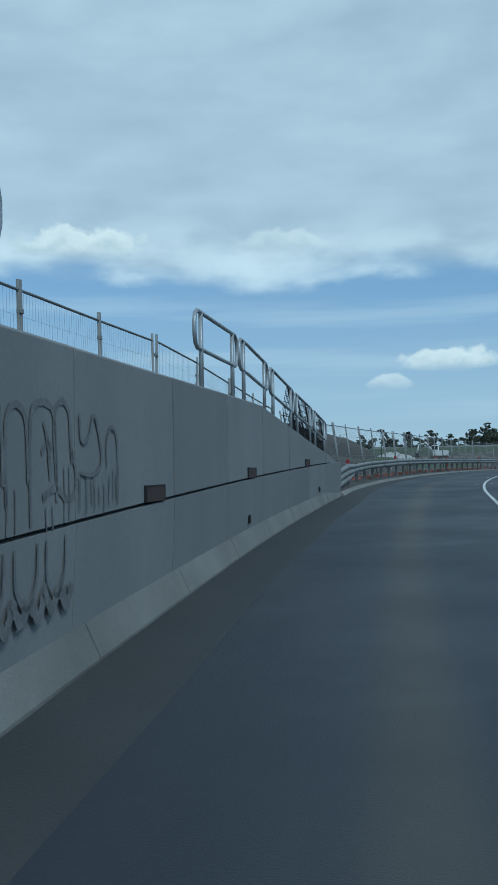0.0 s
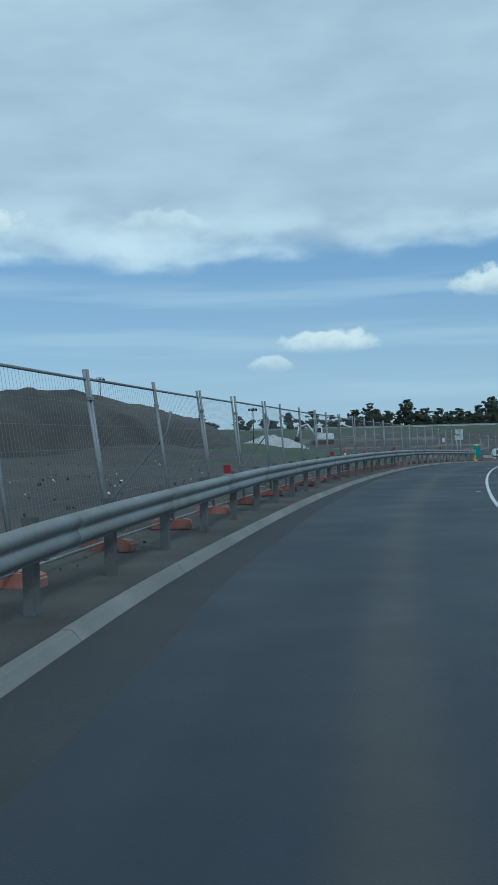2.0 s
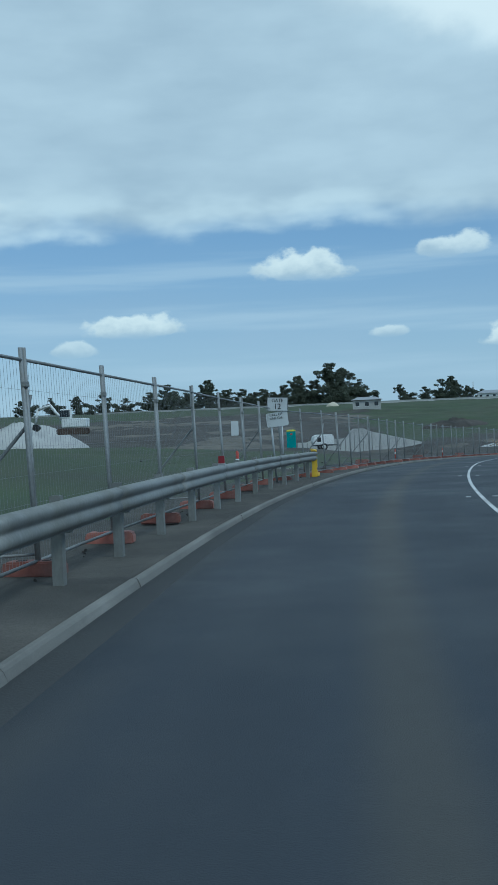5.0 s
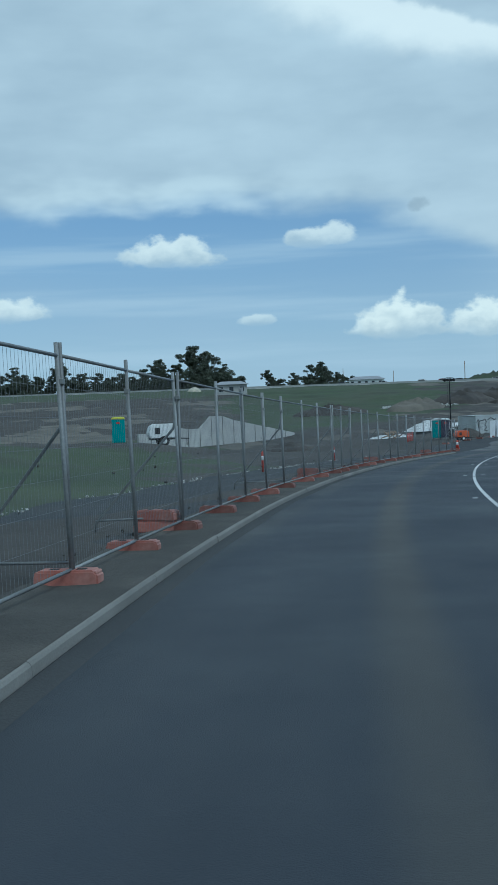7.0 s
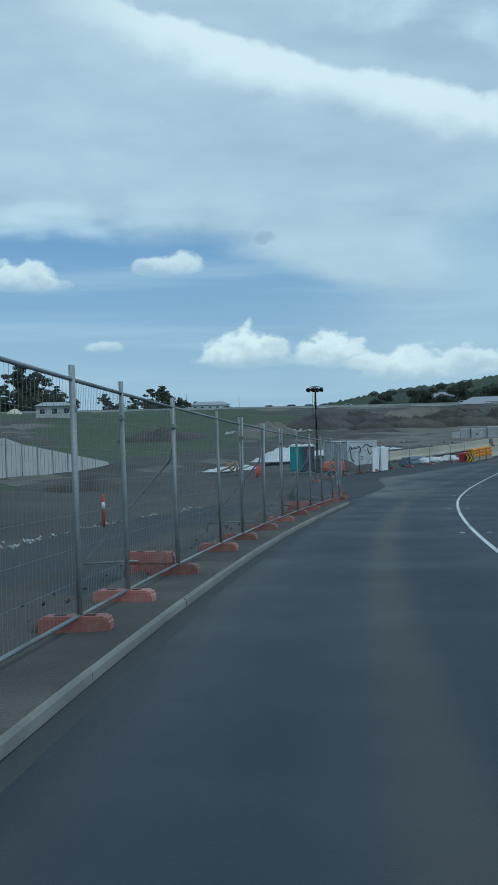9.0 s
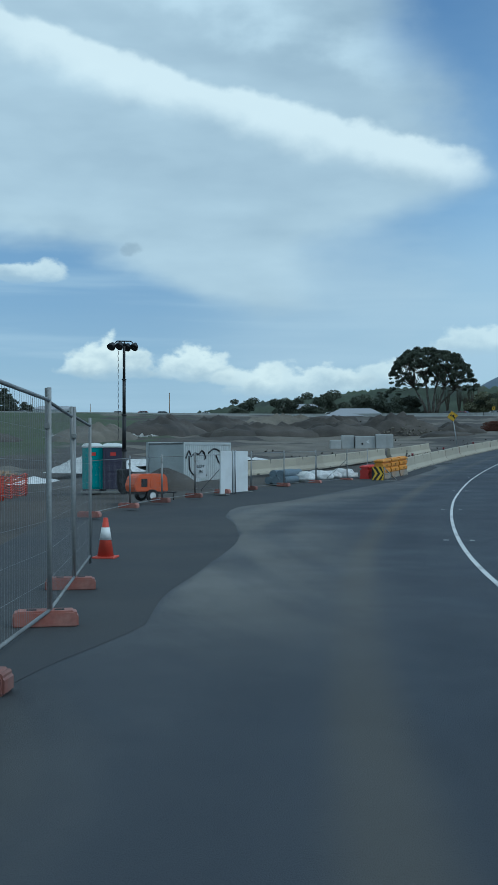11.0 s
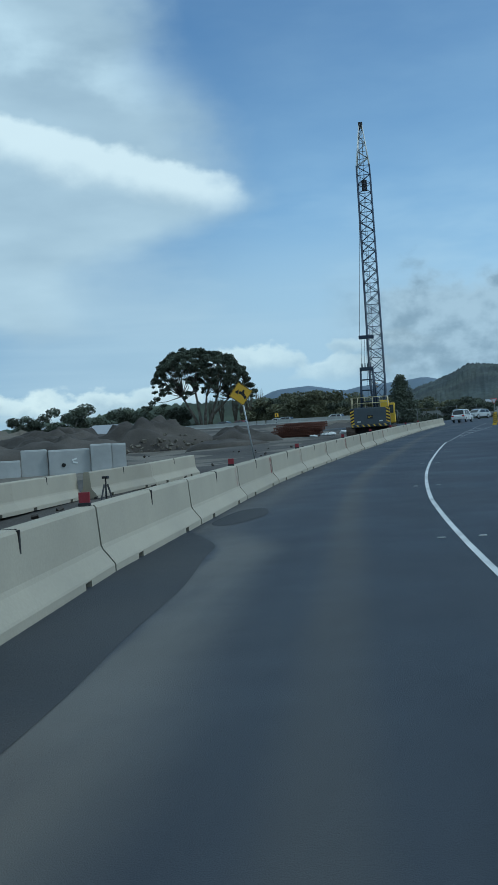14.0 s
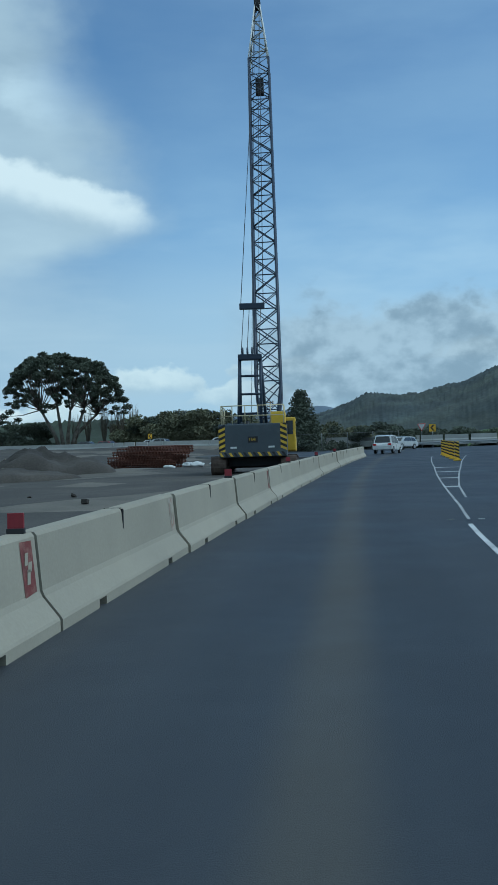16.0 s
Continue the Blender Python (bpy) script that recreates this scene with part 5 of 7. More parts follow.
def make_small_notice():
    t = thing("fence_notice", stand(112.6, 3.27, 1.5, -90), "small plain white notice hung on the temporary fence", "notice")
    bm = bmesh.new()
    box(bm, -0.09, 0.09, -0.006, 0.006, 0.04, 0.38, None, 0.004)
    part("board", bm, SIGNW, t)
    for x in (-0.08, 0.08):
        bm = bmesh.new()
        tube(bm, [(x, 0.0, 0.38), (x, 0.04, 0.43)], 0.005, 5)
        part("tie", bm, BLACKP, t)


make_small_notice()


def make_bollard(m):
    b = thing("marker_post", m, "orange flexible marker post with white band", "marker post", "marker posts")
    bm = bmesh.new()
    tube(bm, [(0, 0, 0.03), (0, 0, 0.95), (0, 0, 1.0)], [0.05, 0.045, 0.02], 10)
    part("post", bm, ORANGE, b)
    bm = bmesh.new()
    tube(bm, [(0, 0, 0.6), (0, 0, 0.78)], 0.052, 10)
    part("white_band", bm, WHITEP, b)
    bm = bmesh.new()
    tube(bm, [(0, 0, 0), (0, 0, 0.05)], [0.18, 0.12], 10)
    part("base", bm, BLACKP, b)
    return b


def make_cone():
    c = thing("traffic_cone", Matrix(), "orange traffic cone with white reflective collar", "traffic cone", "traffic cones")
    bm = bmesh.new()
    tube(bm, [(0, 0, 0.03), (0, 0, 0.72)], [0.15, 0.04], 14)
    part("cone", bm, ORANGE, c)
    bm = bmesh.new()
    tube(bm, [(0, 0, 0.33), (0, 0, 0.55)], [0.109, 0.072], 14)
    part("collar", bm, WHITEP, c)
    bm = bmesh.new()
    box(bm, -0.2, 0.2, -0.2, 0.2, 0, 0.04, None, 0.015)
    part("base", bm, ORANGE, c)
    return c


CONE = make_cone()
put(CONE, stand(212.2, 4.3, 0.0))
MARKER = make_bollard(Matrix())
put(MARKER, stand(116.2, 3.9, 0.15))
for s, l in ((84.0, 4.6), (91.0, 4.7), (168.5, 6.8), (187, 7.5)):
    p = spot(s, l)
    put(MARKER, pose(p.x, p.y, max(gz(p.x, p.y), p.z - 0.2)))


def make_warning_sign():
    p = Vector((160.85, 239.3, 3.99))
    a = heading(292)
    right = -90 + math.degrees(a)
    s = thing("warning_sign", pose(p.x, p.y, p.z, 0, -8.5, right + 6), "yellow diamond warning sign with black arrow on leaning post", "sign")
    bm = bmesh.new()
    r = 0.53
    out = []
    for k in range(4):
        c = (r - 0.06) * np.array([math.cos(k * math.pi / 2), math.sin(k * math.pi / 2)])
        for d in (-30, 0, 30):
            t = k * math.pi / 2 + radians(d)
            out.append((c[0] + 0.05 * math.cos(t), c[1] + 0.05 * math.sin(t)))
    plate(bm, out, -0.006, 0.006)
    b = part("board", bm, SIGNY, s)
    bm = bmesh.new()
    tube(bm, [Vector((x * 0.95, -0.008, z * 0.95)) for x, z in out], 0.01, 4, closed=True)
    part("border", bm, BLACKP, b)
    bm = bmesh.new()
    mid = [(0.16, -0.26), (0.13, -0.12), (0.05, 0.0), (-0.06, 0.08)]
    for i in range(3):
        d = (Vector(mid[i + 1]) - Vector(mid[i])).normalized()
        n = Vector((-d.y, d.x)) * 0.06
        q = [Vector(mid[i]) + n, Vector(mid[i + 1]) + n, Vector(mid[i + 1]) - n, Vector(mid[i]) - n]
        plate(bm, [(v.x, v.y) for v in q], -0.0105 - i * 0.0004, -0.006)
    plate(bm, [(-0.25, 0.13), (-0.05, 0.2), (-0.12, -0.02)], -0.0125, -0.006)
    plate(bm, [(0.04, 0.03), (0.12, -0.04), (0.2, 0.1), (0.13, 0.15)], -0.0128, -0.006)
    part("arrow", bm, BLACKP, b)
    bm = bmesh.new()
    tube(bm, [(0, 0.04, 0.3), (0, 0.04, -3.6)], 0.035, 8)
    part("post", bm, GALV, s)


make_warning_sign()

# ---- the yard behind the gate ----
TEAL = mat("teal_plastic", (0.0, 0.27, 0.27), 0.5, var=0.1)
PURPLE = mat("dark_purple_plastic", (0.045, 0.04, 0.07), 0.5, var=0.1)
ROOFW = mat("translucent_white_roof", (0.6, 0.63, 0.62), 0.5, var=0.08)
CONTW = mat("white_container_paint", (0.42, 0.45, 0.45), 0.55, var=0.1, scale=1.5, second=(0.42, 0.43, 0.42), cover=0.25)
TRAILO = mat("orange_machine_paint", (0.62, 0.11, 0.03), 0.45, var=0.12)
RUBBER = mat("black_rubber", (0.015, 0.015, 0.016), 0.8, var=0.2)
GREENP = mat("green_yellow_plastic", (0.5, 0.5, 0.04), 0.5, var=0.1)
BAGW = mat("white_woven_bag", (0.6, 0.61, 0.6), 0.8, var=0.15, scale=5, bump=0.4, second=(0.45, 0.46, 0.47), cover=0.3)
PRECAST = mat("grey_precast_concrete", (0.36, 0.365, 0.36), 0.8, var=0.12, scale=1.2, second=(0.43, 0.435, 0.43), cover=0.4, sharp=0.25)
PIPEB = mat("blue_grey_mesh", (0.13, 0.17, 0.2), 0.7, var=0.25, scale=4)
REDPL = mat("red_barrier_plastic", (0.55, 0.05, 0.04), 0.5, var=0.12)
YELPL = mat("orange_yellow_barrier_plastic", (0.62, 0.26, 0.03), 0.5, var=0.15, second=(0.55, 0.25, 0.06), cover=0.3)
DUSTPL = mat("dusty_orange_plastic", (0.3, 0.2, 0.12), 0.85, var=0.25, scale=3, second=(0.2, 0.18, 0.15), cover=0.55)
RUST = mat("rusty_rebar", (0.11, 0.045, 0.03), 0.9, var=0.3, scale=3)
PALECON = mat("pale_concrete", (0.42, 0.42, 0.4), 0.85, var=0.12, scale=0.4, second=(0.33, 0.33, 0.32), cover=0.3)

yard = [(96.8, 201.8), (100.0, 204.5), (102.6, 206.3), (105.4, 208.0), (108.3, 209.8), (111.2, 211.4), (114.5, 212.8), (117.8, 214.0), (121.0, 214.9), (123.8, 216.0)]
fence_run([Vector((x, y, float(np.interp(x, [95, 125], [-1.02, -0.75])))) for x, y in yard], True, 0, (4, 8), 7, 0.7)


def facing(x, y, z, px, py):
    """A pose at x, y whose -y side looks at px, py."""
    return pose(x, y, z, 0, 0, math.degrees(math.atan2(py - y, px - x)) + 90)


def make_toilet(name, m, body, label, roof):
    t = thing(name, m, label, "portable toilet", "portable toilets")
    bm = bmesh.new()
    box(bm, -0.55, 0.55, -0.55, 0.55, 0.1, 2.12, None, 0.04)
    b = part("body", bm, body, t)
    bm = bmesh.new()
    sweep(bm, [[Vector((x, y, z)) for x, y in ((-w, -w), (w, -w), (w, w), (-w, w))] for z, w in ((2.12, 0.58), (2.2, 0.58), (2.3, 0.45), (2.34, 0.25))])
    part("roof", bm, roof, t, "pale plastic roof")
    bm = bmesh.new()
    box(bm, -0.38, 0.38, -0.575, -0.55, 0.2, 2.0, None, 0.012)
    d = part("door", bm, body, t)
    for z in (0.5, 0.95, 1.4):
        bm = bmesh.new()
        box(bm, -0.3, 0.3, -0.59, -0.575, z, z + 0.3, None, 0.008)
        part("door_rib", bm, body, d)
    bm = bmesh.new()
    box(bm, -0.14, 0.16, -0.6, -0.575, 1.72, 1.88)
    part("notice", bm, REDPL, d, "small red and white notice")
    bm = bmesh.new()
    for x in (-0.45, 0.45):
        box(bm, x - 0.08, x + 0.08, -0.6, 0.6, 0, 0.1)
    part("skid", bm, BLACKP, t)
    return t


cam11 = (84, 179)
for i, (x, y) in enumerate(((107.3, 218.3), (108.0, 217.65))):
    trailer = thing("toilet_trailer", facing(x, y, -1.3, *cam11), "low grey steel trailer under a portable toilet", "trailer", "toilet trailers")
    bm = bmesh.new()
    box(bm, -0.55, 0.55, -0.6, 0.6, 0.14, 0.25, None, 0.02)
    part("deck", bm, GALVD, trailer)
    for a, b in ((-0.5, -0.5), (0.5, -0.5), (-0.5, 0.5), (0.5, 0.5)):
        bm = bmesh.new()
        tube(bm, [(a, b, 0), (a, b, 0.16)], 0.04, 6)
        part("leg", bm, GALVD, trailer)
    make_toilet("portable_toilet", facing(x, y, -1.05, *cam11) @ Matrix.Diagonal((0.86, 0.9, 0.96, 1.0)), (TEAL, PURPLE)[i], ("teal plastic portable toilet with pale roof on a trailer", "dark purple portable toilet with red notice on a trailer")[i], ROOFW)


def make_light_tower(m, h, label, mast, w=0.9):
    t = thing("light_tower", m, label, "light tower", "mobile light towers")
    bm = bmesh.new()
    box(bm, -w, w, -w * 0.61, w * 0.61, 0.35, 1.1, None, 0.08)
    part("generator_box", bm, mast, t)
    for y in (-0.69 * w, 0.69 * w):
        bm = bmesh.new()
        tube(bm, [(0, y - 0.08, 0.28), (0, y + 0.08, 0.28)], 0.28, 14)
        part("wheel", bm, RUBBER, t)
    z, r = 0.4, 0.1
    for k in range(4):
        top = 0.4 + (h - 0.4) * (k + 1) / 4
        bm = bmesh.new()
        tube(bm, [(0, 0, z), (0, 0, top)], r, 8)
        tube(bm, [(0, 0, top - 0.06), (0, 0, top)], r + 0.03, 8)
        part("mast_section", bm, mast, t)
        z, r = top, r - 0.014
    bm = bmesh.new()
    tube(bm, [(-0.5, 0, h - 0.1), (-0.3, 0, h + 0.1), (0.3, 0, h + 0.1), (0.5, 0, h - 0.1)], 0.03, 6)
    tube(bm, [(0, -0.35, h + 0.02), (0, 0.35, h + 0.02)], 0.03, 6)
    part("crossbar", bm, mast, t)
    for x, y in ((-0.48, 0), (0.5, 0), (-0.15, -0.3), (0.2, 0.3)):
        bm = bmesh.new()
        tube(bm, [(x, y, h + 0.0), (x - 0.05, y - 0.1, h - 0.12), (x - 0.1, y - 0.16, h - 0.2)], [0.07, 0.17, 0.19], 10)
        part("lamp_head", bm, mast, t)
    bm = bmesh.new()
    tube(bm, [(-0.25 + 0.02 * math.sin(k * 1.7), 0.02 * math.cos(k * 1.7), h - 0.1 - k * 0.07) for k in range(60)], 0.012, 4)
    part("coiled_cable", bm, BLACKP, t)
    return t


make_light_tower(facing(106.28, 214.15, -1.05, *cam11), 6.55, "tall black telescopic light tower with four lamps", BLACKP, 0.32)
make_light_tower(pose(4.85, 164.3, gz(4.85, 164.3), 0, 0, 30), 11.6 - gz(4.85, 164.3), "distant galvanised light tower on the construction site", GALVD)
make_light_tower(pose(25.4, 180.7, gz(25.4, 180.7), 0, 0, 10), 8.3 - gz(25.4, 180.7), "distant dark light tower on the construction site", BLACKP)


def make_container(m, length, label, mt):
    c = thing("shipping_container", m, label, "container", "containers")
    bm = bmesh.new()
    n = 24
    out = [(-length / 2 + 0.1, -1.2)]
    for k in range(n):
        x = -length / 2 + 0.12 + (length - 0.24) * k / n
        w = (length - 0.24) / n
        out += [(x, -1.2), (x + w * 0.3, -1.165), (x + w * 0.5, -1.165), (x + w * 0.8, -1.2)]
    out += [(length / 2 - 0.1, -1.2), (length / 2 - 0.1, 1.2), (-length / 2 + 0.1, 1.2)]
    a = [bm.verts.new((x, y, 0.15)) for x, y in out]
    b = [bm.verts.new((x, y, 2.48)) for x, y in out]
    for i in range(len(out)):
        bm.faces.new((a[i], a[(i + 1) % len(out)], b[(i + 1) % len(out)], b[i]))
    part("corrugated_wall", bm, mt, c)
    bm = bmesh.new()
    for x in (-length / 2 + 0.06, length / 2 - 0.06):
        for y in (-1.17, 1.17):
            box(bm, x - 0.06, x + 0.06, y - 0.06, y + 0.06, 0, 2.6)
    for y in (-1.18, 1.18):
        box(bm, -length / 2, length / 2, y - 0.045, y + 0.045, 2.47, 2.6)
        box(bm, -length / 2, length / 2, y - 0.045, y + 0.045, 0.02, 0.16)
    part("corner_frame", bm, mt, c)
    bm = bmesh.new()
    box(bm, -length / 2 + 0.05, length / 2 - 0.05, -1.15, 1.15, 2.53, 2.57)
    part("roof", bm, mt, c)
    return c


d = Vector((math.cos(math.radians(20.5)), math.sin(math.radians(20.5))))
mid = Vector((115.24, 221.7)) + d * 2.6
n = Vector((-d.y, d.x)).normalized()
cont = make_container(pose(mid.x + n.x * 1.2, mid.y + n.y * 1.2, -1.32, 0, 0, math.degrees(math.atan2(d.y, d.x))), 5.2, "white corrugated shipping container with black graffiti", CONTW)


def tag_on_container():
    random.seed(11)
    for pts in ([(0.35, 1.75), (0.5, 2.2), (0.62, 1.9), (0.8, 2.05), (1.0, 2.0), (1.15, 2.2), (1.3, 2.05)], [(0.5, 1.9), (0.55, 1.1), (0.75, 0.75)], [(1.2, 2.15), (1.35, 1.8), (1.2, 1.5), (1.35, 1.1), (1.15, 0.8), (1.4, 0.7)], [(1.5, 2.05), (1.75, 2.3), (2.0, 2.25), (2.2, 2.05), (2.35, 2.15)], [(1.9, 1.9), (2.1, 1.4), (2.3, 1.6)]):
        cv = spline([np.array([x, 0, z]) for x, z in pts], 5)
        bm = bmesh.new()
        tube(bm, [((p[0] - 0.35) * 2.1 - 2.35, -1.207, p[2] * 0.92 + 0.1) for p in cv], 0.05, 4)
        part("graffiti_stroke", bm, BLACKP, cont, "black spray paint stroke")


tag_on_container()


def make_fence_notice():
    t = thing("fence_notice", facing(105.83, 208.2, -0.22, 86.5, 183.5), "white notice with black words hung on the fence", "notice")
    bm = bmesh.new()
    box(bm, -0.21, 0.21, -0.012, 0.012, 0.0, 0.72, None, 0.004)
    b = part("board", bm, SIGNW, t)
    lettering("LEFT", 0.15, pose(0, -0.018, 0.46), BLACKP, b)
    lettering("IN", 0.15, pose(0, -0.018, 0.25), BLACKP, b)
    for x in (-0.15, 0.15):
        bm = bmesh.new()
        tube(bm, [(x, 0.0, 0.7), (x, 0.03, 0.76)], 0.008, 5)
        part("tie", bm, BLACKP, t)


make_fence_notice()


def make_mound(name, x, y, rx, ry, h, turn, mt, label, category, seed, rough=0.25, base=None, bits=0, bitmat=None):
    """A heap of loose material with a lumpy skin, and lumps lying on it."""
    z = gz(x, y) if base is None else base
    rnd = random.Random(seed)
    bm = bmesh.new()
    rings, segs = 12, 36
    rows = []
    for i in range(rings + 1):
        u = i / rings
        row = []
        for k in range(segs):
            a = 2 * math.pi * k / segs
            px, py = math.cos(a) * u * rx, math.sin(a) * u * ry
            nz = noise.fractal(Vector((px * 0.5 + seed, py * 0.5, seed)), 0.8, 2.2, 4)
            k2 = 1 + 0.18 * noise.noise(Vector((math.cos(a) * 1.5 + seed, math.sin(a) * 1.5, 0)))
            row.append(bm.verts.new((px * k2, py * k2, max(0, (1 - u ** 1.6)) * h * (1 + rough * nz) - 1.2 * max(0.0, u - 0.8) / 0.2)))
            if i == 0:
                break
        rows.append(row)
    for k in range(segs):
        bm.faces.new((rows[0][0], rows[1][k], rows[1][(k + 1) % segs]))
    for a, b in zip(rows[1:], rows[2:]):
        for k in range(segs):
            bm.faces.new((a[k], b[k], b[(k + 1) % segs], a[(k + 1) % segs]))
    ob = solid(name, bm, mt, label, category, m=pose(x, y, z, 0, 0, turn), smooth=True)
    return ob


make_mound("dirt_mound", 111.7, 218.5, 2.5, 1.7, 1.0, 20, SOIL, "heap of dark soil in front of the container", "dirt pile", 3, base=-1.1)


def make_board():
    b = thing("site_board", pose(109.21, 210.21, -0.98, 0, 0, 28.9) @ Matrix.Diagonal((2.0, 0.9, 0.9, 1.0)), "plain white sheeted gate board standing at the fence", "board")
    bm = bmesh.new()
    box(bm, -0.8, 0.8, -0.03, 0.03, 0.05, 2.0, None, 0.01)
    part("sheet", bm, SIGNW, b)
    bm = bmesh.new()
    for x in (-0.15, 0.0):
        tube(bm, [(x, -0.07, 0), (x, -0.07, 2.05)], 0.022, 6)
    part("frame_post", bm, GALV, b)
    bm = bmesh.new()
    for x in (-0.7, 0.7):
        box(bm, x - 0.1, x + 0.1, -0.3, 0.3, 0, 0.05)
    part("foot", bm, GALVD, b)


make_board()


def make_compressor(m, label, mt, name="air_compressor"):
    t = thing(name, m, label, "compressor", "towed machines")
    bm = bmesh.new()
    out = [(-0.85, 0.5), (-0.95, 0.8), (-0.8, 1.25), (-0.55, 1.38), (0.75, 1.38), (0.9, 1.2), (0.95, 0.5)]
    plate(bm, out, -0.55, 0.55)
    bmesh.ops.bevel(bm, geom=bm.edges[:], offset=0.04, segments=2, affect='EDGES')
    b = part("hood", bm, mt, t)
    for x in (-0.4, 0.1, 0.6):
        bm = bmesh.new()
        box(bm, x - 0.17, x + 0.17, -0.565, -0.55, 0.75, 1.15, None, 0.01)
        part("side_panel", bm, BLACKP if x < 0 else mt, b)
    bm = bmesh.new()
    box(bm, -0.8, 0.8, -0.5, 0.5, 0.38, 0.5)
    tube(bm, [(0.8, 0, 0.45), (1.7, 0, 0.4)], 0.04, 6)
    tube(bm, [(1.55, 0, 0.4), (1.55, 0, 0.0)], 0.03, 6)
    part("chassis", bm, BLACKP, t)
    for y in (-0.62, 0.62):
        bm = bmesh.new()
        tube(bm, [(0, y - 0.09, 0.31), (0, y + 0.09, 0.31)], 0.31, 18)
        w = part("wheel", bm, RUBBER, t)
        bm = bmesh.new()
        tube(bm, [(0, y - 0.1, 0.31), (0, y + 0.1, 0.31)], 0.17, 12)
        part("rim", bm, WHITEP, w)
    return t


make_compressor(pose(103.75, 208.9, -1.08, 0, 0, -8) @ Matrix.Scale(0.76, 4), "orange towed air compressor behind the temporary fence", TRAILO)
make_compressor(pose(70.5, 207.0, gz(70.5, 207.0), 0, 0, -10) @ Matrix.Scale(1.4, 4), "white towed generator with light mast on the site", WHITEP, "generator")

# ---- more of the yard and the building site ----
def make_water_barrier(m, mt, label, layers=3):
    b = thing("plastic_barrier", m, label, "plastic barrier", "plastic barriers")
    h = 0.3
    bm = bmesh.new()  # dusty foot
    prism(bm, [(-0.29, 0.0), (-0.29, 0.06), (-0.21, 0.42), (0.21, 0.42), (0.29, 0.06), (0.29, 0.0)], -0.86, 0.86)
    bmesh.ops.bevel(bm, geom=[e for e in bm.edges if e.calc_face_angle(0) > 0.9], offset=0.025, segments=1, affect='EDGES')
    u = part("foot", bm, DUSTPL if mt is YELPL else mt, b, "dusty lower part")
    for x in (-0.5, -0.32, 0.32, 0.5):
        bm = bmesh.new()
        box(bm, x - 0.04, x + 0.04, -0.285, -0.25, 0.06, 0.15, None, 0.006)
        part("drain_slot", bm, DARK, u)
    for k in range(layers - 1):
        z = 0.42 + k * h
        bm = bmesh.new()
        prism(bm, [(-0.2, z), (-0.24, z + 0.05), (-0.25, z + 0.19), (-0.17, z + 0.22), (-0.17, z + h), (0.17, z + h), (0.17, z + 0.22), (0.25, z + 0.19), (0.24, z + 0.05), (0.2, z)], -0.86, 0.86)
        bmesh.ops.bevel(bm, geom=[e for e in bm.edges if e.calc_face_angle(0) > 1.2], offset=0.018, segments=1, affect='EDGES')
        u = part("rib", bm, mt, b)
        bm = bmesh.new()
        box(bm, -0.05, 0.05, -0.262, -0.24, z + 0.08, z + 0.16, None, 0.006)
        part("fork_slot", bm, DARK, u)
    z = 0.42 + (layers - 1) * h
    bm = bmesh.new()
    box(bm, -0.9, 0.9, -0.26, 0.26, z, z + 0.11, None, 0.03)
    u = part("lid", bm, mt, b, "flat lid with a rounded rim")
    bm = bmesh.new()
    box(bm, -0.7, 0.7, -0.19, 0.19, z + 0.1, z + 0.15, None, 0.02)
    part("lid_top", bm, mt, u)
    return b


a0, a1 = Vector((122.3, 213.9, -0.85)), Vector((127.5, 216.6, -0.68))
for k in range(3):
    p = a0.lerp(a1, (k + 0.5) / 3)
    make_water_barrier(between(p, p + (a1 - a0)), YELPL, "dusty orange-yellow plastic road barrier with a flat lid beside the lane", 3)
make_water_barrier(between(Vector((123.1, 215.35, -0.85)), Vector((124.9, 216.35, -0.8))), REDPL, "red plastic road barrier by the fence", 2)


def make_chevron():
    c = thing("chevron_board", facing(121.45, 213.15, -0.78, 92, 186) @ Matrix.Diagonal((0.74, 0.8, 0.8, 1.0)), "black and yellow chevron board on a low steel frame", "sign")
    bm = bmesh.new()
    box(bm, -0.42, 0.42, -0.012, 0.012, 0.06, 0.94, None, 0.004)
    b = part("board", bm, BLACKP, c)
    for x in (-0.5, -0.14, 0.22):
        q = [(x, 0.94), (x + 0.18, 0.94), (x + 0.5, 0.5), (x + 0.18, 0.06), (x, 0.06), (x + 0.32, 0.5)]
        bm = bmesh.new()
        for poly in ([q[0], q[1], q[2], q[5]], [q[5], q[2], q[3], q[4]]):
            clip = [(min(max(a, -0.42), 0.42), z) for a, z in poly]
            f = [bm.verts.new((a, -0.016, z)) for a, z in clip]
            bm.faces.new(f)
        bmesh.ops.remove_doubles(bm, verts=bm.verts, dist=1e-4)
        part("chevron", bm, YELLOW, b)
    bm = bmesh.new()
    for x in (-0.35, 0.35):
        tube(bm, [(x, 0.03, 0), (x, 0.03, 0.9)], 0.025, 6)
    tube(bm, [(0.46, 0.03, 0), (0.46, 0.03, 0.94)], 0.035, 6)
    tube(bm, [(0.46, 0.03, 0.88), (1.3, 0.3, 0.08)], 0.035, 6)
    tube(bm, [(0.46, 0.03, 0.45), (0.88, 0.16, 0.48)], 0.03, 6)
    tube(bm, [(0.88, 0.16, 0.48), (0.88, 0.16, 0.03)], 0.03, 6)
    tube(bm, [(0.35, 0.0, 0.03), (1.36, 0.32, 0.05)], 0.035, 6)
    part("stand", bm, GALVD, c)


make_chevron()

INNER = [(120.9, 223.05), (125.2, 224.4), (130.9, 226.6), (136.5, 229.4), (142.0, 232.4), (147.2, 235.5)]
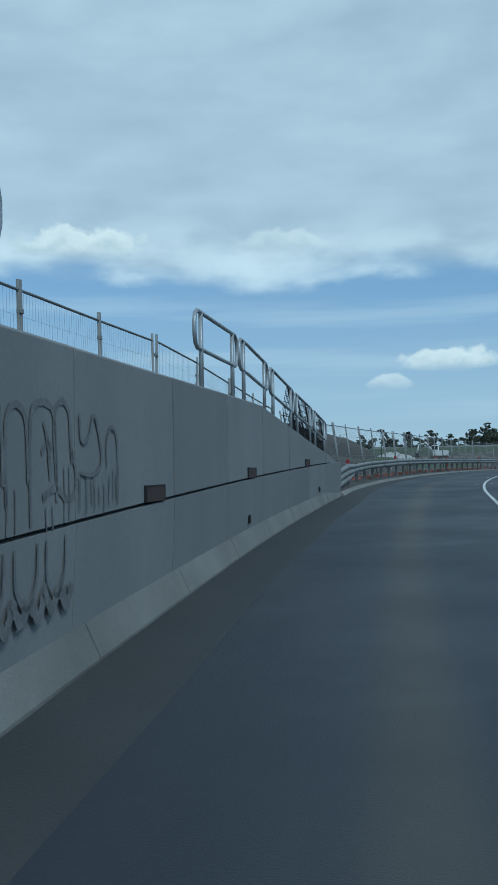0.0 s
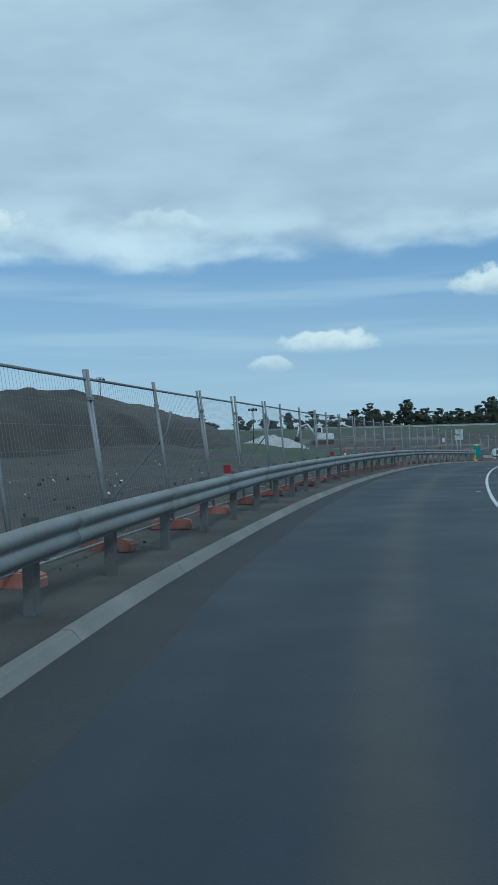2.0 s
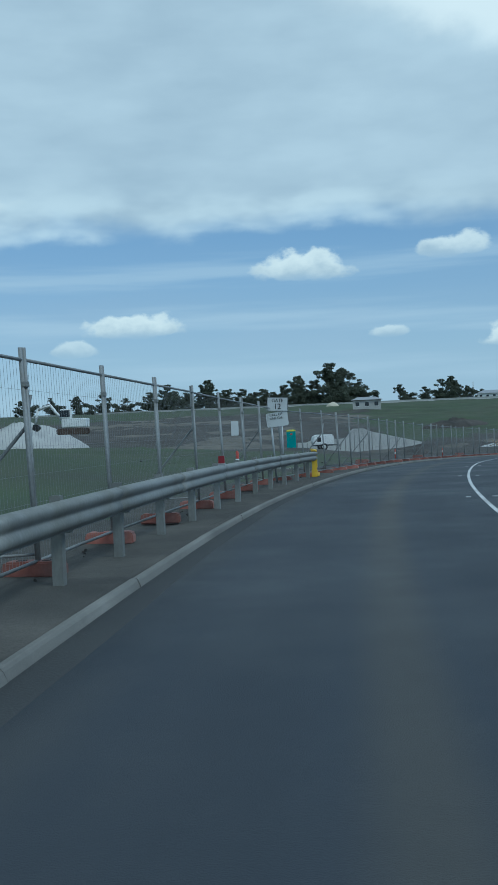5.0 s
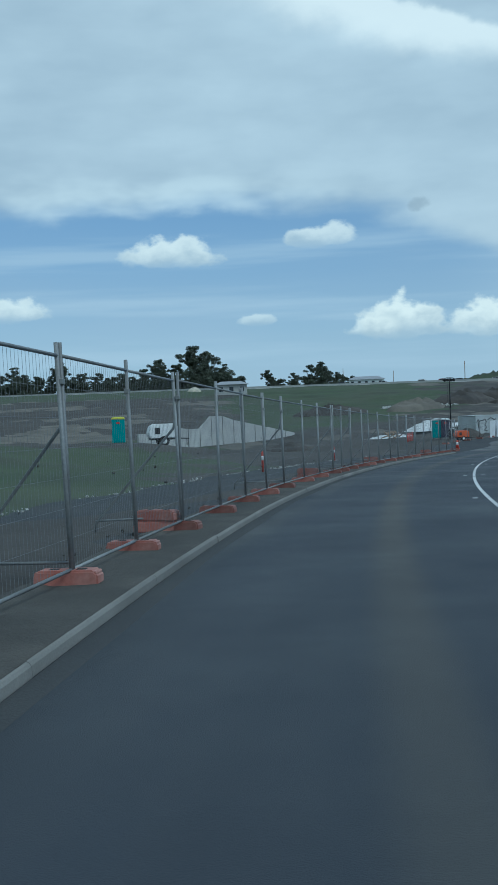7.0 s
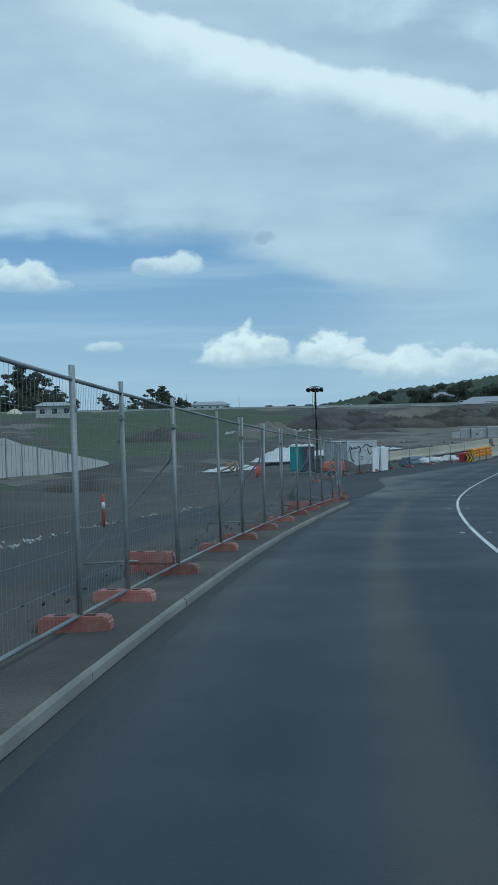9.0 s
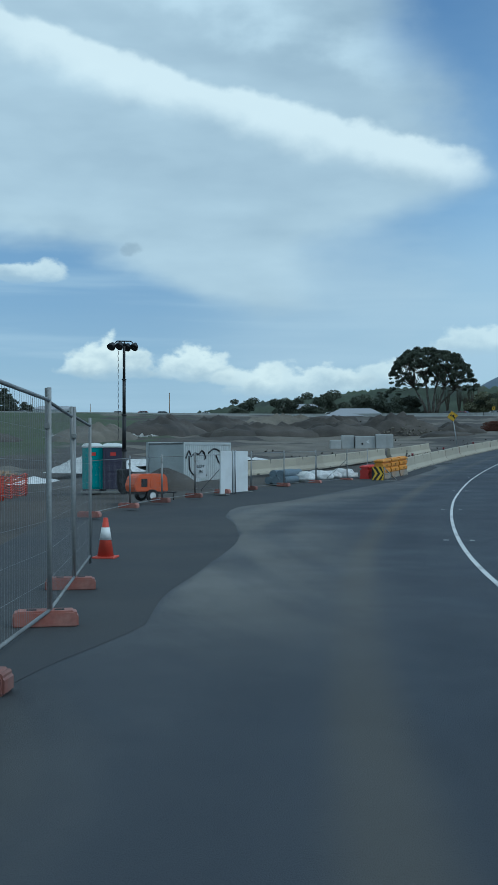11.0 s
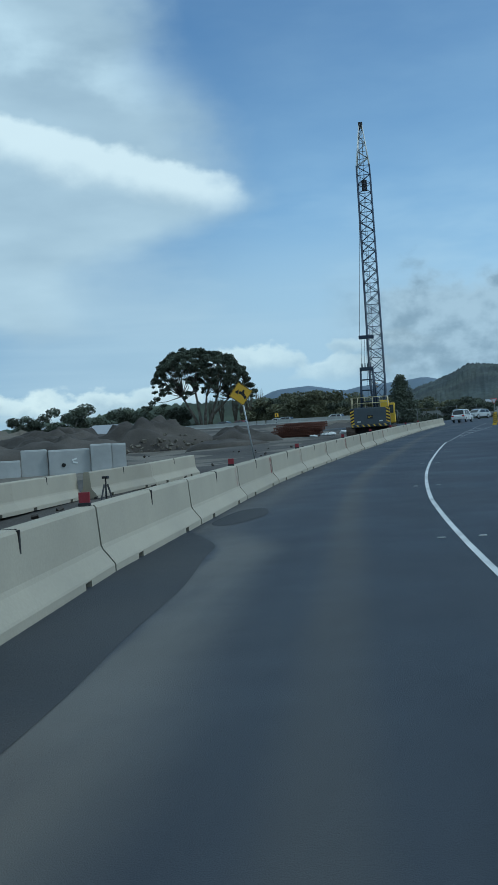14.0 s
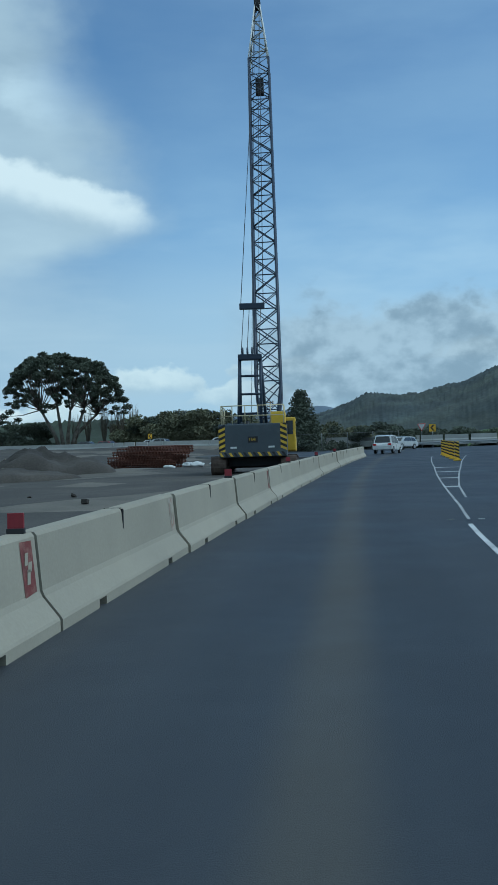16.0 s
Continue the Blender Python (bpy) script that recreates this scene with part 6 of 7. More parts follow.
for a, b in list(zip(INNER, INNER[1:])) + [((147.6, 235.2), (153.2, 237.7)), ((153.25, 237.72), (158.8, 240.3))]:
    put(BARRIER, between(Vector((*a, float(np.interp(a[0], [119, 150, 160], [-0.75, 0.12, 0.6])))), Vector((*b, float(np.interp(b[0], [119, 150, 160], [-0.75, 0.12, 0.6]))))), "cream concrete barrier standing inside the yard")


def make_bag(m, seed, s=1.0):
    rnd = random.Random(seed)
    bm = bmesh.new()
    bmesh.ops.create_icosphere(bm, subdivisions=3, radius=1.0)
    for v in bm.verts:
        n = noise.noise(v.co * 1.6 + Vector((seed * 3.1, 0, 0)))
        n2 = noise.noise(v.co * 4.0 + Vector((seed, 5, 0)))
        v.co = Vector((v.co.x * 0.75, v.co.y * 0.6, max(v.co.z * 0.3 + 0.22, 0.0))) * (1 + 0.3 * n + 0.12 * n2) * s
        v.co.z = max(v.co.z, 0)
    return solid("bulk_bag", bm, BAGW, "crumpled white woven bulk bag on the ground", "bag", m=m, group="bulk bags", smooth=True)


for i, (x, y, z) in enumerate(((119.9, 217.0, -0.85), (121.0, 216.9, -0.85), (122.2, 217.4, -0.8), (123.3, 217.5, -0.8), (121.6, 218.3, -0.82))):
    make_bag(pose(x, y, z, 0, 0, i * 50), i + 1, 0.95 + 0.15 * (i % 2))


def make_pipe_bundle():
    b = thing("mesh_roll_bundle", pose(118.6, 217.2, -0.9, 0, 0, 34), "bundle of blue-grey wrapped mesh rolls lying on the ground", "mesh rolls")
    for k, (y, z) in enumerate(((-0.5, 0.2), (-0.1, 0.2), (0.3, 0.2), (-0.3, 0.52), (0.1, 0.52))):
        bm = bmesh.new()
        tube(bm, [(-2.6 + 0.1 * k, y, z), (-1.0, y + 0.04, z - 0.02), (1.0, y - 0.03, z), (2.5 - 0.13 * k, y, z)], 0.2, 10)
        part("roll", bm, PIPEB, b)


make_pipe_bundle()


def make_blocks():
    """Precast concrete blocks in a row behind the inner barriers."""
    a, b = Vector((159.7, 254.6)), Vector((164.8, 250.2))
    d = (b - a).normalized()
    yaw = math.degrees(math.atan2(d.y, d.x))
    for u0, u1, h, back in ((0.0, 1.15, 1.0, 0.0), (1.2, 2.55, 1.5, 0.25), (2.6, 4.75, 1.42, 0.0), (4.8, 5.9, 1.6, -0.2), (5.95, 6.7, 1.5, 0.3)):
        p = a + d * (u0 + u1) / 2
        w = (u1 - u0) / 2
        t = thing("concrete_block", pose(p.x, p.y, gz(p.x, p.y) - 0.02, 0, 0, yaw) @ pose(0, back, 0, 0, 0, 3 * math.sin(u0 * 5)), "pale grey precast concrete block on bare ground", "concrete block", "precast blocks")
        bm = bmesh.new()
        prism(bm, [(-0.55, 0), (-0.5, h - 0.06), (-0.44, h), (0.5, h), (0.55, h - 0.06), (0.55, 0)], -w, w)
        bmesh.ops.bevel(bm, geom=bm.edges[:], offset=0.03, segments=2, affect='EDGES')
        blk = part("block", bm, PRECAST, t)
        if abs(h - 1.42) > 0.01:
            continue
        bm = bmesh.new()
        tube(bm, [(-w * 0.3, -0.56, h * 0.42), (-w * 0.3, -0.5, h * 0.42)], 0.11 if h > 1.2 else 0.07, 12)
        part("lifting_recess", bm, DARK, blk)
        for q in range(2):
            bm = bmesh.new()
            box(bm, w * (0.0 + 0.35 * q), w * (0.25 + 0.35 * q), -0.545, -0.52, h * 0.5, h * 0.56, pose(0, 0, 0, 0, 12 - 30 * q, 0))
            part("paint_mark", bm, WHITEP, blk)


make_blocks()
WOOD = mat("raw_timber", (0.25, 0.17, 0.1), 0.85, var=0.2)


def make_rebar():
    b = thing("rebar_stack", pose(229.0, 283.2, gz(229.0, 283.2), 0, 0, -50), "stack of rusty red-brown steel rebar cages", "rebar")
    rnd = random.Random(4)
    for k in range(15):
        bm = bmesh.new()
        x0, y0, z0 = rnd.uniform(-1.1, 1.1) * (0.4 + 0.3 * (k // 4)), (k % 4 - 1.5) * 0.7 + rnd.uniform(-0.2, 0.2), 0.28 + (k // 4) * 0.38 + rnd.uniform(-0.08, 0.08)
        for q in range(8):
            a = q * math.pi / 4
            tube(bm, [(x0 - 2.6, y0 + 0.4 * math.cos(a), z0 + 0.26 * math.sin(a)), (x0 + 2.6, y0 + 0.4 * math.cos(a), z0 + 0.26 * math.sin(a))], 0.03, 4)
        for x in frange(-2.5, 2.5, 0.25):
            tube(bm, [(x0 + x, y0 + 0.42 * math.cos(a), z0 + 0.28 * math.sin(a)) for a in np.linspace(0, 2 * math.pi, 9)[:-1]], 0.025, 4, closed=True)
        part("cage", bm, RUST, b)


make_rebar()
for i, (x, y, s) in enumerate(((226.5, 276.5, 0.8), (228.5, 276.0, 0.9), (222.5, 286.0, 0.6), (230.5, 277.0, 0.85), (225.0, 278.0, 0.6), (227.5, 278.0, 0.7))):
    make_bag(pose(x, y, gz(x, y), 0, 0, i * 70), 20 + i, s)

# soil heaps
p = spot(93, 24.5)
make_mound("dirt_mound", p.x, p.y, 27.0, 9.0, 3.0, math.degrees(heading(93)) - 2, SOIL, "long dark soil stockpile behind the fence", "dirt pile", 7, 0.16)
p = spot(58, 40)
make_mound("dirt_mound", p.x, p.y, 24.0, 12.0, 4.0, math.degrees(heading(58)), SOIL, "long dark soil stockpile behind the fence", "dirt pile", 8, 0.16)
for x, y, rx, ry, h, turn, seed in ((207, 287, 9, 6, 3.0, -40, 9), (214, 280.5, 6, 4, 1.7, -40, 12), (198, 291, 9, 6, 1.8, -40, 15), (205, 274.5, 5, 3, 0.7, -30, 16), (188, 297, 12, 6, 1.6, -40, 17), (206, 300, 10, 6, 2.6, -40, 18)):
    make_mound("dirt_mound", x, y, rx, ry, h, turn, SOIL, "rough heap of dug soil and rubble on the site", "soil heap", seed, 0.55)
for x, y, rx, h, turn, seed in ((140, 300, 13, 1.6, 25, 41), (158, 297, 14, 2.0, 35, 42), (176, 306, 15, 2.4, 28, 43), (196, 317, 14, 2.2, 15, 44), (216, 322, 14, 2.4, 0, 45), (186, 300, 10, 1.5, 40, 46)):
    make_mound("dirt_mound", x, y, rx, 5.0, h, turn, PALED if seed % 3 == 0 else SOIL, "long rough bank of dug soil on the slope", "soil heap", seed, 0.5)
p = Vector((-6.0, 151.0))
make_mound("dirt_mound", p.x, p.y, 26.0, 8.0, 7.6 - gz(p.x, p.y), 1, SOIL, "long levelled soil bank far behind the fence", "soil heap", 25, 0.02)
fence_run([Vector((p.x + u, p.y - 1.0, 7.35 - 5.0 * (abs(u) / 26) ** 1.6)) for u in frange(-13, 13, PANEL)], False, 0, (), 26)
make_mound("dirt_mound", 93.0, 226.0, 6.0, 3.0, 0.9, 30, SOIL, "low heap of dark soil before the concrete wall", "soil heap", 14, 0.4)


def scatter(name, n, place, size, mt, label, category, seed):
    """Loose lumps lying on the ground, too many to count."""
    rnd = random.Random(seed)
    bm = bmesh.new()
    pts = [place(rnd) for _ in range(n)]
    zs = ground_height([p[0] for p in pts], [p[1] for p in pts])[0]
    for (x, y, dz), z in zip(pts, zs):
        s = size * rnd.uniform(0.4, 1.5)
        r = bmesh.ops.create_cube(bm, size=s, matrix=pose(x, y, z + dz + s * 0.15, rnd.uniform(0, 90), rnd.uniform(0, 40), rnd.uniform(0, 180)) @ Matrix.Diagonal((1, rnd.uniform(0.5, 1), rnd.uniform(0.3, 0.7), 1)))
    ob = solid(name, bm, mt, label, category, "stuff")
    return ob


def beside(s0, s1, l0, l1):
    def f(r):
        p = spot(r.uniform(s0, s1), r.uniform(l0, l1) if r.random() < 0.6 else l0 + (l1 - l0) * r.random() ** 2)
        return p.x, p.y, 0.02
    return f


def round_about(x, y, rx, ry, h=0.0):
    def f(r):
        a, u = r.uniform(0, 6.28), math.sqrt(r.random())
        return x + rx * u * math.cos(a), y + ry * u * math.sin(a), h * (1 - u) + 0.02
    return f


scatter("rubble", 420, beside(33, 80, 4.6, 16), 0.045, PALED, "scattered pale rubble and litter on the bare ground", "rubble", 1)
scatter("rubble", 110, beside(36, 76, 4.6, 16), 0.06, SOIL, "scattered dark clods on the bare ground", "rubble", 2)
scatter("rubble", 40, beside(134, 200, 8.6, 20), 0.09, GRAVEL, "scattered pale stones beside the haul road", "rubble", 3)
scatter("rubble", 260, round_about(162, 302, 9, 5, 1.0), 0.5, PALECON, "heap of broken pale concrete on the slope", "rubble", 4)
scatter("rubble", 260, round_about(208, 285, 9, 6, 2.2), 0.3, PALED, "broken pale rocks over the soil heap", "rubble", 5)
scatter("rubble", 90, round_about(235, 330, 30, 25), 0.35, PALED, "scattered pale rocks across the site", "rubble", 6)
scatter("rubble", 90, beside(262, 330, 8, 30), 0.14, SOIL, "scattered dark clods behind the barrier", "rubble", 8)
scatter("rubble", 320, beside(140, 200, 7.7, 8.6), 0.07, PALECON, "line of small pale stones along the track's edge", "rubble", 11)
scatter("litter", 60, beside(36, 82, 5.4, 13), 0.055, BAGW, "scattered white litter and broken stone on the bare ground", "litter", 12)
scatter("gravel", 500, beside(31, 200, 2.65, 3.6), 0.035, GRAVEL, "loose stones on the verge", "gravel", 9)


def make_retaining_wall():
    w = thing("wall_site", Matrix(), "pale stepped concrete retaining wall on the building site", "wall", kind="structure")
    a, b = Vector((79.5, 240.0)), Vector((107.0, 252.3))
    d = (b - a).normalized()
    yaw = math.degrees(math.atan2(d.y, d.x))
    L = (b - a).length
    tops = [(0, 0.6), (0.14, 0.6), (0.141, 1.2), (0.28, 1.2), (0.281, 0.9), (0.42, 0.9), (0.421, 2.4), (0.52, 2.4), (0.53, 2.0), (1.0, -0.4)]
    n = 14
    for k in range(n):
        u0, u1 = k / n + 0.002, (k + 1) / n - 0.002
        bm = bmesh.new()
        plate(bm, [(u0 * L, -3.0), (u1 * L, -3.0), (u1 * L, ramp(u1, *tops)), (u0 * L, ramp(u0, *tops))], 0, 0.3, pose(a.x, a.y, 0, 0, 0, yaw))
        part("panel", bm, PALECON, w)


make_retaining_wall()
make_toilet("portable_toilet", facing(66.7, 207.6, gz(66.7, 207.6), 30, 105), TEAL, "teal portable toilet with yellow roof on the site", GREENP)

# ---- intersection ahead ----
bm = bmesh.new()
def hatch_left(s):
    return ramp(s, (309, -2.0), (316, -2.35), (324, -2.62), (345, -3.28), (372, -3.7))


def hatch_right(s):
    return ramp(s, (309, -2.1), (316, -2.6), (325, -3.1), (344, -4.5), (372, -6.2))


for s in (324.2, 330.8, 337.4, 343.6):
    sweep(bm, [[spot(s, hatch_right(s), 0.005), spot(s, hatch_left(s), 0.005)], [spot(s + 0.7, hatch_right(s + 0.7), 0.005), spot(s + 0.7, hatch_left(s + 0.7), 0.005)]], closed=False)
line_strip(bm, 312, 372, hatch_left, 0.06)
line_strip(bm, 319, 372, hatch_right, 0.06)
solid("hatch_marking", bm, mat("worn_road_paint", (0.5, 0.51, 0.5), 0.7, var=0.2, scale=2, fine=60, bump=0.1, second=(0.12, 0.12, 0.12), cover=0.4, sharp=0.25), "worn white painted hatching before the intersection", "road marking", "structure")
bm = bmesh.new()
for s in frange(40, 312, 12.0):
    l = centre(s)
    for d in (-0.28, 0.28):
        box(bm, -0.03, 0.03, -0.055, 0.055, 0.0, 0.012, stand(s, l + d, 0.002))
solid("lane_studs", bm, PAINTW, "small pale raised studs beside the lane line", "road marking", "structure")


def make_hazard_bar(m):
    b = thing("hazard_post", m, "black and yellow striped hazard post on the road", "hazard post", "hazard posts")
    bm = bmesh.new()
    box(bm, -0.03, 0.03, -0.14, 0.14, 0.08, 1.15, None, 0.01)
    p = part("panel", bm, YELLOW, b)
    for k in range(5):
        z = 0.15 + k * 0.2
        bm = bmesh.new()
        bm.faces.new([bm.verts.new(v) for v in ((-0.034, -0.14, z), (-0.034, 0.14, z + 0.12), (-0.034, 0.14, z + 0.22), (-0.034, -0.14, z + 0.1))])
        part("stripe", bm, BLACKP, p)
    bm = bmesh.new()
    box(bm, -0.3, 0.3, -0.22, 0.22, 0, 0.08, None, 0.02)
    part("base", bm, YELLOW, b)
    return b


HAZ = make_hazard_bar(Matrix())
for k in range(5):
    put(HAZ, stand(356.5 + k * 5.0, -4.97 + k * 0.1, 0.0))


def make_post_sign(name, m, label, shape):
    s = thing(name, m, label, "sign", "road signs")
    bm = bmesh.new()
    tube(bm, [(0, 0.03, 0), (0, 0.03, 2.9)], 0.035, 8)
    part("post", bm, GALV, s)
    bm = bmesh.new()
    if shape == "tri":
        plate(bm, [(-0.5, 3.0), (0.5, 3.0), (0, 2.15)], -0.01, 0.01)
        part("board", bm, SIGNW, s)
        bm = bmesh.new()
        for a, b in (((-0.5, 3.0), (0.5, 3.0)), ((0.5, 3.0), (0, 2.15)), ((0, 2.15), (-0.5, 3.0))):
            tube(bm, [(a[0] * 0.93, -0.014, a[1] - 0.03), (b[0] * 0.93, -0.014, b[1] - 0.03)], 0.035, 4)
        part("border", bm, REDPL, s)
    else:
        plate(bm, [(-0.4, 2.0), (0.4, 2.0), (0.4, 2.9), (-0.4, 2.9)], -0.01, 0.01)
        b = part("board", bm, SIGNY, s)
        bm = bmesh.new()
        for poly in ([(0.25, 2.1), (0.02, 2.1), (-0.27, 2.45), (-0.04, 2.45)], [(-0.27, 2.45), (-0.04, 2.45), (0.25, 2.8), (0.02, 2.8)]):
            plate(bm, poly, -0.016, -0.011)
        part("chevron", bm, BLACKP, b)
    return s


face = math.degrees(heading(380)) - 90
for name, x, y, dz, label, shape in (("give_way_sign", 281.5, 280.6, 0, "white and red triangular give way sign", "tri"), ("curve_sign", 282.0, 279.4, 0, "yellow chevron sign beside the intersection", "chev"), ("curve_sign", 322, 352, 0, "yellow chevron sign beside the highway", "chev")):
    make_post_sign(name, pose(x, y, gz(x, y) if y > 300 else along(424)[2], 0, 0, face), label, shape)

HP = [np.array(p, float) for p in HIGHWAY]
HW = spline(HP, 10)


def highway_strip(bm, off0, off1, dz, lo=8, hi=90, z1=None):
    st = []
    for i in range(lo, hi):
        t = HW[i + 1] - HW[i - 1]
        t = t / np.hypot(t[0], t[1])
        n = np.array([-t[1], t[0], 0])
        st.append([Vector(HW[i] + n * off0 + np.array([0, 0, dz])), Vector(HW[i] + n * off1 + np.array([0, 0, dz if z1 is None else z1]))])
    sweep(bm, st, closed=False)


bm = bmesh.new()
highway_strip(bm, -5.5, 5.5, 0.1)
solid("highway", bm, mat("pale_asphalt", (0.16, 0.16, 0.155), 0.85, var=0.1, scale=0.1), "pale asphalt highway crossing behind the building site", "road", "structure")


def highway_wall():
    w = thing("highway_barrier", Matrix(), "long pale concrete barrier along the highway", "barrier")
    for i in range(12, 88):
        t = HW[i + 1] - HW[i - 1]
        t = t / np.hypot(t[0], t[1])
        n = np.array([-t[1], t[0], 0])
        a, b = HW[i] + n * 6.0, HW[i + 1] + n * 6.0
        bm = bmesh.new()
        prism(bm, [(-0.3, -0.6), (-0.3, 0.15), (-0.1, 0.4), (-0.08, 1.05), (0.08, 1.05), (0.1, 0.4), (0.3, 0.15), (0.3, -0.6)], 0.03, (Vector(b) - Vector(a)).length - 0.03, between(Vector(a), Vector(b)))
        part("barrier_unit", bm, PALECON, w)


highway_wall()

# ---- cars ----
CARG = mat("car_glass", (0.015, 0.02, 0.025), 0.05, var=0.02, bump=0, spec=0.7)
TAIL = mat("red_tail_light", (0.4, 0.01, 0.01), 0.2, var=0.05, bump=0)
CARP = {k: mat("car_paint_" + k, c, 0.28, 0.0, var=0.04, bump=0, coat=0.8) for k, c in (("white", (0.7, 0.71, 0.71)), ("silver", (0.4, 0.42, 0.43)), ("red", (0.2, 0.03, 0.03)), ("dark", (0.06, 0.07, 0.08)))}


def make_car(m, paint, label, tall=0.0):
    c = thing("car", m, label, "car", "cars on the roads")
    h = 1.45 + tall
    bm = bmesh.new()
    lowl = [(-2.2, 0.35), (-2.25, 0.75), (-2.1, 0.95), (2.0, 0.92), (2.25, 0.7), (2.2, 0.35)]
    topl = [(-2.0, 0.93), (-1.7, h - 0.08), (-1.2, h), (0.35, h), (0.7, h - 0.08), (1.35, 0.93)]
    plate(bm, lowl, -0.9, 0.9)
    bmesh.ops.bevel(bm, geom=bm.edges[:], offset=0.06, segments=2, affect='EDGES')
    body = part("body", bm, paint, c)
    bm = bmesh.new()
    a = [bm.verts.new((x, -0.84 + (0.12 if z > 1.1 else 0), z)) for x, z in topl]
    b = [bm.verts.new((x, 0.84 - (0.12 if z > 1.1 else 0), z)) for x, z in topl]
    for i in range(len(topl)):
        bm.faces.new((a[i], a[(i + 1) % len(topl)], b[(i + 1) % len(topl)], b[i]))
    bm.faces.new(a[::-1]), bm.faces.new(b)
    part("cabin", bm, paint, c)
    for y in (-1, 1):
        for q in ([(-1.75, 0.98), (-1.6, h - 0.14), (-0.85, h - 0.1), (-0.85, 0.98)], [(-0.75, 0.98), (-0.75, h - 0.1), (0.3, h - 0.1), (0.95, 0.98)]):
            bm = bmesh.new()
            bm.faces.new([bm.verts.new((x, y * (0.865 - (0.12 if z > 1.1 else 0)), z)) for x, z in q])
            part("side_window", bm, CARG, c)
    for x0, z0, x1, z1 in ((-2.0, 1.0, -1.75, h - 0.13), (1.32, 0.98, 0.75, h - 0.13)):
        bm = bmesh.new()
        s = -0.03 if x0 < 0 else 0.03
        bm.faces.new([bm.verts.new(v) for v in ((x0 + s, -0.72, z0), (x0 + s, 0.72, z0), (x1 + s, 0.62, z1), (x1 + s, -0.62, z1))])
        part("windscreen", bm, CARG, c)
    for x in (-1.35, 1.35):
        for y in (-0.82, 0.82):
            bm = bmesh.new()
            tube(bm, [(x, y - 0.1, 0.33), (x, y + 0.1, 0.33)], 0.33, 18)
            w = part("wheel", bm, RUBBER, c)
            bm = bmesh.new()
            tube(bm, [(x, y - 0.105, 0.33), (x, y + 0.105, 0.33)], 0.2, 12)
            part("rim", bm, GALV, w)
    for y in (-0.7, 0.7):
        bm = bmesh.new()
        box(bm, -2.27, -2.2, y - 0.16, y + 0.16, 0.72, 0.9, None, 0.02)
        part("tail_light", bm, TAIL, c)
        bm = bmesh.new()
        box(bm, 2.18, 2.25, y - 0.18, y + 0.18, 0.62, 0.76, None, 0.02)
        part("headlight", bm, WHITEP, c)
    return c


def on_highway(i, off, flip):
    t = HW[i + 1] - HW[i - 1]
    a = math.degrees(math.atan2(t[1], t[0])) + (180 if flip else 0)
    n = np.array([-t[1], t[0], 0]) / np.hypot(t[0], t[1])
    p = HW[i] + n * off
    return pose(p[0], p[1], p[2] + 0.1, 0, 0, a)


for i, off, paint, label in ((31, 2.2, "silver", "silver hatchback on the highway"), (33, -2.0, "white", "white sedan on the highway"), (36, 2.2, "red", "dark red car on the highway"), (38, 2.0, "dark", "grey car on the highway"), (47, 2.2, "white", "white wagon on the highway"), (54, -2, "white", "white van far off on the highway"), (56, 2, "dark", "grey car far off on the highway"), (57, 3, "red", "red car far off on the highway"), (58, 2, "white", "white car far off on the highway"), (60, 3, "silver", "silver car far off on the highway"), (62, 2, "dark", "grey car far off on the highway"), (27, 2.0, "white", "white sedan near the crane on the highway")):
    make_car(on_highway(i, off, i % 2 == 0), CARP[paint], label, 0.1)
make_car(stand(392, 0.5, 0.0, -10), CARP["white"], "white sport utility car waiting at the intersection", 0.25)
make_car(stand(418.5, 0.3, 0.05, 150), CARP["silver"], "silver hatchback turning at the intersection", 0.05)


def make_far_rail():
    """Guardrail across the far side of the intersection."""
    g = thing("guardrail", Matrix(), "grey steel guardrail on posts across the intersection", "guardrail")
    a, b = spot(428, -0.5, 0), spot(433, -22, 0)
    n = 8
    for k in range(n):
        p, q = a.lerp(b, k / n), a.lerp(b, (k + 1) / n)
        bm = bmesh.new()
        prism(bm, [(0.0, 0.45), (-0.08, 0.5), (-0.08, 0.57), (0.0, 0.61), (-0.08, 0.66), (-0.08, 0.73), (0.0, 0.78), (0.02, 0.78), (0.02, 0.45)], 0, (q - p).length, between(p, q))
        part("beam", bm, GALV, g)
        bm = bmesh.new()
        box(bm, -0.05, 0.05, 0.02, 0.14, -0.3, 0.75, between(p, q))
        part("post", bm, POSTD, g)


make_far_rail()
far = [spot(426 - k * 0.4, 1.0 + k * PANEL, 0.0) for k in range(7)]
fence_run(far, False, 0, (), 31)

# ---- trees, hills and far buildings ----
LEAFD = mat("dark_eucalypt_leaves", (0.085, 0.098, 0.07), 0.8, var=0.45, scale=0.5, fine=5, bump=0, pick=0.15)
LEAFG = mat("olive_scrub_leaves", (0.13, 0.132, 0.08), 0.85, var=0.4, scale=0.5, fine=5, bump=0, pick=0.25)
LEAFB = mat("bare_twigs", (0.12, 0.105, 0.08), 0.9, var=0.25, scale=1, bump=0)
BARK = mat("pale_bark", (0.2, 0.18, 0.15), 0.85, var=0.3, scale=1.5, second=(0.09, 0.075, 0.06), cover=0.5)
# blue-grey haze is mixed into the base; second colour is paler grassy slope
FOREST = mat("hazed_forest_hillside", (0.045, 0.058, 0.06), 0.95, var=0.5, scale=0.02, fine=0.2, bump=0, second=(0.085, 0.098, 0.078), cover=0.35, sharp=0.15)
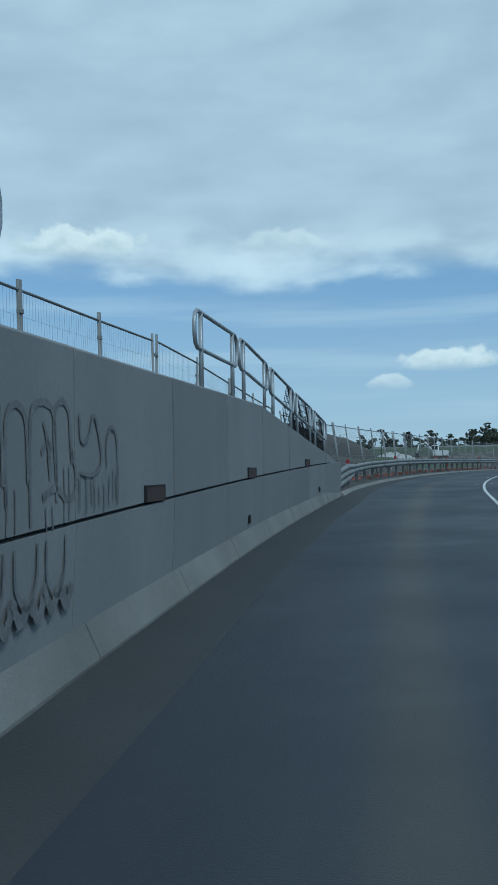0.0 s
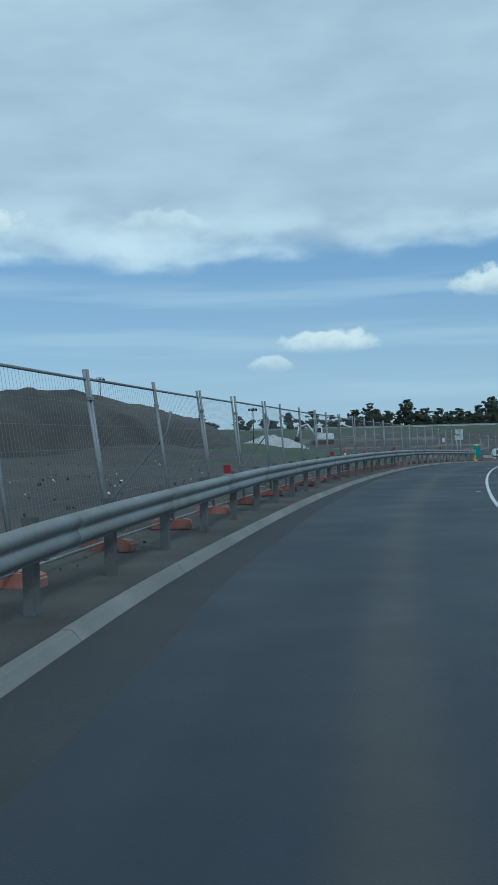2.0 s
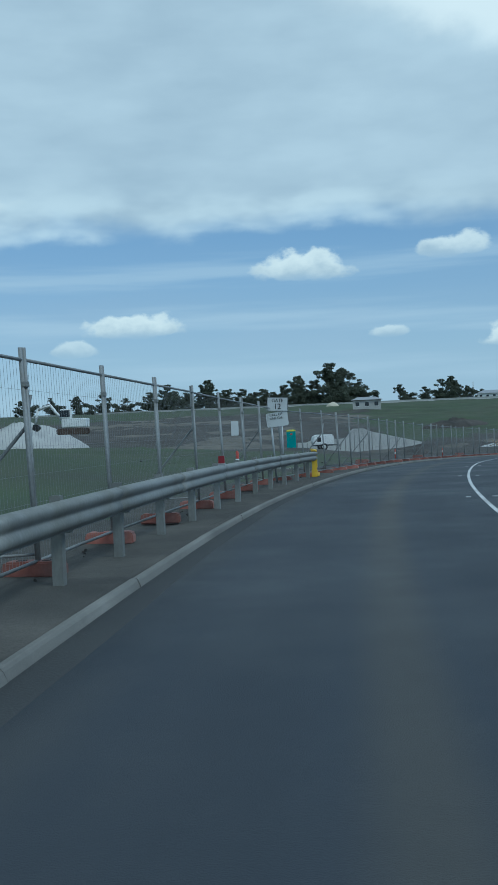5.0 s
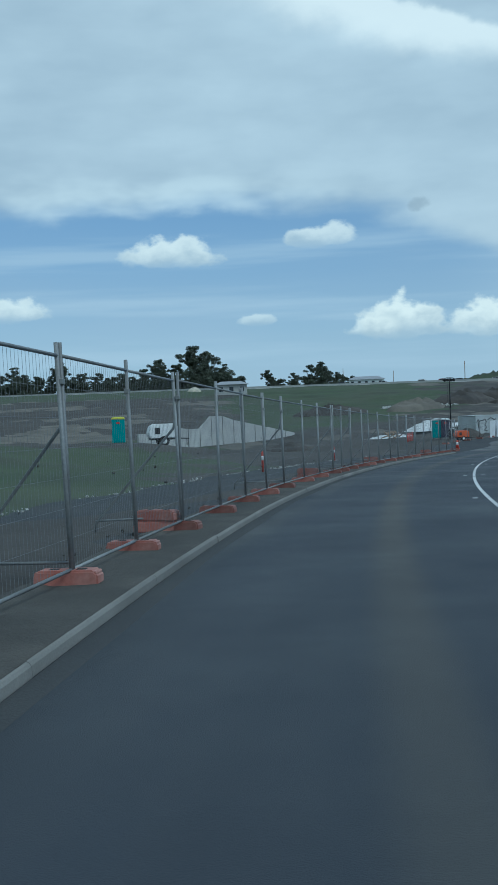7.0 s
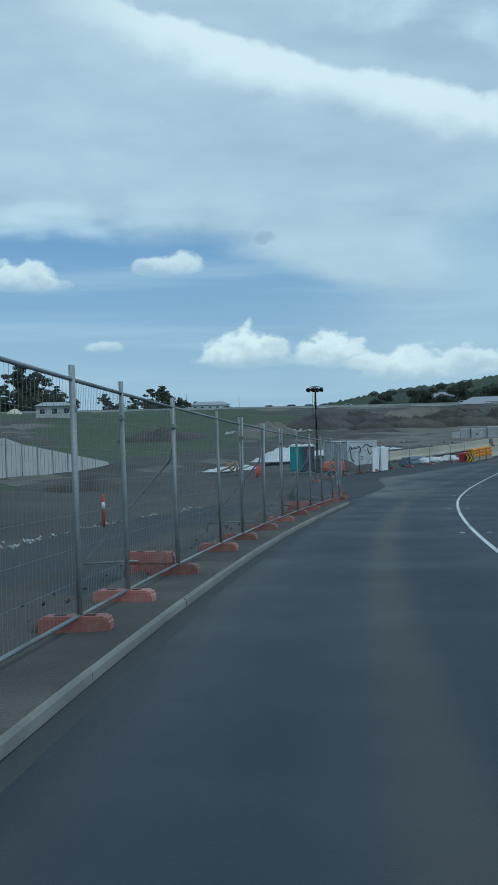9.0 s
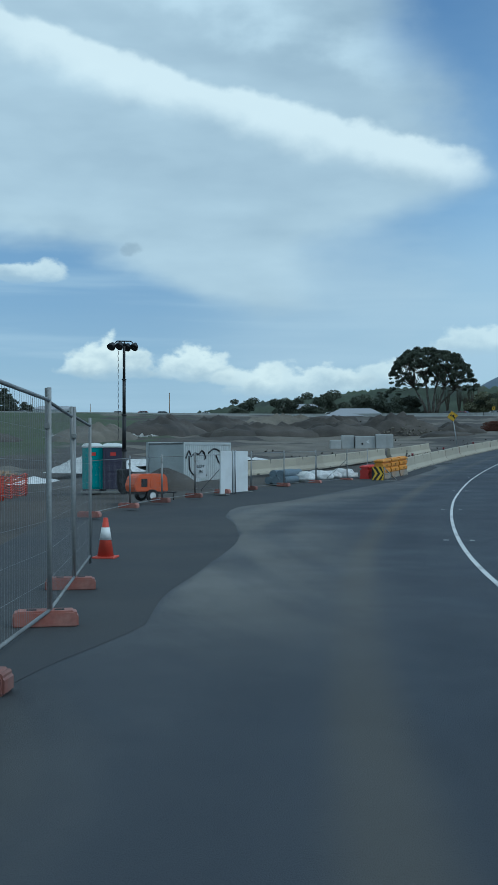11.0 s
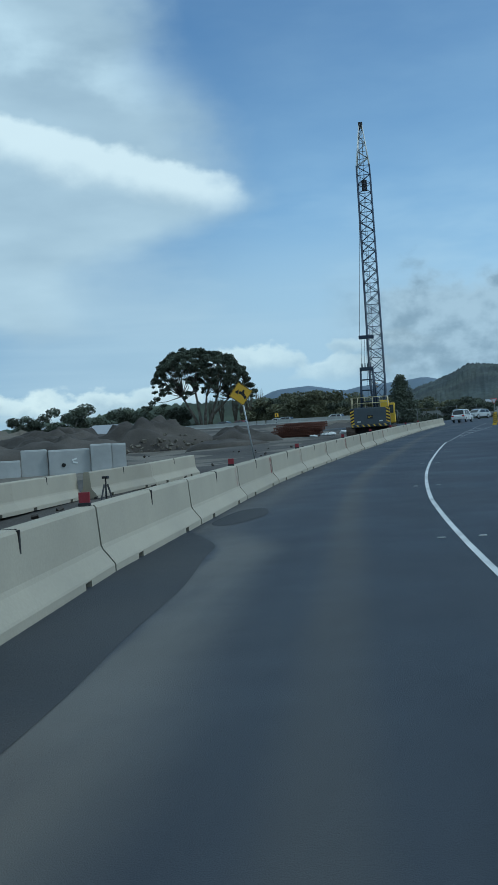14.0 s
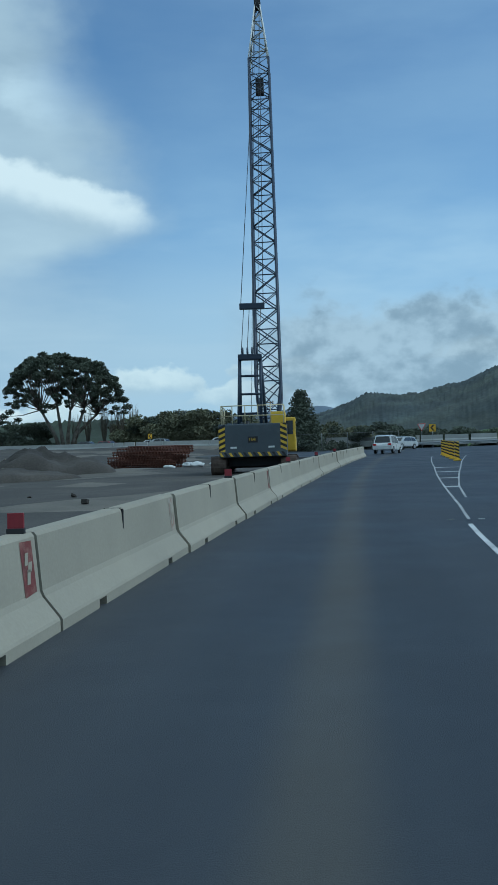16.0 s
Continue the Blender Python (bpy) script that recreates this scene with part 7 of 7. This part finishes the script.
FIELD = mat("bright_pasture", (0.07, 0.12, 0.03), 0.95, var=0.2, scale=0.02, fine=0.3, bump=0, second=(0.08, 0.1, 0.045), cover=0.3)
# the blue is distance haze, painted into the forest's base colour
FARHAZE = mat("haze_blue_far_range", (0.14, 0.18, 0.23), 1.0, var=0.14, scale=0.003, fine=0.03, bump=0)
ROOFG = mat("grey_roof_sheet", (0.3, 0.31, 0.33), 0.5, var=0.1)
WALLP = mat("pale_house_wall", (0.4, 0.37, 0.32), 0.8, var=0.1)


def leaf_cloud(rnd, centres, n, size, core=0.0):
    """Small bent leaf sprays round the given clump centres (x, y, z, radius)."""
    total = sum(c[3] ** 2 for c in centres)
    verts, faces = [], []
    for cx, cy, cz, r in centres:
        for _ in range(max(8, int(n * r * r / total))):
            d = Vector((rnd.gauss(0, 1), rnd.gauss(0, 1), rnd.gauss(0, 1))).normalized() * r * rnd.random() ** 0.4
            p = Vector((cx, cy, cz)) + Vector((d.x, d.y, d.z * 0.62))
            a = Vector((rnd.gauss(0, 1), rnd.gauss(0, 1), rnd.gauss(0, 0.7))).normalized()
            b = a.cross(Vector((rnd.gauss(0, 1), rnd.gauss(0, 1), rnd.gauss(0, 1)))).normalized()
            s = size * rnd.uniform(0.5, 1.4)
            k = len(verts)
            n1 = a.cross(b) * s * 0.3
            verts += [p - a * s, p + b * s * 0.55 + n1, p + a * s, p - b * s * 0.55 + n1]
            faces += [(k, k + 1, k + 2), (k, k + 2, k + 3)]
    if core:
        bm = bmesh.new()
        bmesh.ops.create_icosphere(bm, subdivisions=2, radius=1.0)
        vs, fs = [v.co.copy() for v in bm.verts], [[v.index for v in f.verts] for f in bm.faces]
        bm.free()
        for cx, cy, cz, r in centres:
            k, o = len(verts), rnd.uniform(0, 50)
            verts += [Vector((cx, cy, cz)) + Vector((v.x, v.y, v.z * 0.62)) * r * core * (1 + 0.7 * noise.noise(v * 1.7 + Vector((o, 0, 0)))) for v in vs]
            faces += [tuple(i + k for i in f) for f in fs]
    me = bpy.data.meshes.new("crown")
    me.from_pydata([tuple(v) for v in verts], [], faces)
    return me


def limbs(bm, rnd, base, top, r, spread, levels, tips):
    """A tapered trunk that forks."""
    mid = base.lerp(top, 0.55) + Vector((rnd.uniform(-1, 1), rnd.uniform(-1, 1), 0)) * r * 1.5
    tube(bm, [base, mid, top], [r, r * 0.8, r * 0.6], 6)
    if levels == 0:
        tips.append(top)
        return
    d = top - base
    for _ in range(3 if levels > 1 else 2):
        out = Vector((rnd.gauss(0, 1), rnd.gauss(0, 1), 0)).normalized() * spread * d.length * rnd.uniform(0.6, 1.1)
        limbs(bm, rnd, top, top + d * rnd.uniform(0.35, 0.55) + out, r * 0.55, spread, levels - 1, tips)


def make_tree(name, m, h, w, label, seed, kind="gum", leaves=2600):
    rnd = random.Random(seed)
    t = thing(name, m, label, "tree", "trees")
    bm = bmesh.new()
    tips = []
    if kind == "umbrella":
        # one broad dome of many small leaf pads on a spread of pale limbs, open below
        forks = []
        for x, y, z, lean in ((-1.2, 0.3, 0.44, -0.2), (-0.5, -0.4, 0.5, -0.07), (0.3, -0.5, 0.42, 0.04), (1.2, 0.4, 0.45, 0.16), (0.7, 1.2, 0.4, 0.27)):
            top = Vector((lean * w, y * 2, z * h))
            tube(bm, [(x * 0.5, y * 0.5, -0.3), (x * 0.8 + lean * w * 0.3, y, h * 0.22), top], [0.55, 0.4, 0.24], 7)
            forks.append(top)
        cl = []

        def crest(x):
            """The crown's top over x, as a share of the height."""
            return ramp(x, (-0.52, 0.5), (-0.46, 0.7), (-0.38, 0.84), (-0.28, 0.95), (-0.16, 1.0), (0.0, 0.98), (0.1, 0.93), (0.18, 0.93), (0.28, 0.9), (0.36, 0.8), (0.45, 0.66), (0.52, 0.48)) - 0.02

        for k in range(520):
            a, u = rnd.uniform(0, 6.28), rnd.random() ** 0.5
            x, y = 0.5 * u * math.cos(a), 0.42 * u * math.sin(a)
            top = 0.44 + (crest(x) - 0.44) * math.sqrt(max(0.05, 1 - (y / 0.46) ** 2))
            low = 0.5 - 0.16 * min(1.0, abs(x) / 0.5)
            v = 1.0 if rnd.random() < 0.55 else rnd.random() ** 0.6
            z = low + (top - low) * v - rnd.uniform(0.0, 0.05)
            cl.append((x * w, y * w, h * z, rnd.uniform(0.5, 1.15)))
        for x, z in ((-0.5, 0.38), (-0.53, 0.33), (-0.45, 0.42), (0.52, 0.46), (0.49, 0.4), (0.42, 0.44)):
            cl.append((x * w, rnd.uniform(-2, 2), z * h, rnd.uniform(0.8, 1.3)))
        for x, y, z, r in cl[::5]:
            f = min(forks, key=lambda q: (q - Vector((x, y, q.z))).length)
            p = Vector((x, y, z))
            tube(bm, [f, f.lerp(p, 0.55) + Vector((rnd.uniform(-0.5, 0.5), 0, -0.4)), p], [0.15, 0.09, 0.03], 5)
    elif kind == "gum":
        limbs(bm, rnd, Vector((0, 0, -0.3)), Vector((rnd.uniform(-0.5, 0.5), rnd.uniform(-0.5, 0.5), h * 0.4)), h * 0.022, 0.4, 2, tips)
        cl = [(p.x, p.y, p.z, rnd.uniform(0.08, 0.14) * w) for p in tips]
        lobes = [(rnd.uniform(-0.3, 0.3) * w, rnd.uniform(-0.3, 0.3) * w, h * rnd.uniform(0.2, 0.7), w * rnd.uniform(0.2, 0.36)) for _ in range(9)] + [(rnd.uniform(-0.1, 0.1) * w, 0, h * 0.82, w * 0.2)]
        for k in range(140):
            x, y, z, r = lobes[k % 10]
            d = Vector((rnd.gauss(0, 1), rnd.gauss(0, 1), rnd.gauss(0, 1))).normalized() * r * rnd.random() ** 0.4
            cl.append((x + d.x, y + d.y, max(0.06 * h, z + d.z * 0.8), rnd.uniform(0.05, 0.11) * w))
    elif kind == "conifer":
        tube(bm, [(0, 0, -0.3), (0, 0, h * 0.95)], [0.3, 0.05], 6)
        cl = [(w * 0.3 * (1 - z) * math.cos(k * 2.4), w * 0.3 * (1 - z) * math.sin(k * 2.4), h * (0.08 + 0.88 * z), w * (0.12 + 0.26 * (1 - z) ** 0.6)) for k, z in ((k, k / 34) for k in range(34))]
    elif kind == "bare":
        for k in range(30):
            a = k * 2.4
            tube(bm, [(0, 0, h * 0.08), (w * 0.12 * math.cos(a), w * 0.12 * math.sin(a), h * 0.45), (w * 0.35 * math.cos(a) * rnd.random(), w * 0.35 * math.sin(a) * rnd.random(), h * rnd.uniform(0.7, 1.0))], [0.1, 0.07, 0.02], 4)
        cl = []
    else:
        for k in range(5):
            tube(bm, [(0, 0, -0.2), (w * 0.2 * math.cos(k * 1.3), w * 0.2 * math.sin(k * 1.3), h * 0.5)], [0.12, 0.04], 5)
        cl = [(rnd.uniform(-0.42, 0.42) * w, rnd.uniform(-0.42, 0.42) * w, h * rnd.uniform(0.15, 0.8), rnd.uniform(0.12, 0.22) * w) for _ in range(18)]
    part("trunk", bm, LEAFB if kind == "bare" else BARK, t)
    if cl:
        me = leaf_cloud(rnd, cl, leaves, 0.24 if kind == "umbrella" else 0.17 if kind == "gum" else 0.14 + w * 0.01, 0.3 if kind == "umbrella" else 0.38)
        me.materials.append(LEAFG if kind == "scrub" else LEAFD)
        part("crown", me, None, t)
    return t


def away(px, py, az, d):
    """The place d metres from px, py in the direction az, clockwise from +y."""
    return px + d * math.sin(radians(az)), py + d * math.cos(radians(az))


make_tree("gum_tree", pose(338, 387, 9.6, 0, 0, -47), 23.6, 26.5, "huge spreading eucalypt with dark umbrella crown and pale limbs", 3, "umbrella", 60000)
GUMS = [make_tree("gum_tree", pose(0, 0, -50), 14, 10, "tall dark eucalypt with clumped open crown", 10 + k, "gum", 20000) for k in range(4)]
SCRUB = [make_tree("bush", pose(0, 0, -50), 6, 9, "dense olive scrub bush beside the highway", 30 + k, "scrub", 6000) for k in range(3)]
DARKB = [make_tree("bush", pose(0, 0, -50), 7, 9, "dense dark evergreen bush", 40 + k, "dark", 6000) for k in range(2)]
BARE = make_tree("poplar", pose(0, 0, -50), 11, 5, "leafless winter poplar with upright twigs", 51, "bare")


def plant(ob, x, y, h, turn, unit):
    s = h / unit
    z = gz(x, y) - 0.2
    if ob.name in USED:
        o = copy_thing(ob, pose(x, y, z, 0, 0, turn))
        o.scale = (s, s, s)
    else:
        USED.add(ob.name)
        ob.matrix_world = pose(x, y, z, 0, 0, turn) @ Matrix.Scale(s, 4)


rnd = random.Random(77)
# line of gums beyond the highway: azimuth from (26.7, 96), height
for az, h, d in ((5.2, 9, 540), (6.8, 11, 560), (8.2, 10, 540), (9.6, 12, 550), (10.9, 9, 570), (12.2, 11, 560), (13.2, 14, 540), (14.2, 10, 560), (15.4, 17, 550), (16.3, 11, 570), (17.4, 12, 550), (18.6, 10, 560), (19.6, 13, 540), (20.4, 18, 550), (21.3, 14, 560), (22.2, 22, 545), (23.0, 19, 560), (23.8, 13, 570), (26.0, 10, 620), (27.3, 9, 640), (28.2, 13, 600), (28.8, 14, 610), (29.6, 9, 640), (3.0, 11, 560), (0.5, 12, 570), (-3.0, 10, 580)):
    x, y = away(26.7, 96.0, az, d * 0.93)
    plant(GUMS[rnd.randrange(4)], x, y, h * rnd.uniform(0.95, 1.1), rnd.uniform(0, 360), 14)
    x, y = away(26.7, 96.0, az + 0.5, d * 0.92)
    plant(DARKB[rnd.randrange(2)], x, y, max(6.5, h * 0.55), rnd.uniform(0, 360), 7)
for k in range(26):
    x, y = away(26.7, 96.0, 12.5 + k * 0.46 + rnd.uniform(-0.2, 0.2), rnd.uniform(520, 560))
    plant(GUMS[rnd.randrange(4)], x, y, rnd.uniform(8.5, 12.5), rnd.uniform(0, 360), 14)
# dark and olive growth beside the big tree and along the highway
for x, y, h, kind in ((318, 398, 9, 1), (310, 408, 9.5, 1), (303, 416, 8, 1), (326, 396, 8, 1), (349, 372, 8, 1), (357, 362, 7, 1), (296, 428, 7, 1), (340, 398, 9, 1),
                      (347, 375, 7.5, 0), (349, 371, 8.5, 0), (351, 367, 9.5, 0), (353, 362, 9.5, 0), (352, 358, 9, 0), (357, 368, 10, 0), (350, 364, 7, 0), (349, 373, 6, 0), (354, 356, 8, 0),
                      (352, 352, 7, 1), (350, 342, 6, 0), (348, 333, 8.5, 0), (350, 324, 7, 0), (355, 347, 10, 0), (358, 336, 9, 0), (352, 316, 6, 0), (362, 326, 8, 0), (368, 345, 10, 1), (372, 334, 9, 1), (378, 322, 8, 1), (384, 312, 8, 1), (390, 300, 8, 1), (400, 290, 7, 1)):
    plant((DARKB if kind else SCRUB)[rnd.randrange(2)], x, y, h, rnd.uniform(0, 360), 7 if kind else 6)
for x, y, h in ((342, 384, 10), (344, 381, 11), (346, 378, 12), (348, 376, 11), (345, 379.5, 9), (340, 386, 9)):
    plant(BARE, x, y, h, rnd.uniform(0, 360), 11)
for az, d, h in ((42.6, 520, 7), (43.8, 500, 8), (45.0, 470, 9), (46.0, 440, 8), (47.2, 430, 9), (44.4, 540, 9), (47.9, 420, 12)):
    x, y = away(80.5, 176.0, az, d)
    plant(DARKB[rnd.randrange(2)] if h < 11 else GUMS[1], x, y, h, rnd.uniform(0, 360), 7 if h < 11 else 14)
make_tree("conifer", pose(293, 303.5, gz(293, 303.5)), 9.5, 6.0, "dense dark green conifer behind the crane", 61, "conifer", 9000)
for x, y, h in ((318, 300, 5), (322, 306, 6), (315, 312, 6), (330, 300, 6), (336, 290, 5), (340, 284, 7), (349, 276, 7)):
    plant(DARKB[rnd.randrange(2)], x, y, h, rnd.uniform(0, 360), 7)


def make_ridge(name, ref, d, depth, tops, mt, label, rough, step=0.35, rows_n=13, jitter=0.0):
    """A long hill: tops are (azimuth, height) as seen from ref at the distance d."""
    bm = bmesh.new()
    rows = []
    rnd = random.Random(5)
    azs = frange(tops[0][0], tops[-1][0], step)
    for v in np.linspace(0, 1, rows_n):
        row = []
        for az in azs:
            x, y = away(ref[0], ref[1], az, d + depth * (v - 0.7))
            h = ramp(az, *tops)
            k = math.sin(min(v / 0.7, 1) * math.pi / 2) if v <= 0.7 else max(0.0, math.cos((v - 0.7) / 0.3 * math.pi / 2)) ** 0.5
            n = noise.fractal(Vector((x * rough[0], y * rough[0], 2.2)), 0.9, 2.0, 5)
            row.append(bm.verts.new((x, y, -4 + (h + 4) * k + n * rough[1] * k + jitter * k * rnd.random() ** 2)))
        rows.append(row)
    for a, b in zip(rows, rows[1:]):
        for i in range(len(a) - 1):
            bm.faces.new((a[i], a[i + 1], b[i + 1], b[i]))
    solid(name, bm, mt, label, "hill", "structure", smooth=True)


make_ridge("hill_far", (100, 194), 4100, 500, [(20, 60), (34, 90), (46, 120), (49.5, 150), (51.5, 200), (53.0, 232), (53.8, 262), (54.6, 285), (56.4, 293), (58.3, 268), (59.2, 280), (61.5, 290), (62.6, 298), (64, 270), (67, 240), (72, 220), (90, 160)], FARHAZE, "distant forested mountain range with haze blue in its colour", (0.002, 8), 0.4)
make_ridge("hill_green", (80.5, 176), 720, 260, [(32, 4), (34, 12), (36.2, 18), (37.5, 22), (39.6, 27), (41.2, 30), (42.5, 31), (44, 33), (47, 38), (50, 40), (55, 40), (60, 34), (66, 20)], mat("green_scrub_hill", (0.055, 0.075, 0.04), 0.95, var=0.35, scale=0.03, fine=0.4, bump=0, second=(0.03, 0.04, 0.026), cover=0.45), "green hill with scrub and scattered trees", (0.02, 3.0), 0.15, 30, 2.5)
make_ridge("hill_forest", (160.9, 232), 1350, 600, [(56, 40), (60, 66), (61.5, 78), (62.5, 86), (63.3, 92), (64.3, 100), (65.2, 109), (66.5, 109), (68.2, 110), (70.2, 120), (72.2, 136), (76, 152), (84, 158), (96, 130), (120, 70)], FOREST, "dark forested hill beyond the intersection", (0.012, 6), 0.07, 50, 3.0)
make_ridge("hill_pasture", (160.9, 232), 420, 150, [(57, 5), (60, 10), (63, 14), (66, 17), (70, 20), (76, 23), (90, 20), (110, 10)], FIELD, "bright green pasture slope beyond the road", (0.01, 1.5), 0.6)
for az, d, h in ((60.5, 330, 7), (61.3, 340, 9), (62.1, 330, 11), (62.9, 340, 10), (63.6, 335, 9), (64.4, 345, 8), (70.3, 360, 8), (65.4, 400, 6)):
    x, y = away(160.9, 232.0, az, d)
    ob = copy_thing(GUMS[rnd.randrange(4)], pose(x, y, 8.0 + (d - 330) * 0.05, 0, 0, rnd.uniform(0, 360)))
    ob.scale = [h / 14] * 3


def make_house(m, w, d, h, label, wall, roof):
    t = thing("house", m, label, "house", "houses")
    bm = bmesh.new()
    box(bm, -w / 2, w / 2, -d / 2, d / 2, -1.0, h)
    part("wall", bm, wall, t)
    bm = bmesh.new()
    a = [bm.verts.new(v) for v in ((-w / 2 - 0.6, -d / 2 - 0.6, h), (w / 2 + 0.6, -d / 2 - 0.6, h), (w / 2 + 0.6, d / 2 + 0.6, h), (-w / 2 - 0.6, d / 2 + 0.6, h))]
    b = [bm.verts.new(v) for v in ((-w / 2 + d * 0.4, 0, h + d * 0.24), (w / 2 - d * 0.4, 0, h + d * 0.24))]
    for f in ((a[0], a[1], b[1], b[0]), (a[2], a[3], b[0], b[1]), (a[1], a[2], b[1]), (a[3], a[0], b[0]), a[::-1]):
        bm.faces.new(f)
    part("roof", bm, roof, t)
    for x in frange(-w / 2 + 1.5, w / 2 - 1.5, 3.0):
        bm = bmesh.new()
        box(bm, x - 0.6, x + 0.6, -d / 2 - 0.03, -d / 2, h - 2.0, h - 0.7)
        win = part("window", bm, CARG, t)
        bm = bmesh.new()
        box(bm, x - 0.7, x + 0.7, -d / 2 - 0.08, -d / 2 + 0.0, h - 2.12, h - 2.0)
        part("sill", bm, WHITEP, win)
    return t


def house_at(x, y, z, px, py, w, d, h, label, wall=WALLP, roof=ROOFG):
    m = facing(x, y, z, px, py)
    make_house(m, w, d, h, label, wall, roof)


house_at(371.9, 479.2, 13.0, 80, 176, 14, 9, 3.4, "pale house with grey hipped roof beyond the highway")
house_at(309, 392, 8.2, 80, 176, 17, 10, 2.2, "low building with broad grey roof beside the highway")
house_at(162.4, 398.3, 8.2, 27, 96, 9, 4, 2.8, "pale site office cabin beyond the slope", PALECON)
house_at(279.6, 516.3, 12.6, 27, 96, 15, 6, 2.6, "long white building far across the field", WHITEP)
house_at(552, 404, 19.0, 160, 232, 9, 7, 2.4, "small pale house before the forested hill")


def make_pole(x, y, z, h, label):
    p = thing("power_pole", pose(x, y, z, 0, 0, 60), label, "power pole", "power poles")
    bm = bmesh.new()
    tube(bm, [(0, 0, -0.5), (0, 0, h)], [0.17, 0.11], 8)
    part("pole", bm, WOOD, p)
    for dz in (0.35, 1.1):
        bm = bmesh.new()
        box(bm, -1.2, 1.2, -0.07, 0.07, h - dz - 0.08, h - dz + 0.08)
        a = part("crossarm", bm, WOOD, p)
        for x0 in (-1.0, 1.0):
            bm = bmesh.new()
            tube(bm, [(x0, 0, h - dz + 0.08), (x0, 0, h - dz + 0.28)], [0.07, 0.04], 6)
            part("insulator", bm, GALVD, a)


for x, y, h in ((331.3, 625.4, 10), (366.9, 630, 8), (298, 470, 9), (330, 330, 9), (345, 285, 9), (364, 292, 8)):
    make_pole(x, y, gz(x, y) - 0.3, h, "timber power pole with crossarms in the distance")

make_mound("sand_mound", 42, 278, 13, 11, 6.0, 0, PALECON, "large pale sand stockpile beyond the field", "sand heap", 21, 0.1)
make_mound("sand_mound", 166.5, 437, 2.8, 2.6, 1.8, 0, mat("pale_sand", (0.5, 0.46, 0.36), 0.95, var=0.1), "small pale sand heap on the slope", "sand heap", 22, 0.1)


def make_digger():
    z = 3.3
    d = thing("excavator", pose(40.5, 207.8, z, 0, 0, 160), "pale excavator standing on the site beyond the grass", "excavator")
    for y in (-0.9, 0.9):
        bm = bmesh.new()
        plate(bm, [(-1.7, 0.15), (-1.5, 0.0), (1.5, 0.0), (1.7, 0.15), (1.7, 0.55), (1.5, 0.7), (-1.5, 0.7), (-1.7, 0.55)], y - 0.25, y + 0.25)
        part("track", bm, TRACK, d)
    bm = bmesh.new()
    box(bm, -1.7, 1.1, -1.2, 1.2, 0.8, 1.8, None, 0.12)
    part("body", bm, WHITEP, d)
    bm = bmesh.new()
    box(bm, 0.0, 1.2, 0.2, 1.2, 1.8, 2.9, None, 0.12)
    c = part("cab", bm, WHITEP, d)
    bm = bmesh.new()
    box(bm, 0.1, 1.23, 0.16, 1.23, 2.0, 2.75)
    part("window", bm, CARG, c)
    bm = bmesh.new()
    tube(bm, [(1.1, -0.3, 1.4), (2.6, -0.3, 3.4), (4.0, -0.3, 3.0)], 0.2, 6)
    part("boom_arm", bm, WHITEP, d)
    bm = bmesh.new()
    tube(bm, [(4.0, -0.3, 3.1), (4.4, -0.3, 1.3)], 0.15, 6)
    k = part("dipper", bm, WHITEP, d)
    bm = bmesh.new()
    plate(bm, [(4.1, 1.3), (4.6, 1.3), (4.7, 0.7), (4.2, 0.5), (3.8, 0.9)], -0.7, 0.1)
    part("bucket", bm, BLACKP, k)


make_digger()


def make_sheet(x, y, w, d, h, seed, turn):
    bm = bmesh.new()
    n = 14
    g = [[bm.verts.new(((i / n - 0.5) * w, (j / n - 0.5) * d, max(0, (h * (1 - (2 * i / n - 1) ** 2) * (1 - (2 * j / n - 1) ** 2) + 0.3 * noise.noise(Vector((i * 0.6, j * 0.6, seed)))) if 0 < i < n and 0 < j < n else -0.1))) for j in range(n + 1)] for i in range(n + 1)]
    for i in range(n):
        for j in range(n):
            bm.faces.new((g[i][j], g[i + 1][j], g[i + 1][j + 1], g[i][j + 1]))
    solid("tarpaulin", bm, BAGW, "crumpled white tarpaulin sheet over a heap", "tarpaulin", m=pose(x, y, gz(x, y) + 0.05, 0, 0, turn), group="tarpaulins", smooth=True)


make_sheet(121.9, 240.7, 8, 4, 1.4, 1, 20)
make_sheet(128.5, 243.0, 9, 3, 0.5, 2, 15)
make_sheet(139.0, 246.0, 8, 2.5, 0.3, 3, 12)
make_sheet(113.0, 236.5, 10, 2.5, 0.35, 4, 25)


def make_timber():
    t = thing("timber_stack", pose(106.6, 226.5, -0.9, 0, 0, 55), "loose stack of pale timber lengths on the site", "timber")
    r = random.Random(9)
    for k in range(12):
        bm = bmesh.new()
        box(bm, -2.5, 2.5, -0.08, 0.08, 0.0, 0.08, pose(r.uniform(-0.3, 0.3), (k % 6) * 0.3 - 0.8, 0.05 + (k // 6) * 0.4, 0, r.uniform(-4, 1), r.uniform(-12, 12)))
        part("plank", bm, WOOD, t)


make_timber()
bm = bmesh.new()
for k in range(24):
    r = random.Random(k)
    x = r.uniform(-3.2, 3.2)
    tube(bm, [(x, 0, 0), (x + 0.1, 0.02, 0.9)], 0.012, 4)
for z in frange(0.1, 0.9, 0.1):
    tube(bm, [(x, 0.06 * math.sin(x * 2), z + 0.05 * math.sin(x * 3 + z)) for x in frange(-3.2, 3.2, 0.4)], 0.02, 4)
solid("orange_barrier_mesh", bm, ORANGE, "sagging orange plastic barrier mesh on the site", "barrier mesh", "stuff", m=pose(100.6, 213.6, -1.05, 0, 0, 50))
